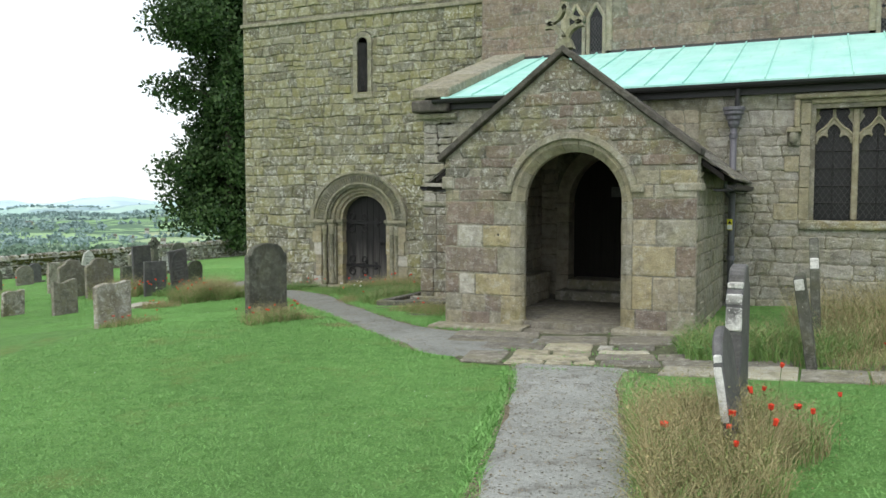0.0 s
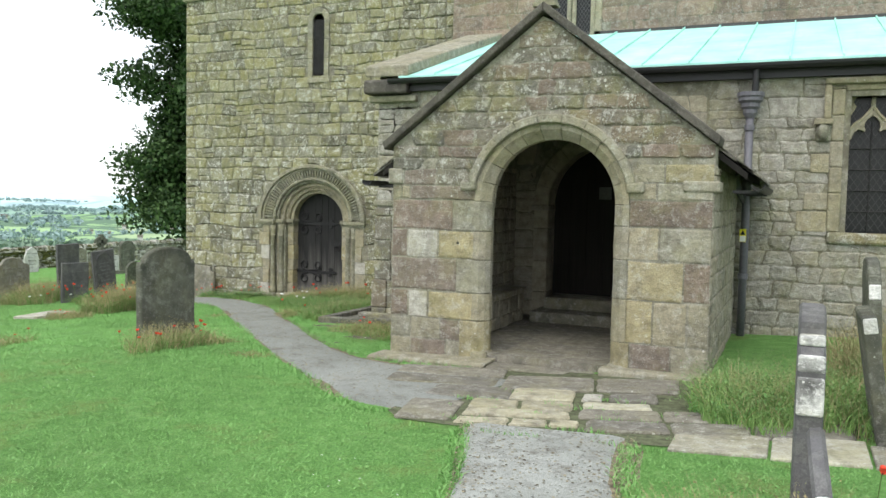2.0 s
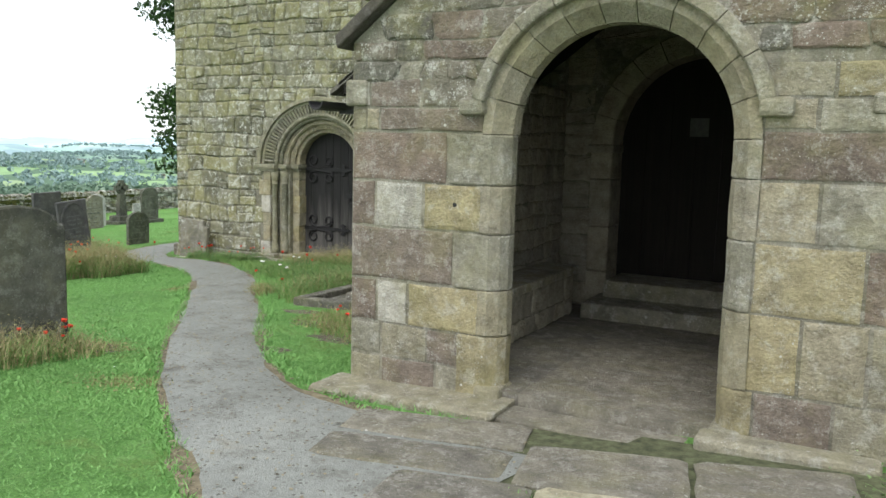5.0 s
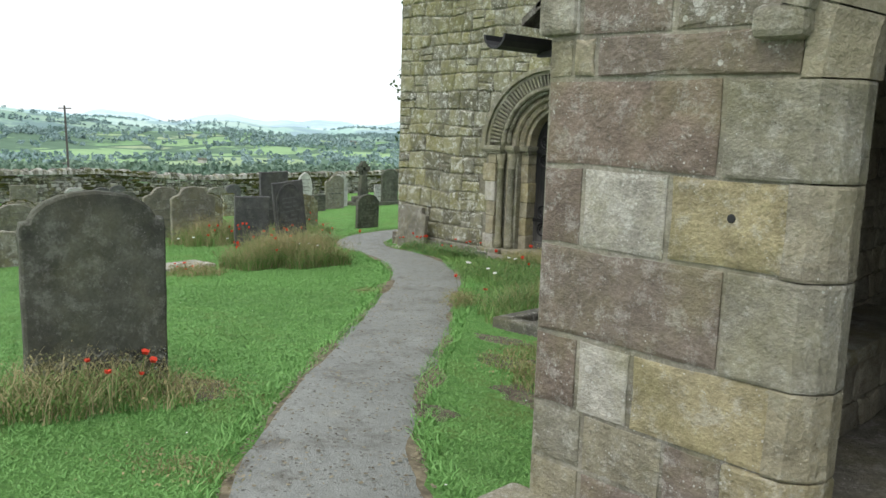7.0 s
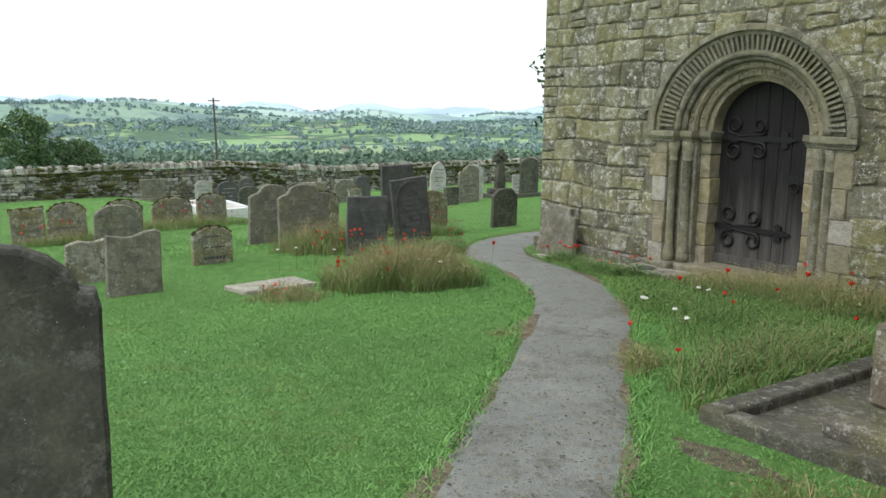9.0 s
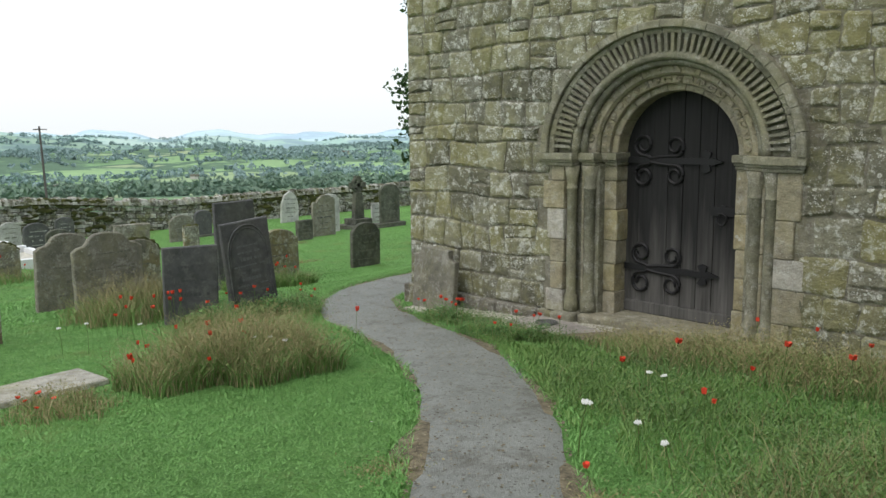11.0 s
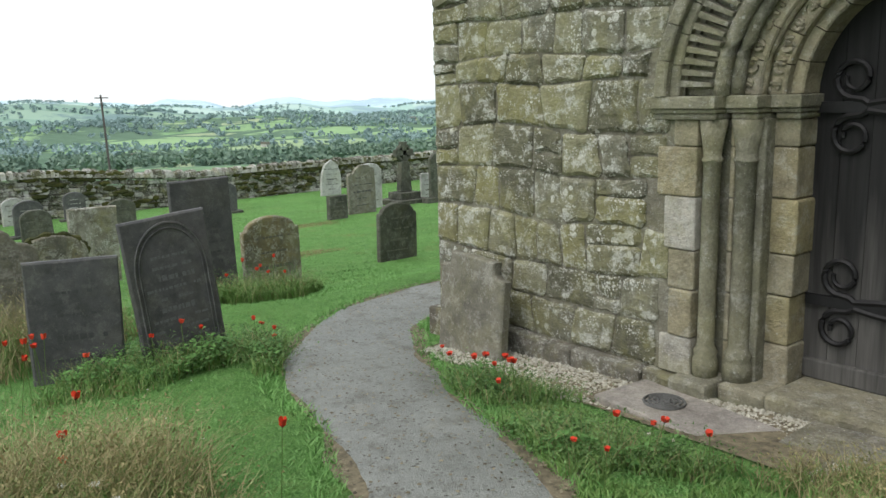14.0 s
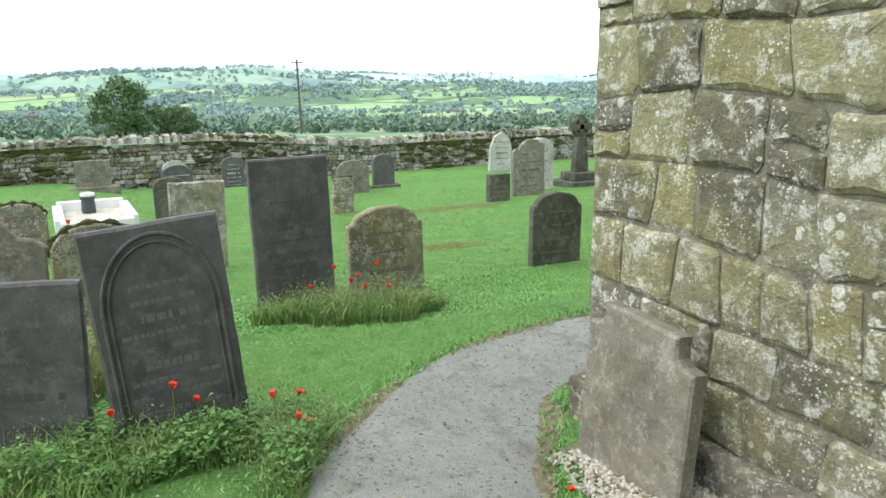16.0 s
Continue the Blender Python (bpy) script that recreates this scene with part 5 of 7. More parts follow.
def aisle_window():
    w = thing("window_2", "two-light square-headed stone window with cusped tracery and leaded panes", "window", kind="structure")
    y, mull, mid = AY + 0.16, 0.095, (WX0 + WX1) / 2
    for x0, x1 in ((WX0 - 0.22, WX0 - 0.07), (WX1 + 0.07, WX1 + 0.22)):
        z = WZ0
        while z < WZ1 + 0.1:
            ze = min(WZ1 + 0.12, z + (0.42, 0.33, 0.5)[int(z * 10) % 3])
            part("jamb_stone", MB().box(x0, x1, AY - 0.03, AY + 0.3, z + 0.003, ze), M_dressed, w, bevel=0.02)
            z = ze
    part("window_frame", MB().box(WX0 - 0.07, WX0, AY + 0.04, AY + 0.3, WZ0, WZ1 + 0.04), M_dressed, w, bevel=0.02)
    part("window_frame", MB().box(WX1, WX1 + 0.07, AY + 0.04, AY + 0.3, WZ0, WZ1 + 0.04), M_dressed, w, bevel=0.02)
    part("window_frame", MB().box(WX0 - 0.07, WX1 + 0.07, AY + 0.04, AY + 0.3, WZ1, WZ1 + 0.07), M_dressed, w, bevel=0.02)
    part("lintel", MB().box(WX0 - 0.068, WX1 + 0.068, AY - 0.028, AY + 0.3, WZ1 + 0.07, WZ1 + 0.15), M_dressed, w, bevel=0.02)
    part("hood_mould", MB().box(WX0 - 0.31, WX1 + 0.31, AY - 0.10, AY + 0.05, WZ1 + 0.15, WZ1 + 0.23), M_dressed, w, bevel=0.025)
    for x0, x1 in ((WX0 - 0.31, WX0 - 0.225), (WX1 + 0.225, WX1 + 0.31)):
        part("hood_mould", MB().box(x0, x1, AY - 0.09, AY + 0.05, 2.84, WZ1 + 0.148), M_dressed, w, bevel=0.025)
    part("window_sill", MB().prism([(WX0 - 0.22, WZ0 - 0.15), (WX1 + 0.22, WZ0 - 0.15), (WX1 + 0.22, WZ0), (WX0 - 0.22, WZ0)], AY - 0.07, AY + 0.3), M_lichen, w, bevel=0.04)
    for x0, x1, z0, z1 in ((-0.66, -0.305, 1.40, 1.66), (-0.52, -0.305, 2.16, 2.40), (-0.58, -0.305, 1.68, 1.9), (1.275, 1.72, 2.06, 2.30), (1.275, 1.6, 1.42, 1.70)):
        part("quoin", MB().box(x0, x1, AY - 0.026, AY + 0.1, z0, z1), M_dressed, w, bevel=0.012)
    part("mullion", MB().box(mid - mull / 2, mid + mull / 2, y - 0.07, y + 0.1, WZ0, WZ1), M_dressed, w, bevel=0.03)
    hw = (WX1 - WX0 - mull) / 4
    zs = WZ1 - 0.54
    for xc in (WX0 + hw, WX1 - hw):
        part("pane", MB().box(xc - hw, xc + hw, y + 0.06, y + 0.07, WZ0, WZ1), M_glass, w)
        part("lead_lattice", lattice(xc, hw, WZ0, WZ1 - 0.02, y + 0.05, 0.13), M_came, w)
        for z in np.arange(WZ0 + 0.27, zs + 0.05, 0.27):
            part("saddle_bar", MB().tube([(xc - hw, y + 0.035, z), (xc + hw, y + 0.035, z)], 0.010, 6), M_black, w)
        part("stanchion", MB().tube([(xc, y + 0.03, WZ0), (xc, y + 0.03, zs + 0.2)], 0.009, 6), M_black, w)
        for s in (-1, 1):
            outer = [(hw, 0.0), (hw, 0.13), (0.20, 0.20), (0.13, 0.25), (0.075, 0.31), (0.03, 0.38), (0.022, 0.54), (0.0, 0.54)]
            inner = [(0.0, 0.30), (0.05, 0.265), (0.085, 0.215), (0.09, 0.165), (0.075, 0.12), (0.088, 0.095), (0.12, 0.12), (0.165, 0.125), (0.205, 0.09), (0.225, 0.04), (0.232, 0.0)]
            poly = [(xc + s * u, zs + v) for u, v in outer + inner]
            part("tracery", MB().prism(poly, y - 0.045, y + 0.05), M_dressed, w, bevel=0.008)
            part("tracery_rib", MB().tube([(xc + s * u, y - 0.045, zs + v) for u, v in outer[1:6]] + [(xc, y - 0.045, zs + 0.40)], 0.02, 6), M_dressed, w)
            part("tracery_cusp", MB().prism([(xc + s * u, zs + v) for u, v in ((hw, 0.54), (hw, 0.30), (hw - 0.04, 0.36), (hw - 0.07, 0.42), (hw - 0.035, 0.47), (hw - 0.06, 0.54))], y - 0.03, y + 0.05), M_dressed, w)
    for cx in (-0.39, 1.37):
        c = thing("corbel", "small carved stone corbel under the window hood", "corbel", group="corbels beside the aisle window")
        part("bracket", MB().box(cx - 0.11, cx + 0.11, AY - 0.13, AY, 2.77, 2.84), M_dressed, c, bevel=0.015)
        part("carving", MB().lathe([(0.03, 2.57), (0.06, 2.61), (0.08, 2.68), (0.075, 2.75), (0.05, 2.78)], cx, AY - 0.06, 10), M_carved, c, smooth=True)
        part("side_roll", MB().box(cx - 0.095, cx + 0.095, AY - 0.06, AY, 2.56, 2.77), M_carved, c, bevel=0.02)


aisle_window()


def clerestory_window(xc):
    w = thing("window_3", "two-light pointed clerestory window with leaded panes", "window", kind="structure")
    y = NY
    part("window_back", MB().box(xc - 0.6, xc + 0.6, y + 0.002, y + 0.1, 4.8, 6.2), M_dressed, w)
    for s in (-1, 1):
        c = xc + s * 0.23
        head = [(c - 0.16, 4.9), (c + 0.16, 4.9), (c + 0.16, 5.72), (c + 0.11, 5.88), (c, 5.98), (c - 0.11, 5.88), (c - 0.16, 5.72)]
        part("pane", MB().prism(head, y - 0.006, y + 0.05), M_glass, w)
        part("lead_lattice", lattice(c, 0.14, 4.92, 5.75, y - 0.012, 0.10), M_came, w)
        for a, b in (((c - 0.18, 4.85), (c - 0.18, 5.72)), ((c + 0.18, 4.85), (c + 0.18, 5.72)), ((c - 0.18, 5.72), (c, 6.02)), ((c + 0.18, 5.72), (c, 6.02))):
            part("window_frame", MB().tube([(a[0], y - 0.03, a[1]), (b[0], y - 0.03, b[1])], 0.045, 6), M_dressed, w)
    for s in (-1, 1):
        part("window_frame", MB().box(*sorted((xc + s * 0.44, xc + s * 0.58)), y - 0.03, y + 0.1, 4.85, 6.15), M_dressed, w, bevel=0.02)
    part("hood_mould", MB().box(xc - 0.6, xc + 0.6, y - 0.06, y + 0.1, 6.15, 6.24), M_dressed, w, bevel=0.02)


clerestory_window(-4.8)
clerestory_window(1.35)


# ---- flagstones before the porch ----
def flags():
    rng = random.Random(17)
    p = tagged(new("pavement"), "uneven worn flagstones with grass in the joints before the porch", "pavement", kind="structure")
    # rows run slightly askew to the porch: offset and depth of the row, then start, widths and tone of its stones in centimetres
    ca, sa = math.cos(radians(11)), math.sin(radians(11))
    tones = {"c": M_flagpale, "g": M_flag, "d": M_flagdark, "w": M_pale}
    rows = [(0, 20, 0, "44c 32c 24c"), (-8, 34, 104, "64d 60g 70d"), (25, 24, 2, "90c"), (30, 32, 98, "66d 50d"), (52, 30, 2, "44c 48c"), (64, 24, 98, "60g"),
            (6, 66, -52, "50d"), (86, 44, -44, "78d 58c"), (90, 24, 96, "20w"), (90, 34, 120, "45d"), (133, 40, -98, "112d"), (128, 62, 20, "88d 78d"), (176, 44, -98, "115d")]
    for v0, deep, u0, row in rows:
        u = u0
        for c in row.split():
            ue, tone = u + float(c[:-1]), c[-1]
            q = []
            for uu, vv in ((u + 1.5, v0 + 1), (ue - 1.5, v0 + 1), (ue - 1.5, v0 + deep - 1), (u + 1.5, v0 + deep - 1)):
                a, b = (uu + rng.uniform(-1.5, 1.5)) / 100, (vv + rng.uniform(-1.5, 1.5)) / 100
                q.append((-3.10 + a * ca - b * sa, 8.22 + a * sa + b * ca))
            # worn outline: cut corners and bowed sides
            out = []
            for i in range(4):
                p0, p1 = np.array(q[i]), np.array(q[(i + 1) % 4])
                for t in (0.06, 0.35, 0.65, 0.94):
                    m = p0 + (p1 - p0) * t
                    out.append((m[0] + rng.uniform(-0.008, 0.008), m[1] + rng.uniform(-0.008, 0.008)))
            n, lift = len(out), rng.uniform(0.0, 0.018)
            cx, cy = np.mean(out, axis=0)
            inner = [(cx + (x - cx) * 0.94, cy + (y - cy) * 0.94) for x, y in out]
            v = [(x, y, -0.4) for x, y in out] + [(x, y, float(lawn_z(x, y)) + 0.014 + lift * 0.5) for x, y in out] + [(x, y, float(lawn_z(x, y)) + 0.026 + lift * 0.5 + rng.uniform(-0.003, 0.003)) for x, y in inner]
            part("flagstone", MB().add(v, [tuple(range(2 * n, 3 * n))] + [(r * n + i, r * n + (i + 1) % n, (r + 1) * n + (i + 1) % n, (r + 1) * n + i) for r in range(2) for i in range(n)]), tones[tone], p)
            u = ue
    # trodden earth in the joints
    bed = MB()
    for j in range(13):
        for i in range(13):
            x, y = -3.75 + 2.45 * i / 12 + (0.55 if j == 0 and i == 0 else 0), 8.18 + 2.4 * j / 12
            bed.v.append((x, y, float(lawn_z(x, y)) + 0.008 + 0.006 * noise.noise((x * 6, y * 6, 1))))
    bed.f = [(j * 13 + i, j * 13 + i + 1, (j + 1) * 13 + i + 1, (j + 1) * 13 + i) for j in range(12) for i in range(12)]
    part("joint_soil", bed, M_joint, p)
    # smooth slab at the porch sill
    part("flagstone", MB().box(-4.6, -2.5, 10.42, 10.72, -0.4, -0.06), M_flagdark, p, bevel=0.012)
    # long worn stone along the foot of the left pier
    part("kerb_stone", MB().prism([(-5.2, -0.35), (-3.75, -0.35), (-3.62, -0.02), (-5.05, -0.06)], 10.36, 10.75), M_grey, p, bevel=0.03)
    part("kerb_stone", MB().prism([(-2.45, -0.3), (-1.5, -0.3), (-1.5, 0.03), (-2.45, 0.03)], 10.50, 10.70), M_grey, p, bevel=0.03)
    # rough stones along the edge beyond the path's end
    x = -1.42
    while x < 3.2:
        xe = x + rng.uniform(0.4, 0.8)
        q = [(x + 0.01, 8.12 + rng.uniform(-0.05, 0.05)), (xe - 0.01, 8.12 + rng.uniform(-0.05, 0.05)), (xe - 0.01, 8.66 + rng.uniform(-0.06, 0.06)), (x + 0.01, 8.66 + rng.uniform(-0.06, 0.06))]
        v = [(a, b, -0.3) for a, b in q] + [(a, b, float(lawn_z(a, b)) + 0.022) for a, b in q]
        part("flagstone", MB().add(v, [(3, 2, 1, 0), (4, 5, 6, 7), (0, 1, 5, 4), (1, 2, 6, 5), (2, 3, 7, 6), (3, 0, 4, 7)]), M_flag, p, bevel=0.012)
        x = xe


flags()

# ---- headstones ----
def profile(kind, w, h):
    """Outline of a headstone in (across, up), from bottom left round to the right."""
    a = w / 2
    low = -0.25
    if kind == "flat":
        top = [(a, h), (-a, h)]
    elif kind == "round":
        top = [(a, h - a * 0.62)] + [(a * math.cos(t), h - a * 0.62 + a * 0.62 * math.sin(t)) for t in np.linspace(0.1, math.pi - 0.1, 11)] + [(-a, h - a * 0.62)]
    elif kind == "shoulder":
        r = a * 0.86
        top = [(a, h - 0.42 * a - 0.06), (a - 0.01, h - 0.42 * a), (r, h - 0.40 * a)] + [(r * math.cos(t), h - 0.42 * a + 0.42 * a * math.sin(t)) for t in np.linspace(0.12, math.pi - 0.12, 11)] + [(-r, h - 0.40 * a), (-a + 0.01, h - 0.42 * a), (-a, h - 0.42 * a - 0.06)]
    elif kind == "ogee":
        r = a * 0.55
        top = [(a, h - 0.22), (a * 0.86, h - 0.17), (a * 0.66, h - 0.15), (r, h - 0.10)] + [(r * math.cos(t), h - 0.10 + 0.10 * math.sin(t)) for t in np.linspace(0.3, math.pi - 0.3, 9)] + [(-r, h - 0.10), (-a * 0.66, h - 0.15), (-a * 0.86, h - 0.17), (-a, h - 0.22)]
    elif kind == "wavy":
        top = [(a, h - 0.02), (a * 0.8, h), (a * 0.4, h - 0.02), (0, h - 0.07), (-a * 0.3, h - 0.08), (-a * 0.7, h - 0.06), (-a, h - 0.05)]
    elif kind == "pointed":
        top = [(a, h - 0.9 * w), (a * 0.92, h - 0.55 * w), (a * 0.62, h - 0.2 * w), (0, h), (-a * 0.62, h - 0.2 * w), (-a * 0.92, h - 0.55 * w), (-a, h - 0.9 * w)]
    elif kind == "scroll":
        top = [(a, h - 0.16), (a * 0.9, h - 0.10), (a * 0.7, h - 0.08), (a * 0.55, h - 0.02), (a * 0.2, h), (-a * 0.1, h - 0.01), (-a * 0.45, h - 0.10), (-a * 0.6, h - 0.2), (-a * 0.8, h - 0.18), (-a, h - 0.24)]
    else:                                   # broken
        top = [(a, h), (a * 0.75, h + 0.0), (a * 0.4, h - 0.03), (0.0, h - 0.035), (-a * 0.4, h - 0.02), (-a * 0.8, h - 0.05), (-a, h - 0.09)]
    return [(-a, low), (a, low)] + top


def slab_mesh(outline, t, seed):
    """A slab with softened arrises and a slightly uneven face; it faces +x, and is w wide along y."""
    dense = []
    for i in range(len(outline)):
        p, q = np.array(outline[i]), np.array(outline[(i + 1) % len(outline)])
        n = max(1, int(np.linalg.norm(q - p) / 0.09))
        dense += [tuple(p + (q - p) * k / n) for k in range(n)]
    P = np.array(dense)
    c = P.mean(0)
    d = P - c
    d = d / np.linalg.norm(d, axis=1)[:, None]
    n = len(P)
    mb = MB()
    rings = ((0.5, 0.016), (0.5 - 0.012 / t, 0.0), (-0.5 + 0.012 / t, 0.0), (-0.5, 0.016))
    for off, inset in rings:
        for k, p in enumerate(P):
            q = p - d[k] * inset
            j = 0.006 * noise.noise((p[0] * 6, p[1] * 6, seed * 3.3 + 1))
            mb.v.append((off * t, q[0] + j, q[1] + j))
    for r in range(3):
        mb.f += [(r * n + k, r * n + (k + 1) % n, (r + 1) * n + (k + 1) % n, (r + 1) * n + k) for k in range(n)]
    mb.f += [tuple(range(n - 1, -1, -1)), tuple(range(3 * n, 4 * n))]
    return mb


SEED = [0]


def headstone(x, y, w, h, t, kind, material, label, lean=0.0, back=0.0, turn=0.0, base=None, lines=0, letter=None, group="churchyard headstones", face=1, moss=False):
    """One headstone on the lawn: lean tips it sideways, back tips it away, lines are rows of worn lettering."""
    SEED[0] += 1
    z = float(lawn_z(x, y))
    g = tagged(new("headstone"), label, "headstone", group)
    g.matrix_basis = pose(x, y, z, lean, -back, turn)
    outline = profile(kind, w, h)
    part("slab", slab_mesh(outline, t, SEED[0]), material, g)
    if base:
        part("plinth", MB().box(-t * 1.2, t * 1.4, -w * 0.72, w * 0.72, -0.2, base), M_greystone if base < 0.1 else material, g, bevel=0.015)
    if moss:
        top = [p for p in outline[2:] if p[1] > h * 0.72]
        mb = MB()
        for (y0, z0), (y1, z1) in zip(top, top[1:]):
            n = max(2, int(math.hypot(y1 - y0, z1 - z0) / 0.05))
            mb.tube([(0.012 * math.sin(k * 2.1 + z0 * 9), y0 + (y1 - y0) * k / n, z0 + (z1 - z0) * k / n - 0.008) for k in range(n + 1)], [t * (0.36 + 0.14 * math.sin(k * 1.7 + y0 * 30)) for k in range(n + 1)], 6)
        part("moss_cap", mb, M_moss, g, "dark moss along the top")
    if label.startswith("large"):
        # rough crusted band where the damp rises
        band = MB()
        ny, nz = 26, 8
        for j in range(nz + 1):
            for i in range(ny + 1):
                yy = -w / 2 + 0.004 + (w - 0.008) * i / ny
                top = 0.19 + 0.05 * noise.noise((i * 0.4, 3.0, 1.0)) + 0.03 * noise.noise((i * 1.3, 8.0, 1.0))
                edge = 0.0 if j == nz or i in (0, ny) else 0.008 + 0.008 * noise.noise((i * 0.9, j * 0.9, 5))
                band.v.append((t / 2 - 0.002 + edge, yy, -0.1 + (top + 0.1) * j / nz))
        band.f = [(j * (ny + 1) + i, j * (ny + 1) + i + 1, (j + 1) * (ny + 1) + i + 1, (j + 1) * (ny + 1) + i) for j in range(nz) for i in range(ny)]
        part("lichen_band", band, M_damp, g, "dark rough lichen crust along the foot", smooth=True)
    rng = random.Random(SEED[0])
    if not lines and not label.startswith("large") and material in (M_brownstone, M_lichen, M_palestone, M_greystone):
        lines, letter = 4, M_worn
    if lines:
        mb = MB()
        for i in range(lines):
            zz = h * (0.74 - 0.56 * i / max(1, lines - 1))
            half = w * rng.uniform(0.18, 0.36)
            yy = -half
            big = 0.022 if i in (2, 5) else 0.012
            while yy < half:
                wd = rng.uniform(0.012, 0.05)
                if rng.random() < 0.82:
                    mb.box(face * t / 2 - 0.002, face * t / 2 + 0.0015, yy, yy + wd, zz - big, zz + big * rng.uniform(0.5, 1.0))
                yy += wd + 0.010
        tagged(part("inscription", mb, letter or M_letter, g, "rows of worn carved lettering"), kind="stuff")
    return g


headstone(-7.49, 9.84, 0.78, 1.13, 0.10, "shoulder", M_greystone, "large dark grey weathered headstone with arched top among poppies", turn=-9)
headstone(-9.62, 8.90, 0.66, 0.68, 0.09, "broken", M_whitetop, "small headstone crusted white on its broken top", lean=-3, back=4)
headstone(-14.25, 11.92, 0.60, 0.74, 0.09, "wavy", M_brownstone, "low brown headstone with a pale run stain", lean=-2, back=3)
headstone(-16.02, 13.42, 0.57, 0.54, 0.10, "round", M_lichen, "small round-topped headstone with mossy rim", moss=True, lines=3, letter=M_groove)
headstone(-16.95, 15.27, 0.88, 1.02, 0.09, "ogee", M_brownstone, "tall brown headstone with ogee top in long grass", lean=1)
headstone(-17.7, 15.02, 0.84, 1.0, 0.09, "ogee", M_brownstone, "brown headstone with ogee top standing behind another", lean=-2)
headstone(-15.30, 15.52, 0.62, 0.88, 0.06, "flat", M_slate, "flat-topped dark slate headstone with faint lettering", lean=-1, turn=-14, lines=4, letter=M_groove)
jos = headstone(-15.10, 16.24, 0.64, 1.13, 0.06, "flat", M_slate, "leaning dark slate headstone carved with a pointed arch and lettering", lean=5.0, back=2, lines=9)
headstone(-17.84, 17.62, 0.69, 1.42, 0.07, "flat", M_slate, "tall narrow flat-topped slate headstone", lean=1.5, lines=8, letter=M_groove)
headstone(-18.28, 18.65, 0.77, 0.99, 0.10, "shoulder", M_lichen, "golden lichened sandstone headstone with shouldered top", lean=1)
headstone(-19.10, 21.18, 0.70, 0.87, 0.10, "shoulder", M_greystone, "dark grey shouldered headstone on open lawn", lean=-1)
headstone(-25.10, 23.92, 0.48, 0.55, 0.16, "flat", M_greystone, "stumpy dark footstone with white-edged side")
headstone(-25.60, 24.95, 0.78, 1.18, 0.10, "scroll", M_brownstone, "grey brown headstone with scrolled shoulder", lean=1, lines=5, letter=M_groove)
headstone(-26.40, 25.75, 0.70, 1.16, 0.10, "shoulder", M_palestone, "pale grey headstone behind a brown one")
headstone(-31.60, 27.80, 0.74, 1.14, 0.10, "pointed", M_palestone, "pale pointed headstone with carved tracery", lean=-2, lines=5, letter=M_groove)
headstone(-27.00, 28.10, 0.45, 0.72, 0.08, "flat", M_palestone, "small white headstone on the far lawn")
headstone(-25.90, 27.70, 0.78, 1.34, 0.10, "shoulder", M_greystone, "grey shouldered headstone on a stone plinth", base=0.14)
headstone(-32.10, 16.85, 0.80, 0.74, 0.12, "flat", M_brownstone, "square grey headstone near the boundary wall", base=0.12)
headstone(-21.05, 17.35, 0.65, 1.04, 0.10, "flat", M_whitetop, "broad headstone with white crusted top edge", lean=-1)
headstone(-33.20, 18.88, 0.61, 0.74, 0.10, "round", M_palestone, "pale round-topped headstone near the boundary wall")
headstone(-32.67, 20.28, 0.57, 0.79, 0.10, "round", M_slate, "dark polished headstone on a low plinth", base=0.07, lines=5, letter=M_palestone)
headstone(-29.50, 23.25, 0.56, 0.82, 0.10, "round", M_slate, "small dark headstone on a pale plinth", base=0.07)
headstone(-29.27, 18.36, 0.64, 0.86, 0.10, "round", M_slate, "dark green-grey headstone on a low plinth", base=0.08, lines=5, letter=M_palestone)
headstone(-25.74, 17.72, 0.56, 0.84, 0.09, "round", M_greystone, "dark grey round-topped headstone on the lawn", lean=2)
headstone(-25.41, 20.74, 0.40, 0.67, 0.12, "flat", M_lichen, "low mossy lichened stone", moss=True)
headstone(-17.90, 16.05, 0.66, 0.82, 0.10, "round", M_lichen, "mossy curved-topped headstone behind slate slabs", moss=True)
headstone(-20.80, 11.70, 0.56, 0.62, 0.09, "flat", M_lichen, "low leaning lichened headstone in long weeds", lean=3, moss=True)
headstone(-20.70, 12.32, 0.66, 0.69, 0.10, "shoulder", M_lichen, "lichened shouldered headstone with mossy top", moss=True)
headstone(-19.70, 12.96, 0.78, 0.68, 0.09, "round", M_brownstone, "broad round-topped brown headstone")
headstone(-20.30, 13.20, 0.70, 0.72, 0.09, "round", M_lichen, "mossy round-topped headstone behind another", moss=True)
headstone(-22.30, 14.66, 0.86, 0.60, 0.10, "round", M_lichen, "broad low lichened headstone", moss=True)
headstone(-22.00, 15.42, 0.64, 0.64, 0.10, "shoulder", M_lichen, "lichened shouldered headstone among poppies", moss=True)
headstone(-15.50, 11.65, 0.50, 0.55, 0.10, "broken", M_whitetop, "dark low headstone blotched white", lean=-3)
headstone(-27.24, 19.76, 0.61, 0.82, 0.09, "round", M_greystone, "grey round-topped headstone far on the lawn")
headstone(-28.73, 22.17, 0.77, 0.77, 0.09, "shoulder", M_brownstone, "brown shouldered headstone far on the lawn")
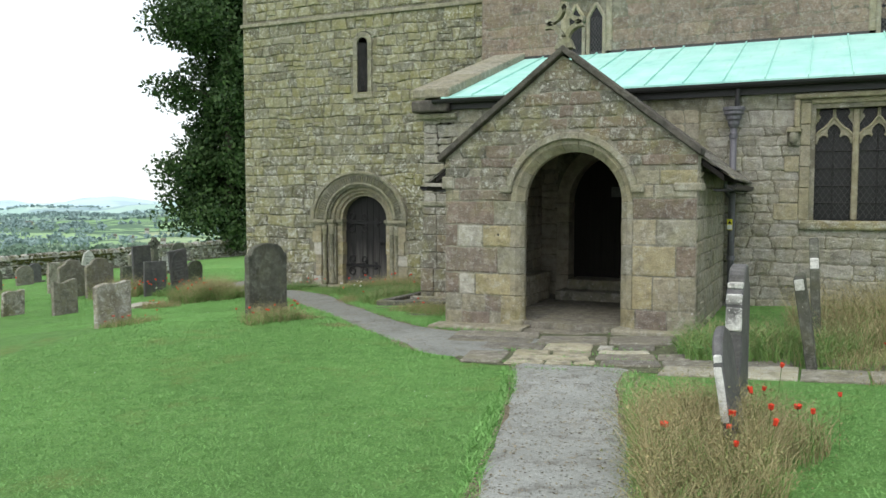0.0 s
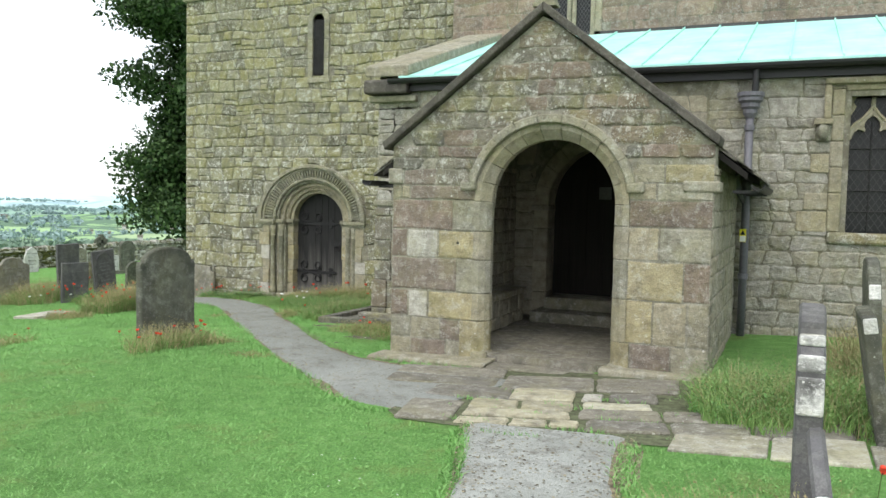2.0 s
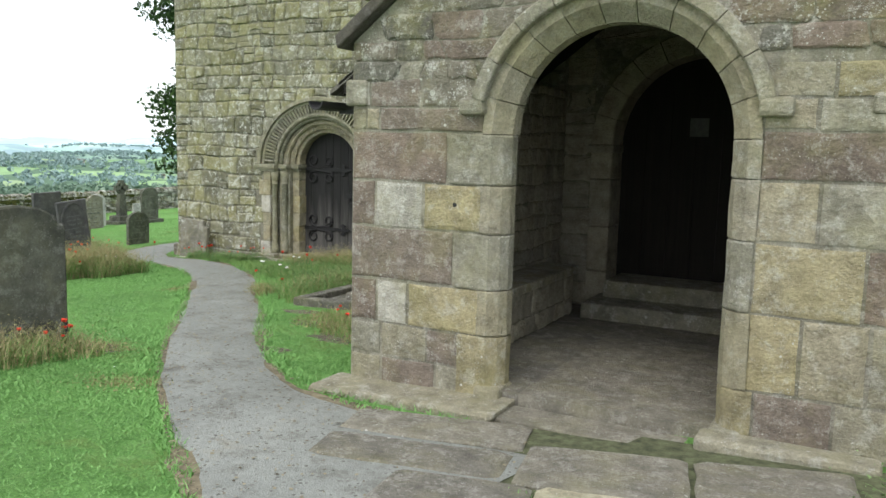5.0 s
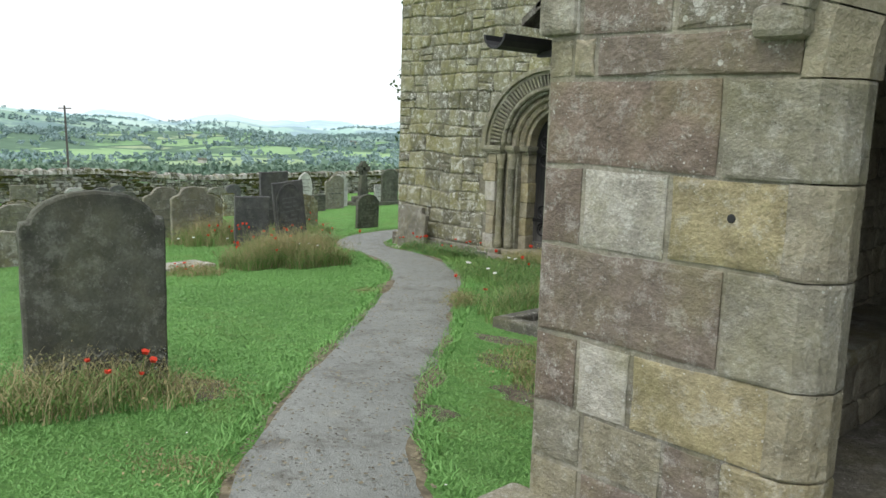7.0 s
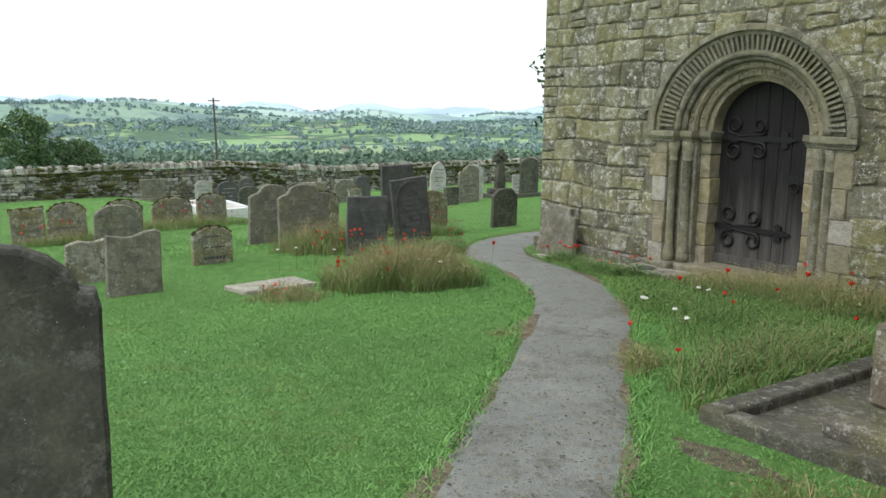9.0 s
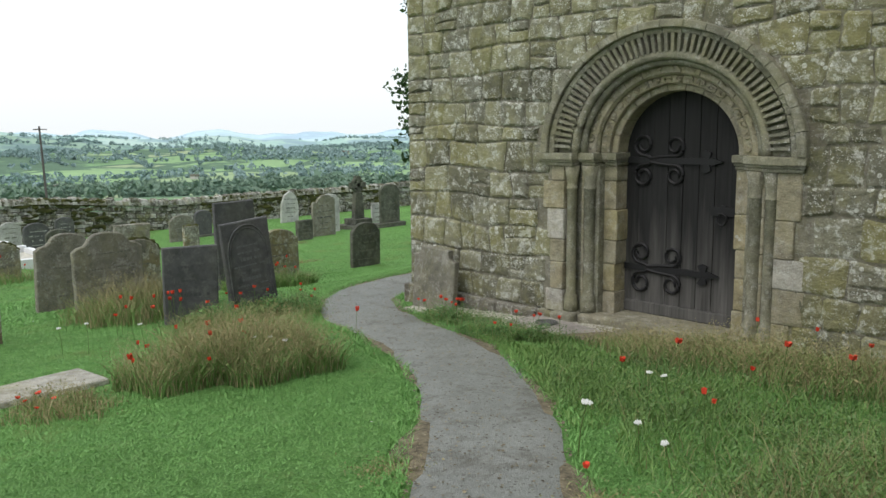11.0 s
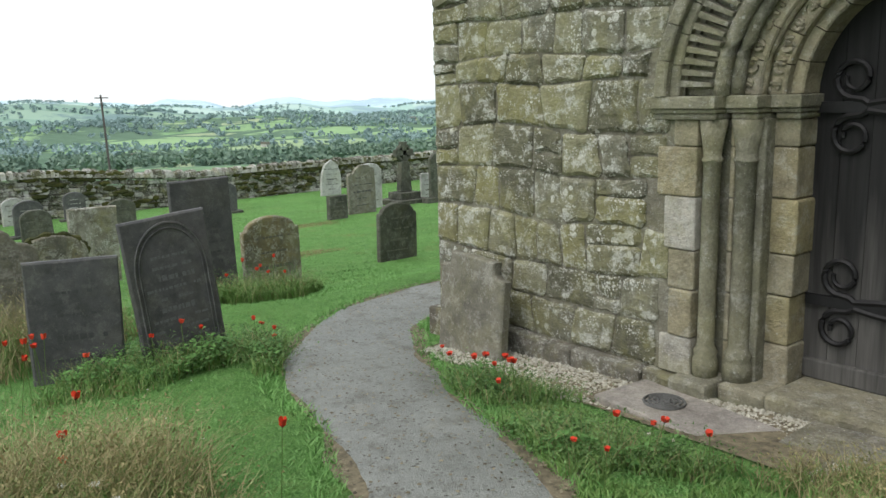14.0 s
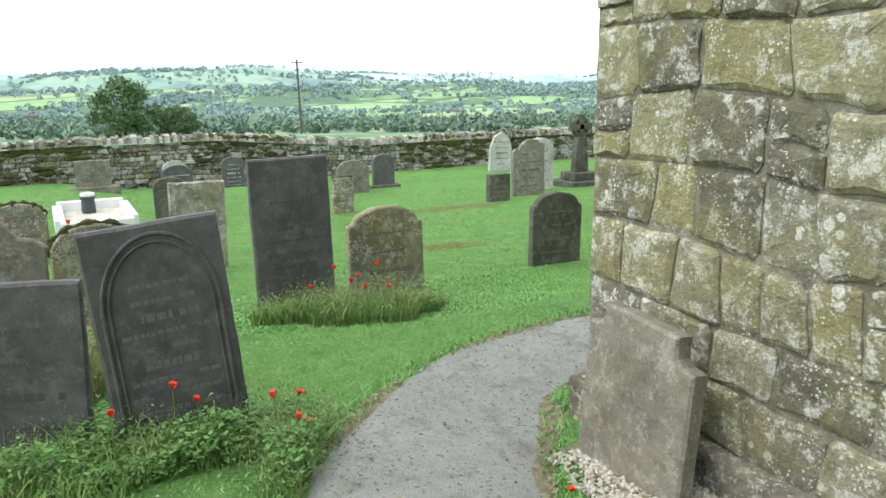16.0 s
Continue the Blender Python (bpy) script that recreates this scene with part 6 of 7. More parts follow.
# slabs beside the porch path, seen along their edges
for x, y, w, h, t, lean, lab in ((-0.56, 6.78, 0.74, 1.20, 0.12, 0.0, "upright black headstone with white crusted stepped edge"), (-0.42, 5.45, 0.66, 0.90, 0.06, 9.0, "leaning dark headstone with white painted-looking edge")):
    z = float(lawn_z(x, y))
    g = tagged(new("headstone"), lab, "headstone", "churchyard headstones")
    g.matrix_basis = pose(x, y, z, 0, -lean, 0)
    part("slab", slab_mesh(profile("ogee" if h > 1 else "round", w, h), t, 40 + h), M_slate, g)
    crust = MB()
    if h > 1:
        for z0, z1, y0 in ((0.92, h - 0.20, -w / 2 - 0.004), (0.72, 0.90, -w / 2 - 0.014)):
            crust.box(-t * 0.49, t * 0.49, y0, y0 + 0.05, z0, z1)
        crust.box(-t * 0.47, t * 0.47, -w * 0.43, w * 0.1, h - 0.165, h - 0.12)
    else:
        crust.box(-t * 0.5, t * 0.35, -w / 2 - 0.005, -w / 2 + 0.03, 0.35, h - 0.20)
        crust.prism([(-t * 0.48, h - 0.24), (t * 0.45, h - 0.24), (t * 0.4, h - 0.13), (-t * 0.4, h - 0.13)], -w / 2 + 0.005, -w * 0.12)
    part("lichen_crust", crust, M_edge if h > 1 else M_crust, g, "white lichen crust", bevel=0.012)
for x, y, w, h, t, lean, lab in ((-0.02, 8.95, 0.70, 0.92, 0.10, 9.0, "leaning grey headstone blotched with white lichen"), (0.02, 10.25, 0.70, 1.24, 0.10, 3.0, "tall dark headstone with a white crusted top")):
    g = headstone(x, y, w, h, t, "shoulder" if h > 1 else "flat", M_greystone, lab, back=lean)
    part("lichen_crust", MB().box(-t * 0.45, t * 0.45, -w / 2 - 0.006, -w / 2 + 0.04, h - (0.34 if h > 1 else 0.12), h - (0.21 if h > 1 else 0.005)), M_crust, g, "white lichen crust", bevel=0.012)

# carved pointed arch on the leaning slate
for r, off in ((0.010, 0.0), (0.006, 0.03)):
    a = 0.27 - off
    pts = [(0.034, -a, 0.15), (0.034, -a, 0.72)]
    pts += [(0.034, -a + 0.27 * 1.0 * (1 - math.cos(t)) * (a / 0.27), 0.72 + 0.36 * math.sin(t) * (a / 0.27)) for t in np.linspace(0.1, math.pi / 2, 9)]
    pts += [(p[0], -p[1], p[2]) for p in pts[-2::-1]]
    part("carved_arch", MB().tube(pts, r, 6), M_slate, jos, "carved pointed arch moulding")

# the headstone propped against the tower
g = tagged(new("headstone"), "worn brown sandstone headstone propped against the tower wall", "headstone", "churchyard headstones")
g.matrix_basis = pose(-13.88, 18.03, -0.88, -5, 0, 0) @ pose(0, 0, 0, 0, 0, -90)
part("slab", slab_mesh([(-0.36, -0.2), (0.36, -0.2), (0.36, 0.69), (0.33, 0.70), (0.29, 0.705), (0.255, 0.735), (0.245, 0.79), (0.25, 0.83), (-0.25, 0.86), (-0.245, 0.80), (-0.27, 0.765), (-0.31, 0.745), (-0.36, 0.745)], 0.09, 77), M_brownstone, g)
mb = MB()
for i in range(6):
    mb.box(0.044, 0.047, -0.26 + 0.02 * (i % 3), 0.24 - 0.03 * (i % 2), 0.28 + i * 0.075, 0.285 + i * 0.075)
tagged(part("inscription", mb, M_brownstone, g, "rows of worn carved lettering"), kind="stuff")

# wheel cross
c = thing("wheel_cross", "grey stone wheel-headed cross on a stepped plinth", "cross", -26.6, 27.0, float(lawn_z(-26.6, 27.0)))
mb = MB()
mb.box(-0.35, 0.35, -0.42, 0.42, -0.1, 0.10).box(-0.22, 0.22, -0.26, 0.26, 0.10, 0.24)
part("plinth", mb, M_greystone, c, bevel=0.015)
mb = MB()
mb.add([(s * 0.07, y, z) for s in (-1, 1) for y, z in ((-0.15, 0.24), (0.15, 0.24), (0.10, 0.86), (-0.10, 0.86))], [(0, 1, 2, 3), (7, 6, 5, 4), (0, 4, 5, 1), (1, 5, 6, 2), (2, 6, 7, 3), (3, 7, 4, 0)])
part("shaft", mb, M_greystone, c, bevel=0.012)
mb = MB()
ring = [(0.0, 0.155 * math.cos(a), 1.04 + 0.155 * math.sin(a)) for a in np.linspace(0, 2 * math.pi, 20)]
mb.tube(ring, 0.045, 6)
for a in (0, 90, 180, 270):
    ca, sa = math.cos(radians(a)), math.sin(radians(a))
    q = [(0.0, -0.04), (0.22, -0.07), (0.22, 0.07), (0.0, 0.04)]
    v = [(s * 0.055, u * ca - w * sa, 1.04 + u * sa + w * ca) for s in (-1, 1) for u, w in q]
    mb.add(v, [(0, 1, 2, 3), (7, 6, 5, 4), (0, 4, 5, 1), (1, 5, 6, 2), (2, 6, 7, 3), (3, 7, 4, 0)])
part("wheel_head", mb, M_greystone, c)
c.scale = (1.3, 1.3, 1.3)

# white marble kerb set with an urn
zb = float(lawn_z(-24.6, 16.4))
k = thing("marble_kerb", "white marble grave kerb filled with pale chippings", "grave", -24.6, 16.4, zb)
part("kerb_stone", MB().box(0.75, 0.90, -0.5, 0.5, -0.1, 0.24), M_marble, k, bevel=0.01)
part("kerb_stone", MB().box(-0.9, -0.75, -0.5, 0.5, -0.1, 0.30), M_marble, k, bevel=0.01)
for s in (-1, 1):
    part("kerb_stone", MB().box(-0.75, 0.75, s * 0.5 - 0.07, s * 0.5 + 0.07, -0.1, 0.26), M_marble, k, bevel=0.01)
part("chippings", MB().box(-0.75, 0.75, -0.43, 0.43, -0.1, 0.16), M_gravel, k)
u = thing("flower_urn", "dark stone flower urn inside the marble kerb", "urn", -25.0, 16.35, zb + 0.16)
part("bowl", MB().lathe([(0.10, 0.0), (0.11, 0.05), (0.10, 0.2), (0.12, 0.27), (0.09, 0.27)], 0, 0, 12), M_urn, u)
part("lid", MB().lathe([(0.11, 0.27), (0.11, 0.31), (0.04, 0.33)], 0, 0, 12), M_marble, u)

# flat slab in the lawn
s = tagged(part("ledger_slab", MB().add([(x, y, float(lawn_z(x, y)) + dz) for dz in (-0.1, 0.05) for x, y in ((-13.3, 12.88), (-13.33, 13.76), (-13.95, 13.74), (-13.85, 12.82))], [(3, 2, 1, 0), (4, 5, 6, 7), (0, 1, 5, 4), (1, 2, 6, 5), (2, 3, 7, 6), (3, 0, 4, 7)]), M_pale, bevel=0.015), "pale flat ledger slab lying in the lawn", "grave slab")

# kerbed plot in the corner between aisle and tower
kp = thing("kerbed_plot", "old stone kerb round a bare plot beside the aisle", "grave")
for x0, x1, y0, y1 in ((-7.66, -7.48, 13.45, 16.6), (-7.48, -5.6, 13.42, 13.58), (-7.48, -6.95, 16.45, 16.6)):
    zc = float(lawn_z((x0 + x1) / 2, (y0 + y1) / 2))
    part("kerb_stone", MB().add([(x, y, float(lawn_z(x, y)) + dz) for dz in (-0.2, 0.10) for x, y in ((x0, y0), (x1, y0), (x1, y1), (x0, y1))], [(3, 2, 1, 0), (4, 5, 6, 7), (0, 1, 5, 4), (1, 2, 6, 5), (2, 3, 7, 6), (3, 0, 4, 7)]), M_bed, kp, bevel=0.02)
part("bed", MB().add([(x, y, float(lawn_z(x, y)) + 0.03) for x, y in ((-7.5, 13.5), (-5.6, 13.5), (-5.6, 13.9), (-6.9, 13.95), (-6.9, 16.5), (-7.5, 16.5))], [(0, 1, 2, 3, 4, 5)]), M_bed, kp, "bare weathered stone bed")
part("raised_slab", MB().box(-7.02, -6.25, 13.62, 13.80, -0.35, -0.12), M_gable, kp, bevel=0.02)

# drain surround by the tower door
d = thing("drain_surround", "pinkish concrete slab with a round iron drain grate", "drain", -11.82, 17.90, -0.735, -7)
part("slab", MB().box(-0.58, 0.58, -0.22, 0.24, -0.15, 0.075), M_concrete, d, bevel=0.015)
mb = MB()
for r in (0.125, 0.095, 0.065, 0.035):
    mb.tube([(-0.22 + r * math.cos(a), 0.02 + r * math.sin(a) * 0.95, 0.080) for a in np.linspace(0, 2 * math.pi, 22)], 0.009, 5, False)
for a in range(0, 180, 45):
    ca, sa = math.cos(radians(a)), math.sin(radians(a))
    mb.tube([(-0.22 - 0.125 * ca, 0.02 - 0.125 * sa, 0.080), (-0.22 + 0.125 * ca, 0.02 + 0.125 * sa, 0.080)], 0.007, 5)
part("grate", mb, M_grate, d, "round worn iron grate")

# telegraph pole beyond the wall
p = thing("telegraph_pole", "thin grey wooden pole standing in the far field", "pole", -105, 44, hill_z(-105, 44))
part("shaft", MB().tube([(0, 0, -1), (0.1, -0.25, 8.6)], [0.16, 0.11], 8), M_pole, p)
part("crossarm", MB().box(-0.06, 0.26, -0.9, 0.5, 8.2, 8.32), M_pole, p)

# ---- dry-stone boundary wall ----
def boundary_wall():
    rng = random.Random(31)
    x0 = -34.0
    w = tagged(new("boundary_wall"), "mossy grey dry-stone wall round the churchyard", "wall", kind="structure")
    fall = lambda y: -0.36 * min(1.0, max(0.0, (y - 20) / 4.5))
    top = lambda y: -0.76 + 0.05 * noise.noise((y * 0.2, 0, 0)) + fall(y)
    mb = MB()
    mb.box(x0 - 0.45, x0 - 0.06, -6, 21, -2.6, -0.95)
    mb.box(x0 - 0.45, x0 - 0.06, 21, 62, -2.6, -1.31)
    part("wall_core", mb, M_coping, w)
    rest = MB()
    for poly in rubble(-6, 62, -2.1, -0.86, (0.09, 0.17), (0.12, 0.36), rng, wave=0.03, split=0.15):
        v, f = stone_piece(poly, rng.uniform(-0.02, 0.06), rng, 0.02)
        rest.add([(x0 - 0.04 + n, u, z + fall(u)) for u, n, z in v], f)
    tagged(part("wall_stones", rest, M_dry, w, fix=False), kind="stuff")
    cope = MB()
    y = -6.0
    while y < 62:
        t = rng.uniform(0.06, 0.15)
        h = rng.uniform(0.12, 0.26)
        z = top(y) - 0.10
        cope.prism([(x0 - 0.48, z), (x0 + 0.06, z), (x0 + 0.03, z + h * 0.8), (x0 - 0.1, z + h), (x0 - 0.34, z + h * 0.95), (x0 - 0.46, z + h * 0.6)], y + 0.005, y + t)
        y += t
    tagged(part("coping_stones", cope, M_dry, w), kind="stuff")
    moss = MB()
    ico = bmesh.new()
    bmesh.ops.create_icosphere(ico, subdivisions=1, radius=1)
    iv, jf = [v.co.copy() for v in ico.verts], [tuple(q.index for q in f.verts) for f in ico.faces]
    ico.free()
    for i in range(1300):
        y, z = rng.uniform(-2, 34), rng.choice((rng.uniform(-0.95, -0.72), rng.uniform(-1.8, -0.8)))
        if noise.noise((y * 0.35, z * 0.8, 2.0)) < -0.05:
            continue
        sx, sy, sz = rng.uniform(0.03, 0.07), rng.uniform(0.06, 0.25), rng.uniform(0.03, 0.10)
        moss.add([(x0 - 0.0 + v.x * sx, y + v.y * sy, z + fall(y) + v.z * sz) for v in iv], jf)
    tagged(part("moss", moss, M_moss, w), kind="stuff")


boundary_wall()

# ---- grass, weeds and flowers ----
G = np.random.default_rng(12)


def inside_path(x, y):
    """True where the tarmac or the flagstones lie."""
    hit = (x > -3.75) & (x < -1.4) & (y > 8.05) & (y < 10.7)
    for L, R in ((PATH_A_L, PATH_A_R), (PATH_B_L, PATH_B_R)):
        poly = np.array(L + R[::-1])
        c = np.zeros(x.shape, bool)
        j = len(poly) - 1
        for i in range(len(poly)):
            (xi, yi), (xj, yj) = poly[i], poly[j]
            with np.errstate(divide="ignore", invalid="ignore"):
                c ^= ((yi > y) != (yj > y)) & (x < (xj - xi) * (y - yi) / (yj - yi + 1e-12) + xi)
            j = i
        hit |= c
    return hit


def built_over(x, y):
    return ((x > -1.45) & (x < 3.2) & (y > 8.16) & (y < 8.6)) | ((x > PX0 - 0.05) & (x < PX1 + 0.05) & (y > PY - 0.1) & (y < AY)) | ((x > AX0 - 0.1) & (y > AY - 0.1)) | ((x > TX0 - 0.1) & (y > TY - 0.15)) | ((x > -7.6) & (x < -6.9) & (y > 13.45) & (y < 16.6)) | ((x > -12.25) & (x < -11.0) & (y > 17.45) & (y < 18.1))


def blades(name, x, y, h, width, material, label, bend=0.5, segs=1, lift=0.0, droop=0.0):
    """Grass blades as one mesh: tapered strips, each bent its own way."""
    n = len(x)
    z = lawn_z(x, y) + lift
    a = G.uniform(0, 2 * math.pi, n)
    f = G.uniform(0, 2 * math.pi, n)
    dx, dy = np.cos(a) * width / 2, np.sin(a) * width / 2
    V, T = [], []
    lean = h * bend * G.uniform(0.2, 1.0, n)
    for s in range(segs):
        u = s / segs
        k = 1 - 0.8 * u
        cx, cy = x + np.cos(f) * lean * u ** 1.8, y + np.sin(f) * lean * u ** 1.8
        cz = z + h * (u - droop * u ** 3)
        V.append(np.stack([cx - dx * k, cy - dy * k, cz], 1))
        V.append(np.stack([cx + dx * k, cy + dy * k, cz], 1))
    V.append(np.stack([x + np.cos(f) * lean, y + np.sin(f) * lean, z + h * (1 - droop)], 1))
    m = 2 * segs + 1
    verts = np.stack(V, 1).reshape(-1, 3)
    base = (np.arange(n) * m)[:, None]
    for s in range(segs - 1):
        T += [base + np.array([2 * s, 2 * s + 1, 2 * s + 3]), base + np.array([2 * s, 2 * s + 3, 2 * s + 2])]
    T.append(base + np.array([2 * segs - 2, 2 * segs - 1, 2 * segs]))
    tris = np.stack(T, 1).reshape(-1, 3)
    return tagged(soup(name, verts, tris, material), label, "grass", kind="stuff")


def lawn():
    def scatter(n, x0, x1, y0, y1):
        x, y = G.uniform(x0, x1, n), G.uniform(y0, y1, n)
        ok = ~inside_path(x, y) & ~built_over(x, y)
        return x[ok], y[ok]
    parts = [scatter(230000, -9, 1.5, 2.0, 11.5), scatter(200000, -13, -5, 9, 17), scatter(170000, -19, -11, 11, 21), scatter(150000, -33.5, -17, 8, 30)]
    x, y = np.concatenate([p[0] for p in parts]), np.concatenate([p[1] for p in parts])
    near = x > -17
    blades("lawn_grass", x[near], y[near], G.uniform(0.009, 0.02, near.sum()), 0.006, M_blade, "short green mown grass with clover", 2.6)
    far = ~near
    blades("lawn_grass", x[far], y[far], G.uniform(0.012, 0.024, far.sum()), 0.013, M_blade, "short green mown grass round the headstones", 2.6)
    # ragged tufts along the path's edges
    ex, ey = [], []
    for line, s in ((PATH_A_L, -1), (PATH_A_R, 1), (PATH_B_L, -1), (PATH_B_R, 1)):
        P = np.array(line)
        t = G.uniform(0, len(P) - 1.01, 5200)
        i = t.astype(int)
        p = P[i] + (P[i + 1] - P[i]) * (t - i)[:, None]
        d = P[i + 1] - P[i]
        nrm = np.stack([d[:, 1], -d[:, 0]], 1) / np.linalg.norm(d, axis=1)[:, None] * s
        p = p + nrm * (G.uniform(-0.03, 0.12, len(p)) + 0.05 * np.sin(p[:, 0] * 5.1 + p[:, 1] * 3.3))[:, None]
        ex.append(p[:, 0])
        ey.append(p[:, 1])
    ex, ey = np.concatenate(ex), np.concatenate(ey)
    ok = ~built_over(ex, ey) & ~((ex > -3.75) & (ex < -1.4) & (ey > 8.1))
    blades("edge_grass", ex[ok], ey[ok], G.uniform(0.02, 0.06, ok.sum()), 0.010, M_blade, "longer ragged grass along the path edges", 1.8, 2)
    # grass in the joints of the flags
    jx, jy = [], []
    for yy in (8.05, 8.34, 8.72, 9.02, 9.42):
        jx.append(G.uniform(-3.4, -1.4, 260))
        jy.append(yy + G.normal(0, 0.015, 260))
    jx.append(G.choice([-2.55, -1.95, -2.95], 260) + G.normal(0, 0.02, 260))
    jy.append(G.uniform(8.1, 9.4, 260))
    jx, jy = np.concatenate(jx), np.concatenate(jy)
    keep = np.sin(jx * 7 + jy * 11) > -0.1
    blades("joint_grass", jx[keep], jy[keep], G.uniform(0.02, 0.06, keep.sum()), 0.012, M_blade, "tufts of grass in the flagstone joints", 0.9)


lawn()


def litter():
    """Dead leaves, twigs and grit on the tarmac, thickest along its edges."""
    X, Y = [], []
    for L, R in ((PATH_A_L, PATH_A_R), (PATH_B_L, PATH_B_R)):
        A, B = np.array(L), np.array(R)
        n = 8500
        t = G.uniform(0, len(A) - 1.01, n)
        i = t.astype(int)
        u = G.beta(0.45, 0.45, n)[:, None]
        a, b = A[i] + (A[i + 1] - A[i]) * (t - i)[:, None], B[i] + (B[i + 1] - B[i]) * (t - i)[:, None]
        p = a * (1 - u) + b * u
        X.append(p[:, 0])
        Y.append(p[:, 1])
    x, y = np.concatenate(X), np.concatenate(Y)
    n = len(x)
    s = G.uniform(0.003, 0.015, n)
    a = G.uniform(0, 6.28, n)
    z = lawn_z(x, y) + 0.026
    e = G.uniform(0.3, 1.0, n)
    V = [np.stack([x + s * np.cos(a + k) * (1 if k in (0, math.pi) else e), y + s * np.sin(a + k) * (1 if k in (0, math.pi) else e), z + G.uniform(-0.002, 0.004, n)], 1) for k in (0, math.pi / 2, math.pi, 1.5 * math.pi)]
    verts = np.stack(V, 1).reshape(-1, 3)
    i = (np.arange(n) * 4)[:, None]
    tagged(soup("leaf_litter", verts, np.concatenate([i + np.array([0, 1, 2]), i + np.array([0, 2, 3])]), M_litter), "dead leaves and grit scattered on the path", "litter", kind="stuff")


litter()


def bare_patch(cx, cy, rx, ry, seed):
    """Trodden bare earth with an uneven outline."""
    mb = MB()
    mb.v.append((cx, cy, float(lawn_z(cx, cy)) + 0.007))
    for i in range(28):
        a = 2 * math.pi * i / 28
        r = 1 + 0.45 * noise.noise((math.cos(a) * 1.6 + seed, math.sin(a) * 1.6, seed)) + 0.2 * noise.noise((math.cos(a) * 5, math.sin(a) * 5, seed))
        for q, lift in ((0.55, 0.007), (1.0, -0.004)):
            x, y = cx + rx * r * q * math.cos(a), cy + ry * r * q * math.sin(a)
            mb.v.append((x, y, float(lawn_z(x, y)) + lift))
    for i in range(28):
        j = (i + 1) % 28
        mb.f += [(0, 1 + 2 * i, 1 + 2 * j), (1 + 2 * i, 2 + 2 * i, 2 + 2 * j, 1 + 2 * j)]
    tagged(part("bare_earth", mb, M_earth, smooth=True), "patch of bare trodden earth in the grass", "earth", kind="structure")


for cx, cy, rx, ry in ((-7.15, 10.25, 0.30, 0.24), (-6.5, 12.55, 0.5, 0.26), (-6.0, 12.0, 0.32, 0.3), (-7.2, 13.1, 0.4, 0.14), (-6.1, 11.2, 0.22, 0.16), (-0.2, 9.1, 0.7, 0.3), (0.6, 9.0, 0.8, 0.32)):
    bare_patch(cx, cy, rx, ry, cx * 3.1)


def daisies():
    x, y = G.uniform(-17, 0.5, 420), G.uniform(3, 18, 420)
    ok = ~inside_path(x, y) & ~built_over(x, y) & (np.sin(x * 1.7) + np.sin(y * 1.3) > 0.2)
    x, y = x[ok], y[ok]
    n, a = len(x), G.uniform(0, 6.28, ok.sum())
    z = lawn_z(x, y) + G.uniform(0.02, 0.04, n)
    V = np.stack([np.stack([x + 0.008 * np.cos(a + k), y + 0.008 * np.sin(a + k), z], 1) for k in (0, 2.09, 4.19)], 1).reshape(-1, 3)
    tagged(soup("daisies", V, np.arange(3 * n).reshape(-1, 3), M_daisy), "tiny white daisies and clover heads in the lawn", "flowers", kind="stuff")


daisies()


def clump(cx, cy, rx, ry, n, hmin, hmax, mix, label, rot=0.0, green=None):
    """Long seeding grass in an uneven oval; mix is the share of straw among green blades."""
    r, a = np.sqrt(G.uniform(0, 1, n)), G.uniform(0, 2 * math.pi, n)
    r = r * (1 + 0.22 * np.sin(3 * a + cx) + 0.15 * np.sin(7 * a + cy))
    ux, uy = rx * r * np.cos(a), ry * r * np.sin(a)
    c, s = math.cos(radians(rot)), math.sin(radians(rot))
    x, y = cx + ux * c - uy * s, cy + ux * s + uy * c
    ok = ~inside_path(x, y) & ~built_over(x, y)
    x, y, r = x[ok], y[ok], r[ok]
    h = G.uniform(hmin, hmax, len(x)) * (1 - 0.35 * np.clip(r, 0, 1) ** 2)
    straw = G.uniform(0, 1, len(x)) < mix
    blades("long_grass", x[~straw], y[~straw], h[~straw] * 0.75, 0.009, M_tallgreen, label, 1.1, 3, droop=0.25)
    if straw.any():
        blades("seeding_grass", x[straw], y[straw], h[straw], 0.006, M_straw, label, 0.9, 3, droop=0.15)
        # seed heads: small slips near the tops
        k = int(n * 2.6)
        i = G.integers(0, len(x), k)
        sx, sy = x[i] + G.normal(0, 0.10, k), y[i] + G.normal(0, 0.10, k)
        sz = lawn_z(sx, sy) + h[i] * G.uniform(0.25, 0.95, k)
        q = G.uniform(0.0035, 0.009, k)
        b = G.normal(0, 0.8, (k, 3, 3)) * q[:, None, None]
        verts = (np.stack([sx, sy, sz], 1)[:, None, :] + b).reshape(-1, 3)
        tagged(soup("seed_heads", verts, np.arange(3 * k).reshape(-1, 3), M_weed if mix > 0.3 else M_leaflet), "small seed heads and leaflets of the weeds", "grass", kind="stuff")


clump(-0.72, 5.3, 0.72, 1.15, 7600, 0.25, 0.66, 0.72, "tall brown seeding grass round the leaning headstones")
clump(-1.05, 4.4, 0.45, 0.5, 1800, 0.2, 0.5, 0.75, "brown seeding grass at the path edge")
clump(-0.45, 9.55, 1.0, 0.65, 3800, 0.25, 0.6, 0.16, "long green grass beside the porch wall")
clump(-1.0, 9.55, 0.55, 0.75, 3200, 0.2, 0.5, 0.12, "long green grass beside the porch wall")
clump(0.9, 10.9, 1.3, 1.4, 5200, 0.4, 0.95, 0.75, "tall dry grass under the aisle window")
clump(0.9, 9.0, 0.9, 0.8, 2000, 0.1, 0.3, 0.6, "flattened dry grass near the headstones")
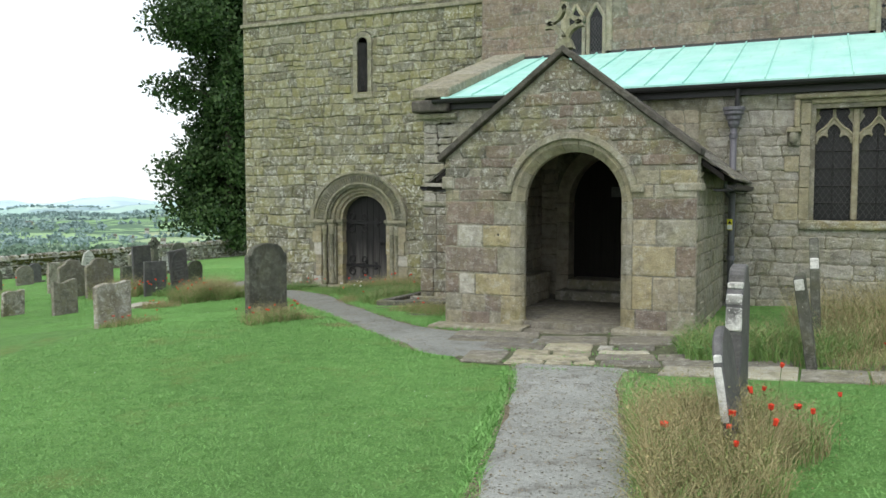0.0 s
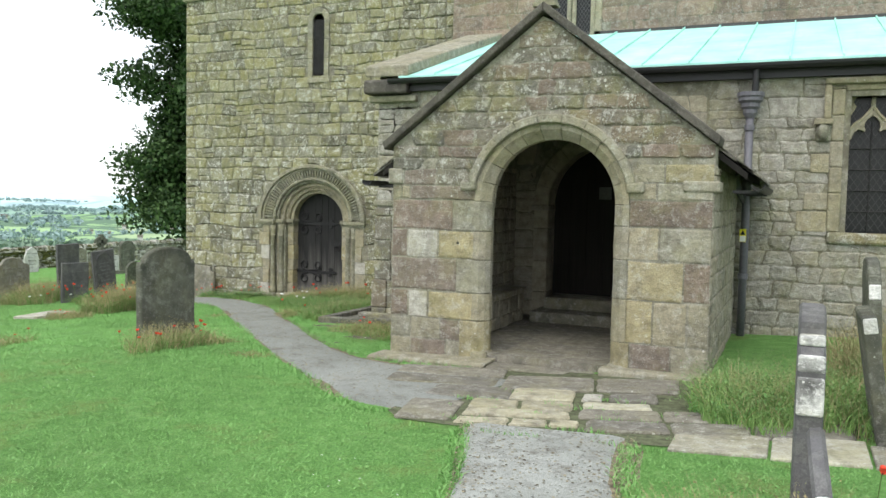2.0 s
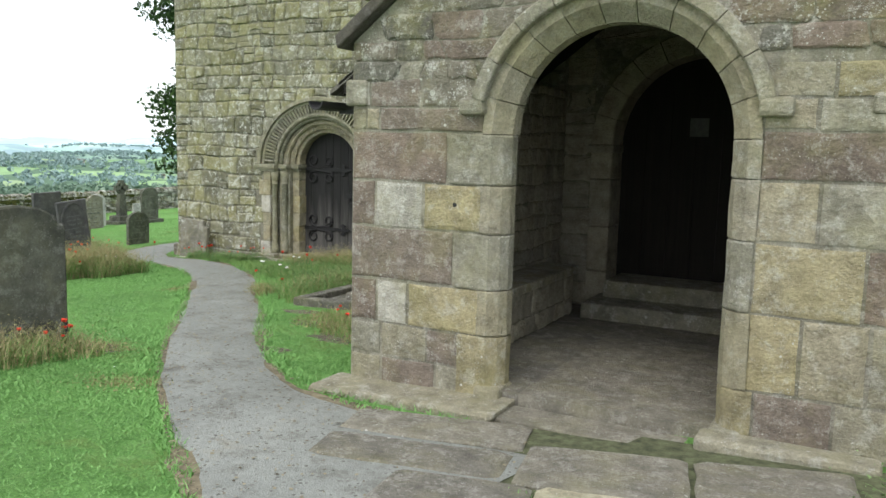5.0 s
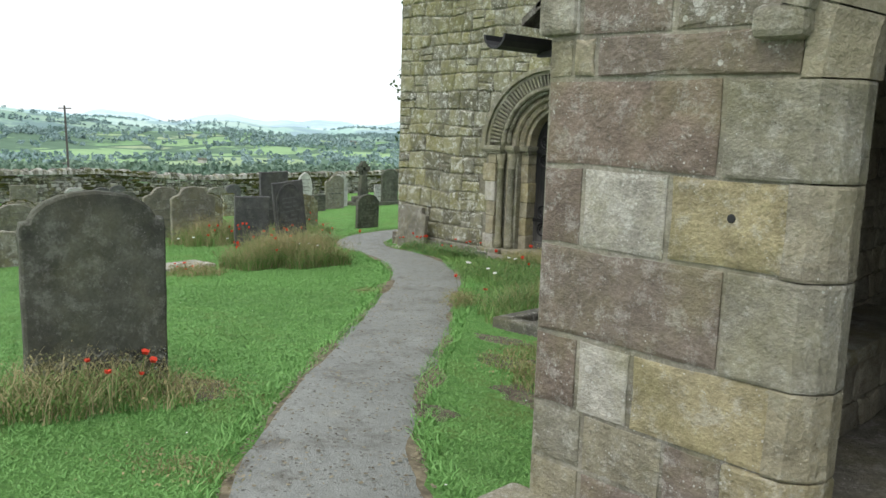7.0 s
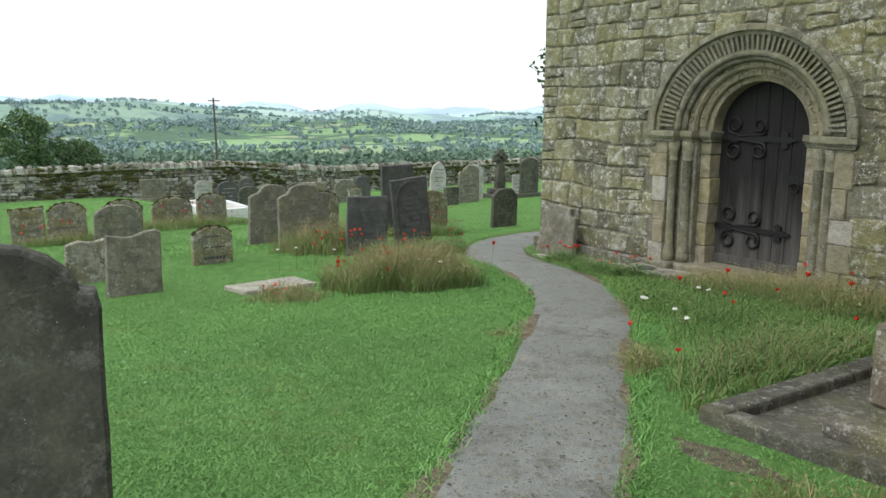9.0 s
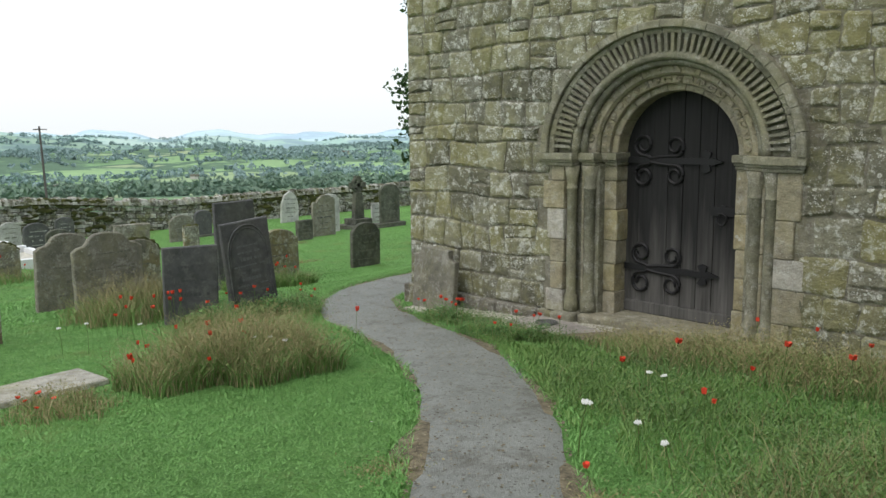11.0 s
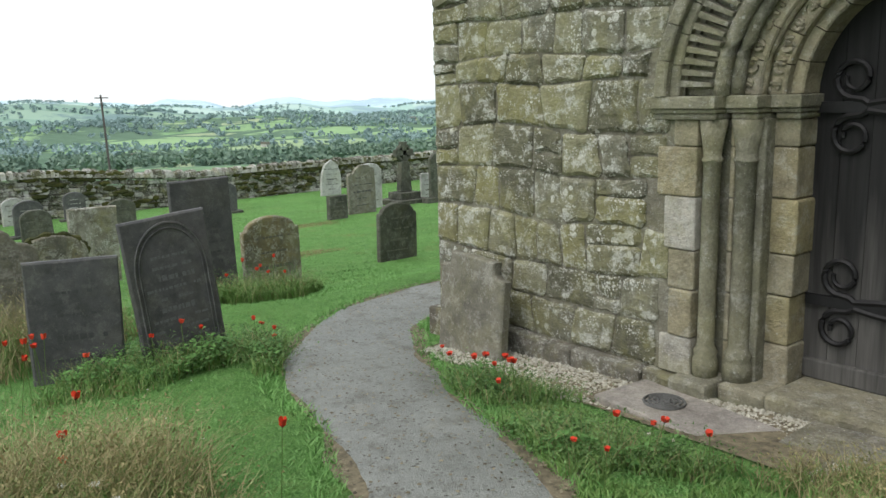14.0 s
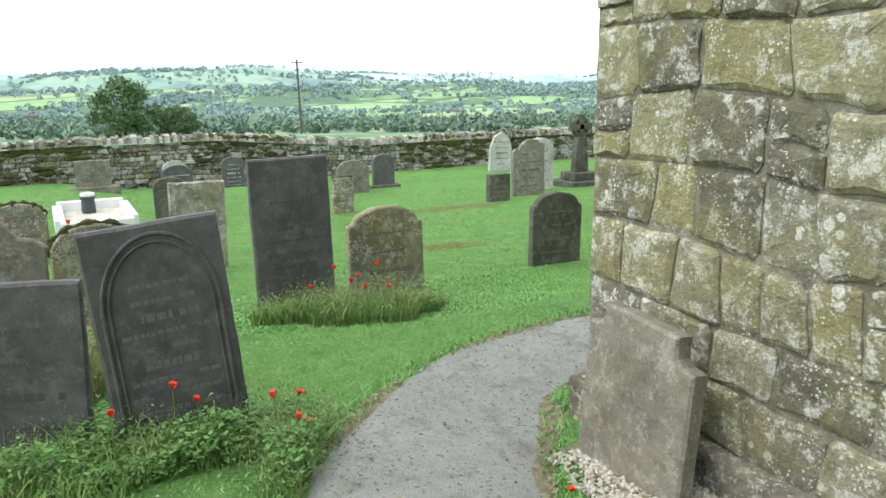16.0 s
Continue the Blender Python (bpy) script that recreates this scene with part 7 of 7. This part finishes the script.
clump(-12.75, 14.62, 0.58, 0.8, 7500, 0.34, 0.72, 0.42, "bushy tall grass and seeding weeds by the path", -12)
clump(-12.9, 13.2, 0.45, 0.35, 900, 0.08, 0.22, 0.7, "dry grass round the ledger slab")
clump(-16.2, 15.3, 0.5, 0.8, 2800, 0.25, 0.75, 0.55, "long weeds at the foot of the ogee headstones")
clump(-15.0, 16.0, 0.4, 0.8, 3000, 0.12, 0.34, 0.14, "green weeds at the foot of the slate headstones")
clump(-14.5, 16.75, 0.45, 0.3, 1600, 0.15, 0.38, 0.14, "green weeds beside the leaning slate")
clump(-17.4, 18.0, 0.35, 0.8, 4200, 0.25, 0.5, 0.12, "green weeds below the lichened headstone")
clump(-7.15, 9.55, 0.32, 0.62, 1900, 0.1, 0.36, 0.42, "dry grass and weeds at the headstone foot")
clump(-9.3, 8.9, 0.3, 0.5, 700, 0.06, 0.2, 0.5, "weeds at the headstone foot")
clump(-9.2, 16.0, 1.6, 0.9, 8000, 0.05, 0.20, 0.06, "long grass between the path and the tower", -30)
clump(-8.05, 14.8, 0.4, 1.1, 4200, 0.14, 0.42, 0.2, "long dry grass beside the stone kerb")
clump(-9.2, 17.2, 1.3, 0.6, 6500, 0.18, 0.48, 0.42, "long dry grass under the tower wall")
clump(-8.75, 13.95, 0.28, 0.32, 800, 0.1, 0.25, 0.4, "straw coloured tuft on the path edge")
clump(-11.9, 16.85, 0.75, 0.28, 2600, 0.12, 0.30, 0.14, "green weeds along the gravel edge", 25)
clump(-13.0, 17.35, 0.55, 0.22, 1700, 0.12, 0.3, 0.12, "green weeds in front of the propped headstone", 25)
clump(-6.2, 12.6, 0.5, 0.8, 2200, 0.05, 0.2, 0.35, "rough grass beside the porch", 40)
clump(-21.5, 14.6, 0.5, 1.4, 2200, 0.15, 0.4, 0.4, "long weeds among the far headstones")
clump(-20.2, 12.3, 0.3, 0.9, 1300, 0.12, 0.35, 0.4, "long weeds among the far headstones")
clump(-7.15, 10.25, 0.3, 0.25, 700, 0.012, 0.04, 0.97, "dead straw on bare soil beside the headstone")
clump(-8.05, 12.55, 0.25, 0.15, 260, 0.012, 0.04, 0.97, "dead straw at the path edge")
clump(-6.0, 9.75, 0.4, 0.12, 300, 0.012, 0.04, 0.97, "dead straw at the path edge", 40)
clump(-9.9, 14.15, 0.4, 0.1, 300, 0.012, 0.04, 0.97, "dead straw at the path edge", 45)
clump(-24.6, 22.6, 0.35, 1.1, 1500, 0.012, 0.05, 0.85, "brown dead grass over a sunken grave")
clump(-20.9, 20.7, 0.25, 0.6, 800, 0.012, 0.05, 0.9, "brown dead grass over a sunken grave")
clump(-14.9, 16.95, 0.5, 0.12, 420, 0.012, 0.04, 0.97, "dead straw at the path edge", 40)
clump(-10.2, 17.5, 0.9, 0.3, 3200, 0.12, 0.32, 0.5, "dry grass lying before the tower door")


def leafy_weeds(cx, cy, rx, ry, n, tall, rot=0.0):
    """Low broad-leaved weeds: leaves laid at all tilts over uneven mounds."""
    n = int(n * 1.7)
    x, y = G.uniform(-1, 1, n), G.uniform(-1, 1, n)
    ok = x * x + y * y < 0.75 + 0.25 * np.sin(5 * x + cx * 3) * np.sin(4 * y)
    c, s = math.cos(radians(rot)), math.sin(radians(rot))
    x, y = cx + rx * x[ok] * c - ry * y[ok] * s, cy + rx * x[ok] * s + ry * y[ok] * c
    ok = ~inside_path(x, y) & ~built_over(x, y)
    x, y = x[ok], y[ok]
    m = len(x)
    z = lawn_z(x, y) + tall * G.uniform(0.1, 1.0, m) * (0.6 + 0.4 * np.sin(x * 9) * np.sin(y * 8))
    p = np.stack([x, y, z], 1)
    az = G.uniform(0, 6.28, m)
    a = np.stack([np.cos(az), np.sin(az), G.uniform(-0.5, 0.4, m)], 1)
    b = np.stack([-np.sin(az), np.cos(az), G.uniform(-0.4, 0.4, m)], 1)
    q = G.uniform(0.010, 0.023, (m, 1))
    verts = np.stack([p - a * q, p + b * q * 0.6, p + a * q, p - b * q * 0.6], 1).reshape(-1, 3)
    i = (np.arange(m) * 4)[:, None]
    tagged(soup("broad_weeds", verts, np.concatenate([i + np.array([0, 1, 2]), i + np.array([0, 2, 3])]), M_broad), "low broad-leaved green weeds beside the path", "weeds", kind="stuff")


clump(-10.6, 16.2, 1.1, 0.6, 6500, 0.06, 0.17, 0.0, "lush green grass between the path and the gravel", -35)
leafy_weeds(-11.9, 16.9, 0.7, 0.22, 2600, 0.20, 25)
leafy_weeds(-13.0, 17.35, 0.5, 0.2, 1800, 0.20, 25)
leafy_weeds(-15.0, 16.0, 0.4, 0.8, 4000, 0.26)
leafy_weeds(-14.5, 16.75, 0.45, 0.3, 1800, 0.26)
leafy_weeds(-1.0, 9.5, 0.6, 0.7, 2600, 0.25)


def flowers():
    """Poppies with nodding stems and small white flowers, each a thing of its own."""
    rng = random.Random(44)
    proto = None
    spots = [(-0.75, 5.0, 0.75, 0.9, 13, 0.42), (-0.1, 5.6, 0.4, 1.2, 5, 0.35), (-7.1, 9.45, 0.25, 0.6, 11, 0.22), (-9.2, 8.9, 0.25, 0.5, 6, 0.15), (-12.75, 14.5, 0.6, 1.0, 12, 0.38), (-14.9, 15.5, 0.35, 1.2, 16, 0.35),
             (-14.6, 16.5, 0.35, 0.3, 4, 0.25), (-11.8, 16.8, 0.75, 0.25, 13, 0.24), (-13.1, 17.3, 0.6, 0.2, 10, 0.26), (-8.7, 15.8, 1.0, 0.8, 8, 0.34), (-8.5, 13.9, 0.4, 0.5, 7, 0.25), (-9.2, 17.4, 1.0, 0.3, 4, 0.35),
             (-21.3, 14.6, 0.5, 1.3, 12, 0.4), (-20.2, 12.2, 0.3, 0.8, 9, 0.35), (-13.1, 13.0, 0.5, 0.3, 5, 0.14), (-17.1, 17.7, 0.3, 0.5, 7, 0.4), (0.3, 8.6, 0.6, 0.5, 4, 0.25), (-6.6, 12.9, 0.6, 0.6, 3, 0.2)]
    for cx, cy, rx, ry, n, h in spots:
        for _ in range(max(3, int(n * 1.05))):
            x, y = cx + rng.uniform(-rx, rx), cy + rng.uniform(-ry, ry)
            if inside_path(np.array([x]), np.array([y]))[0] or built_over(np.array([x]), np.array([y]))[0]:
                continue
            m = pose(x, y, float(lawn_z(x, y)) - 0.02, rng.uniform(-12, 12), rng.uniform(-12, 12), rng.uniform(0, 360))
            s = h * rng.uniform(0.8, 1.3) / 0.4
            if proto is None:
                proto = tagged(new("poppy"), "red field poppy on a thin green stem", "flower", "poppies in the long grass")
                part("stem", MB().tube([(0, 0, 0), (0.01, 0, 0.15), (0.03, 0, 0.30), (0.045, 0, 0.395)], 0.0035, 4), M_stem, proto)
                mb = MB()
                for q in range(4):
                    a = q * math.pi / 2
                    ca, sa = math.cos(a), math.sin(a)
                    lift = 0.006 * (q % 2)
                    pet = [(0, 0, 0.0), (0.016, -0.020, 0.012 + lift), (0.024, -0.018, 0.036), (0.028, 0.0, 0.040), (0.024, 0.018, 0.038), (0.016, 0.020, 0.012 + lift)]
                    mb.add([(0.045 + u * ca - w * sa, u * sa + w * ca, 0.395 + z) for u, w, z in pet], [(0, 1, 2), (0, 2, 3), (0, 3, 4), (0, 4, 5)])
                part("petals", mb, M_poppy, proto, "bright red crumpled petals", fix=False)
                part("seed_pod", MB().lathe([(0.003, 0.395), (0.008, 0.402), (0.009, 0.412), (0.005, 0.418)], 0.045, 0, 6), M_black, proto)
                proto.matrix_basis = m @ Matrix.Diagonal((1, 1, s, 1))
            else:
                c = copy_thing(proto, m)
                q = rng.uniform(0.5, 0.85)
                c.scale = (q, q, s)
    dz = None
    for cx, cy, r, n in ((-9.3, 15.2, 0.5, 4), (-12.3, 14.9, 0.4, 3), (-8.7, 14.5, 0.4, 3), (-14.4, 14.0, 0.5, 3)):
        for _ in range(n):
            x, y = cx + rng.uniform(-r, r), cy + rng.uniform(-r, r)
            if inside_path(np.array([x]), np.array([y]))[0]:
                continue
            m = pose(x, y, float(lawn_z(x, y)) - 0.02, rng.uniform(-15, 15), rng.uniform(-15, 15), rng.uniform(0, 360))
            if dz is None:
                dz = tagged(new("white_flower"), "small white yarrow flower head on a stem", "flower", "white flowers in the grass")
                part("stem", MB().tube([(0, 0, 0), (0.01, 0, 0.2), (0.0, 0.01, 0.36)], 0.004, 4), M_stem, dz)
                mb = MB()
                for k in range(16):
                    a, rr = k * 2.4, 0.008 * math.sqrt(k)
                    mb.lathe([(0.003, 0.355), (0.008, 0.362), (0.004, 0.37)], rr * math.cos(a), 0.01 + rr * math.sin(a), 5)
                part("flower_head", mb, M_daisy, dz)
                dz.matrix_basis = m
            else:
                copy_thing(dz, m @ Matrix.Diagonal((0.65, 0.65, 0.9, 1)))


flowers()


def gravel():
    n = 8000
    x, y = G.uniform(-14.25, -10.9, n), G.uniform(17.25, 18.3, n)
    ok = (y > 17.75 + (x + 13.3) * -0.12 + 0.08 * np.sin(x * 6)) & ~((x > -12.2) & (x < -11.05) & (y > 17.5) & (y < 18.0))
    ok |= (x < -13.9) & (y > 17.8) & (y < 18.5)
    x, y = x[ok], y[ok]
    n = len(x)
    oct_ = np.array([(1, 0, 0), (-1, 0, 0), (0, 1, 0), (0, -1, 0), (0, 0, 1), (0, 0, -1)], float)
    f8 = np.array([(0, 2, 4), (2, 1, 4), (1, 3, 4), (3, 0, 4), (2, 0, 5), (1, 2, 5), (3, 1, 5), (0, 3, 5)])
    s = G.uniform(0.010, 0.026, (n, 1, 3)) * np.array([1, 1, 0.7])
    V = oct_[None] * s + G.normal(0, 0.003, (n, 6, 3))
    a = G.uniform(0, 6.28, n)
    X = V[:, :, 0] * np.cos(a)[:, None] - V[:, :, 1] * np.sin(a)[:, None]
    Y = V[:, :, 0] * np.sin(a)[:, None] + V[:, :, 1] * np.cos(a)[:, None]
    Z = V[:, :, 2] + (lawn_z(x, y) + 0.012)[:, None]
    verts = np.stack([X + x[:, None], Y + y[:, None], Z], 2).reshape(-1, 3)
    tris = (f8[None] + (np.arange(n) * 6)[:, None, None]).reshape(-1, 3)
    mb = MB()
    xs = np.linspace(-14.3, -11.0, 24)
    for xx in xs:
        for yy in (17.8 - (xx + 13.3) * 0.12, 18.3):
            mb.v.append((xx, yy, float(lawn_z(xx, yy)) + 0.012))
    mb.f = [(2 * i, 2 * i + 2, 2 * i + 3, 2 * i + 1) for i in range(len(xs) - 1)]
    tagged(part("gravel_bed", mb, M_soil), "sandy bed under the gravel", "gravel", kind="structure")
    tagged(soup("gravel", verts, tris, M_gravel), "pale limestone gravel along the tower foot", "gravel", kind="stuff")


gravel()


# ---- trees ----
def leafy(name, centers, radii, per, size, material, parent=None):
    """A crown: leaf slips scattered through many uneven clumps."""
    n = len(centers)
    d = G.normal(0, 1, (n, per, 3))
    d /= np.linalg.norm(d, axis=2)[:, :, None]
    r = G.uniform(0.25, 1.0, (n, per, 1)) ** 0.5
    p = centers[:, None, :] + d * r * radii[:, None, None] * np.array([1, 1, 0.75])
    p = p.reshape(-1, 3)
    m = len(p)
    a = G.normal(0, 1, (m, 3))
    a /= np.linalg.norm(a, axis=1)[:, None]
    b = np.cross(a, G.normal(0, 1, (m, 3)))
    b /= np.linalg.norm(b, axis=1)[:, None]
    s = size * G.uniform(0.6, 1.4, (m, 1))
    verts = np.stack([p - a * s, p + b * s * 0.55, p + a * s, p - b * s * 0.55], 1).reshape(-1, 3)
    i = (np.arange(m) * 4)[:, None]
    tris = np.concatenate([i + np.array([0, 1, 2]), i + np.array([0, 2, 3])])
    return soup(name, verts, tris, material, parent)


def big_tree():
    bx, by = -35.6, 43.0
    bz = ground_z(bx, by)
    t = thing("tree", "tall dark green broadleaf tree behind the tower", "tree", bx, by, bz)
    part("trunk", MB().tube([(0, 0, -0.5), (0.1, 0, 2.5), (0.0, 0.1, 6), (0.2, 0, 11), (0.1, 0.1, 17), (0, 0, 22)], [0.55, 0.45, 0.38, 0.28, 0.16, 0.04], 10), M_bark, t, smooth=True)
    rng = random.Random(2)
    cs, rs = [], []
    for k in range(62):
        z = rng.uniform(1.8, 21)
        reach = 3.5 * min(1.0, (z + 3.0) / 5.5, (27 - z) / 13) * rng.uniform(0.7, 1.1)
        a = rng.uniform(0, 2 * math.pi)
        tip = (reach * math.cos(a), reach * math.sin(a), z + reach * rng.uniform(-0.12, 0.25))
        mid = (tip[0] * 0.5, tip[1] * 0.5, z + 0.4)
        part("limb", MB().tube([(0.05, 0, z - 0.6), mid, tip], [0.14, 0.08, 0.02], 6), M_bark, t)
        for u in (0.45, 0.65, 0.85, 1.0):
            for _ in range(3):
                cs.append((tip[0] * u + rng.uniform(-1, 1), tip[1] * u + rng.uniform(-1, 1), z + (tip[2] - z) * u + rng.uniform(-0.8, 0.8)))
                rs.append(rng.uniform(0.9, 1.7))
    leafy("crown", np.array(cs), np.array(rs), 150, 0.15, M_leafdark, t)


big_tree()


def small_tree(x, y, h, r, material, label, per=90):
    z = ground_z(x, y)
    t = thing("tree", label, "tree", x, y, z)
    part("trunk", MB().tube([(0, 0, -0.5), (0, 0, h * 0.5), (0.2, 0, h * 0.8)], [0.3, 0.2, 0.05], 8), M_bark, t)
    rng = random.Random(int(x * 7 + y))
    cs = []
    for _ in range(60):
        u = rng.uniform(0.12, 0.95)
        q = r * math.sin(math.pi * (0.12 + 0.8 * u)) * rng.uniform(0.5, 1.0)
        a = rng.uniform(0, 6.28)
        cs.append((q * math.cos(a), q * math.sin(a), u * h))
        part("limb", MB().tube([(0, 0, u * h * 0.7), (q * 0.8 * math.cos(a), q * 0.8 * math.sin(a), u * h)], [0.08, 0.02], 4), M_bark, t) if rng.random() < 0.2 else None
    leafy("crown", np.array(cs), np.full(len(cs), r * 0.28), per, r * 0.05, material, t)


small_tree(-165, 30, 10.5, 6.0, M_leafmid, "round green tree beyond the boundary wall")
small_tree(-168, 39, 5.5, 4.0, M_leafmid, "low green tree beyond the boundary wall")


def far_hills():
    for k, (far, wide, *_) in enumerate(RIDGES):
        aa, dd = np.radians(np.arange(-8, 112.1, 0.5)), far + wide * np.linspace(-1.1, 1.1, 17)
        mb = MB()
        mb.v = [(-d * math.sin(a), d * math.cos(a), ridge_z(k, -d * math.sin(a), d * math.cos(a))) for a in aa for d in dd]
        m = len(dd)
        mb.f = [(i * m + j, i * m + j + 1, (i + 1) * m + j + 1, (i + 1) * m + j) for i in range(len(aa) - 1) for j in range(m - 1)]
        tagged(part("backdrop", mb, M_distance[k], smooth=True), "hazy pale green hills on the far side of the valley", "hills", kind="structure")


far_hills()


def far_z(x, y):
    return max([ground_z(x, y)] + [ridge_z(k, x, y) for k in range(3)])


def far_woods():
    """Hedgerow trees and woods over the valley, too many to count."""
    rng = random.Random(9)
    sets = {"near": [], "far": []}

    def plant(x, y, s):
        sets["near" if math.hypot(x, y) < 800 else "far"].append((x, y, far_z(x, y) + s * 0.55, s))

    # belt of trees in the valley
    for _ in range(1700):
        a, d = radians(rng.uniform(-2, 104)), rng.uniform(380, 900)
        if noise.noise((a * 7, d / 130, 3.3)) > -0.2:
            plant(-d * math.sin(a), d * math.cos(a), rng.choice((4.0, 6.0, 7.0, 8.0, 9.5)))
    # hedgerows climbing the far side
    for _ in range(190):
        a, d = radians(rng.uniform(-2, 104)), rng.uniform(700, 2600)
        x, y = -d * math.sin(a), d * math.cos(a)
        b, ln = rng.choice((a, a + 1.5)) + rng.uniform(-0.4, 0.4), rng.uniform(60, 280)
        for k in range(int(ln / 7)):
            if rng.random() < 0.75:
                plant(x + math.cos(b) * k * 7 + rng.uniform(-2, 2), y + math.sin(b) * k * 7 + rng.uniform(-2, 2), rng.choice((3.0, 3.5, 4.0, 5.0, 7.0)))
    for _ in range(80):
        a, d = radians(rng.uniform(-2, 104)), rng.uniform(1000, 3200)
        x, y = -d * math.sin(a), d * math.cos(a)
        for k in range(60):
            plant(x + rng.gauss(0, 80), y + rng.gauss(0, 60), rng.uniform(4, 9))
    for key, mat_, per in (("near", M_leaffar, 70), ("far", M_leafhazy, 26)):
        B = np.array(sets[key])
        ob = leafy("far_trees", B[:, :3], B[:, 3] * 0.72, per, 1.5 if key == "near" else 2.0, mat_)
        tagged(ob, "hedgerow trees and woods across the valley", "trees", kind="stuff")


far_woods()


def farmhouse(x, y, w, turn, m):
    z = ground_z(x, y)
    h = thing("farmhouse", "small pale farm building far across the valley", "house", x, y, z, turn, "farm buildings across the valley")
    part("wall", MB().box(-w, w, -w * 0.4, w * 0.4, -2, w * 0.55), M_palestone, h)
    part("roof", MB().prism([(-w * 1.05, w * 0.55), (w * 1.05, w * 0.55), (w * 0.95, w * 1.0), (-w * 0.95, w * 1.0)], -w * 0.45, w * 0.45), m, h)


for d, az, w in ((760, 70.5, 7), (770, 71.8, 5), (790, 70.0, 6), (820, 88, 6), (830, 89, 8), (900, 44, 6), (930, 46, 7), (980, 47, 5), (1010, 42, 6), (1050, 45, 6), (880, 62, 5), (1200, 52, 7)):
    farmhouse(-d * math.sin(radians(az)), d * math.cos(radians(az)), w, az * 3, M_slates)
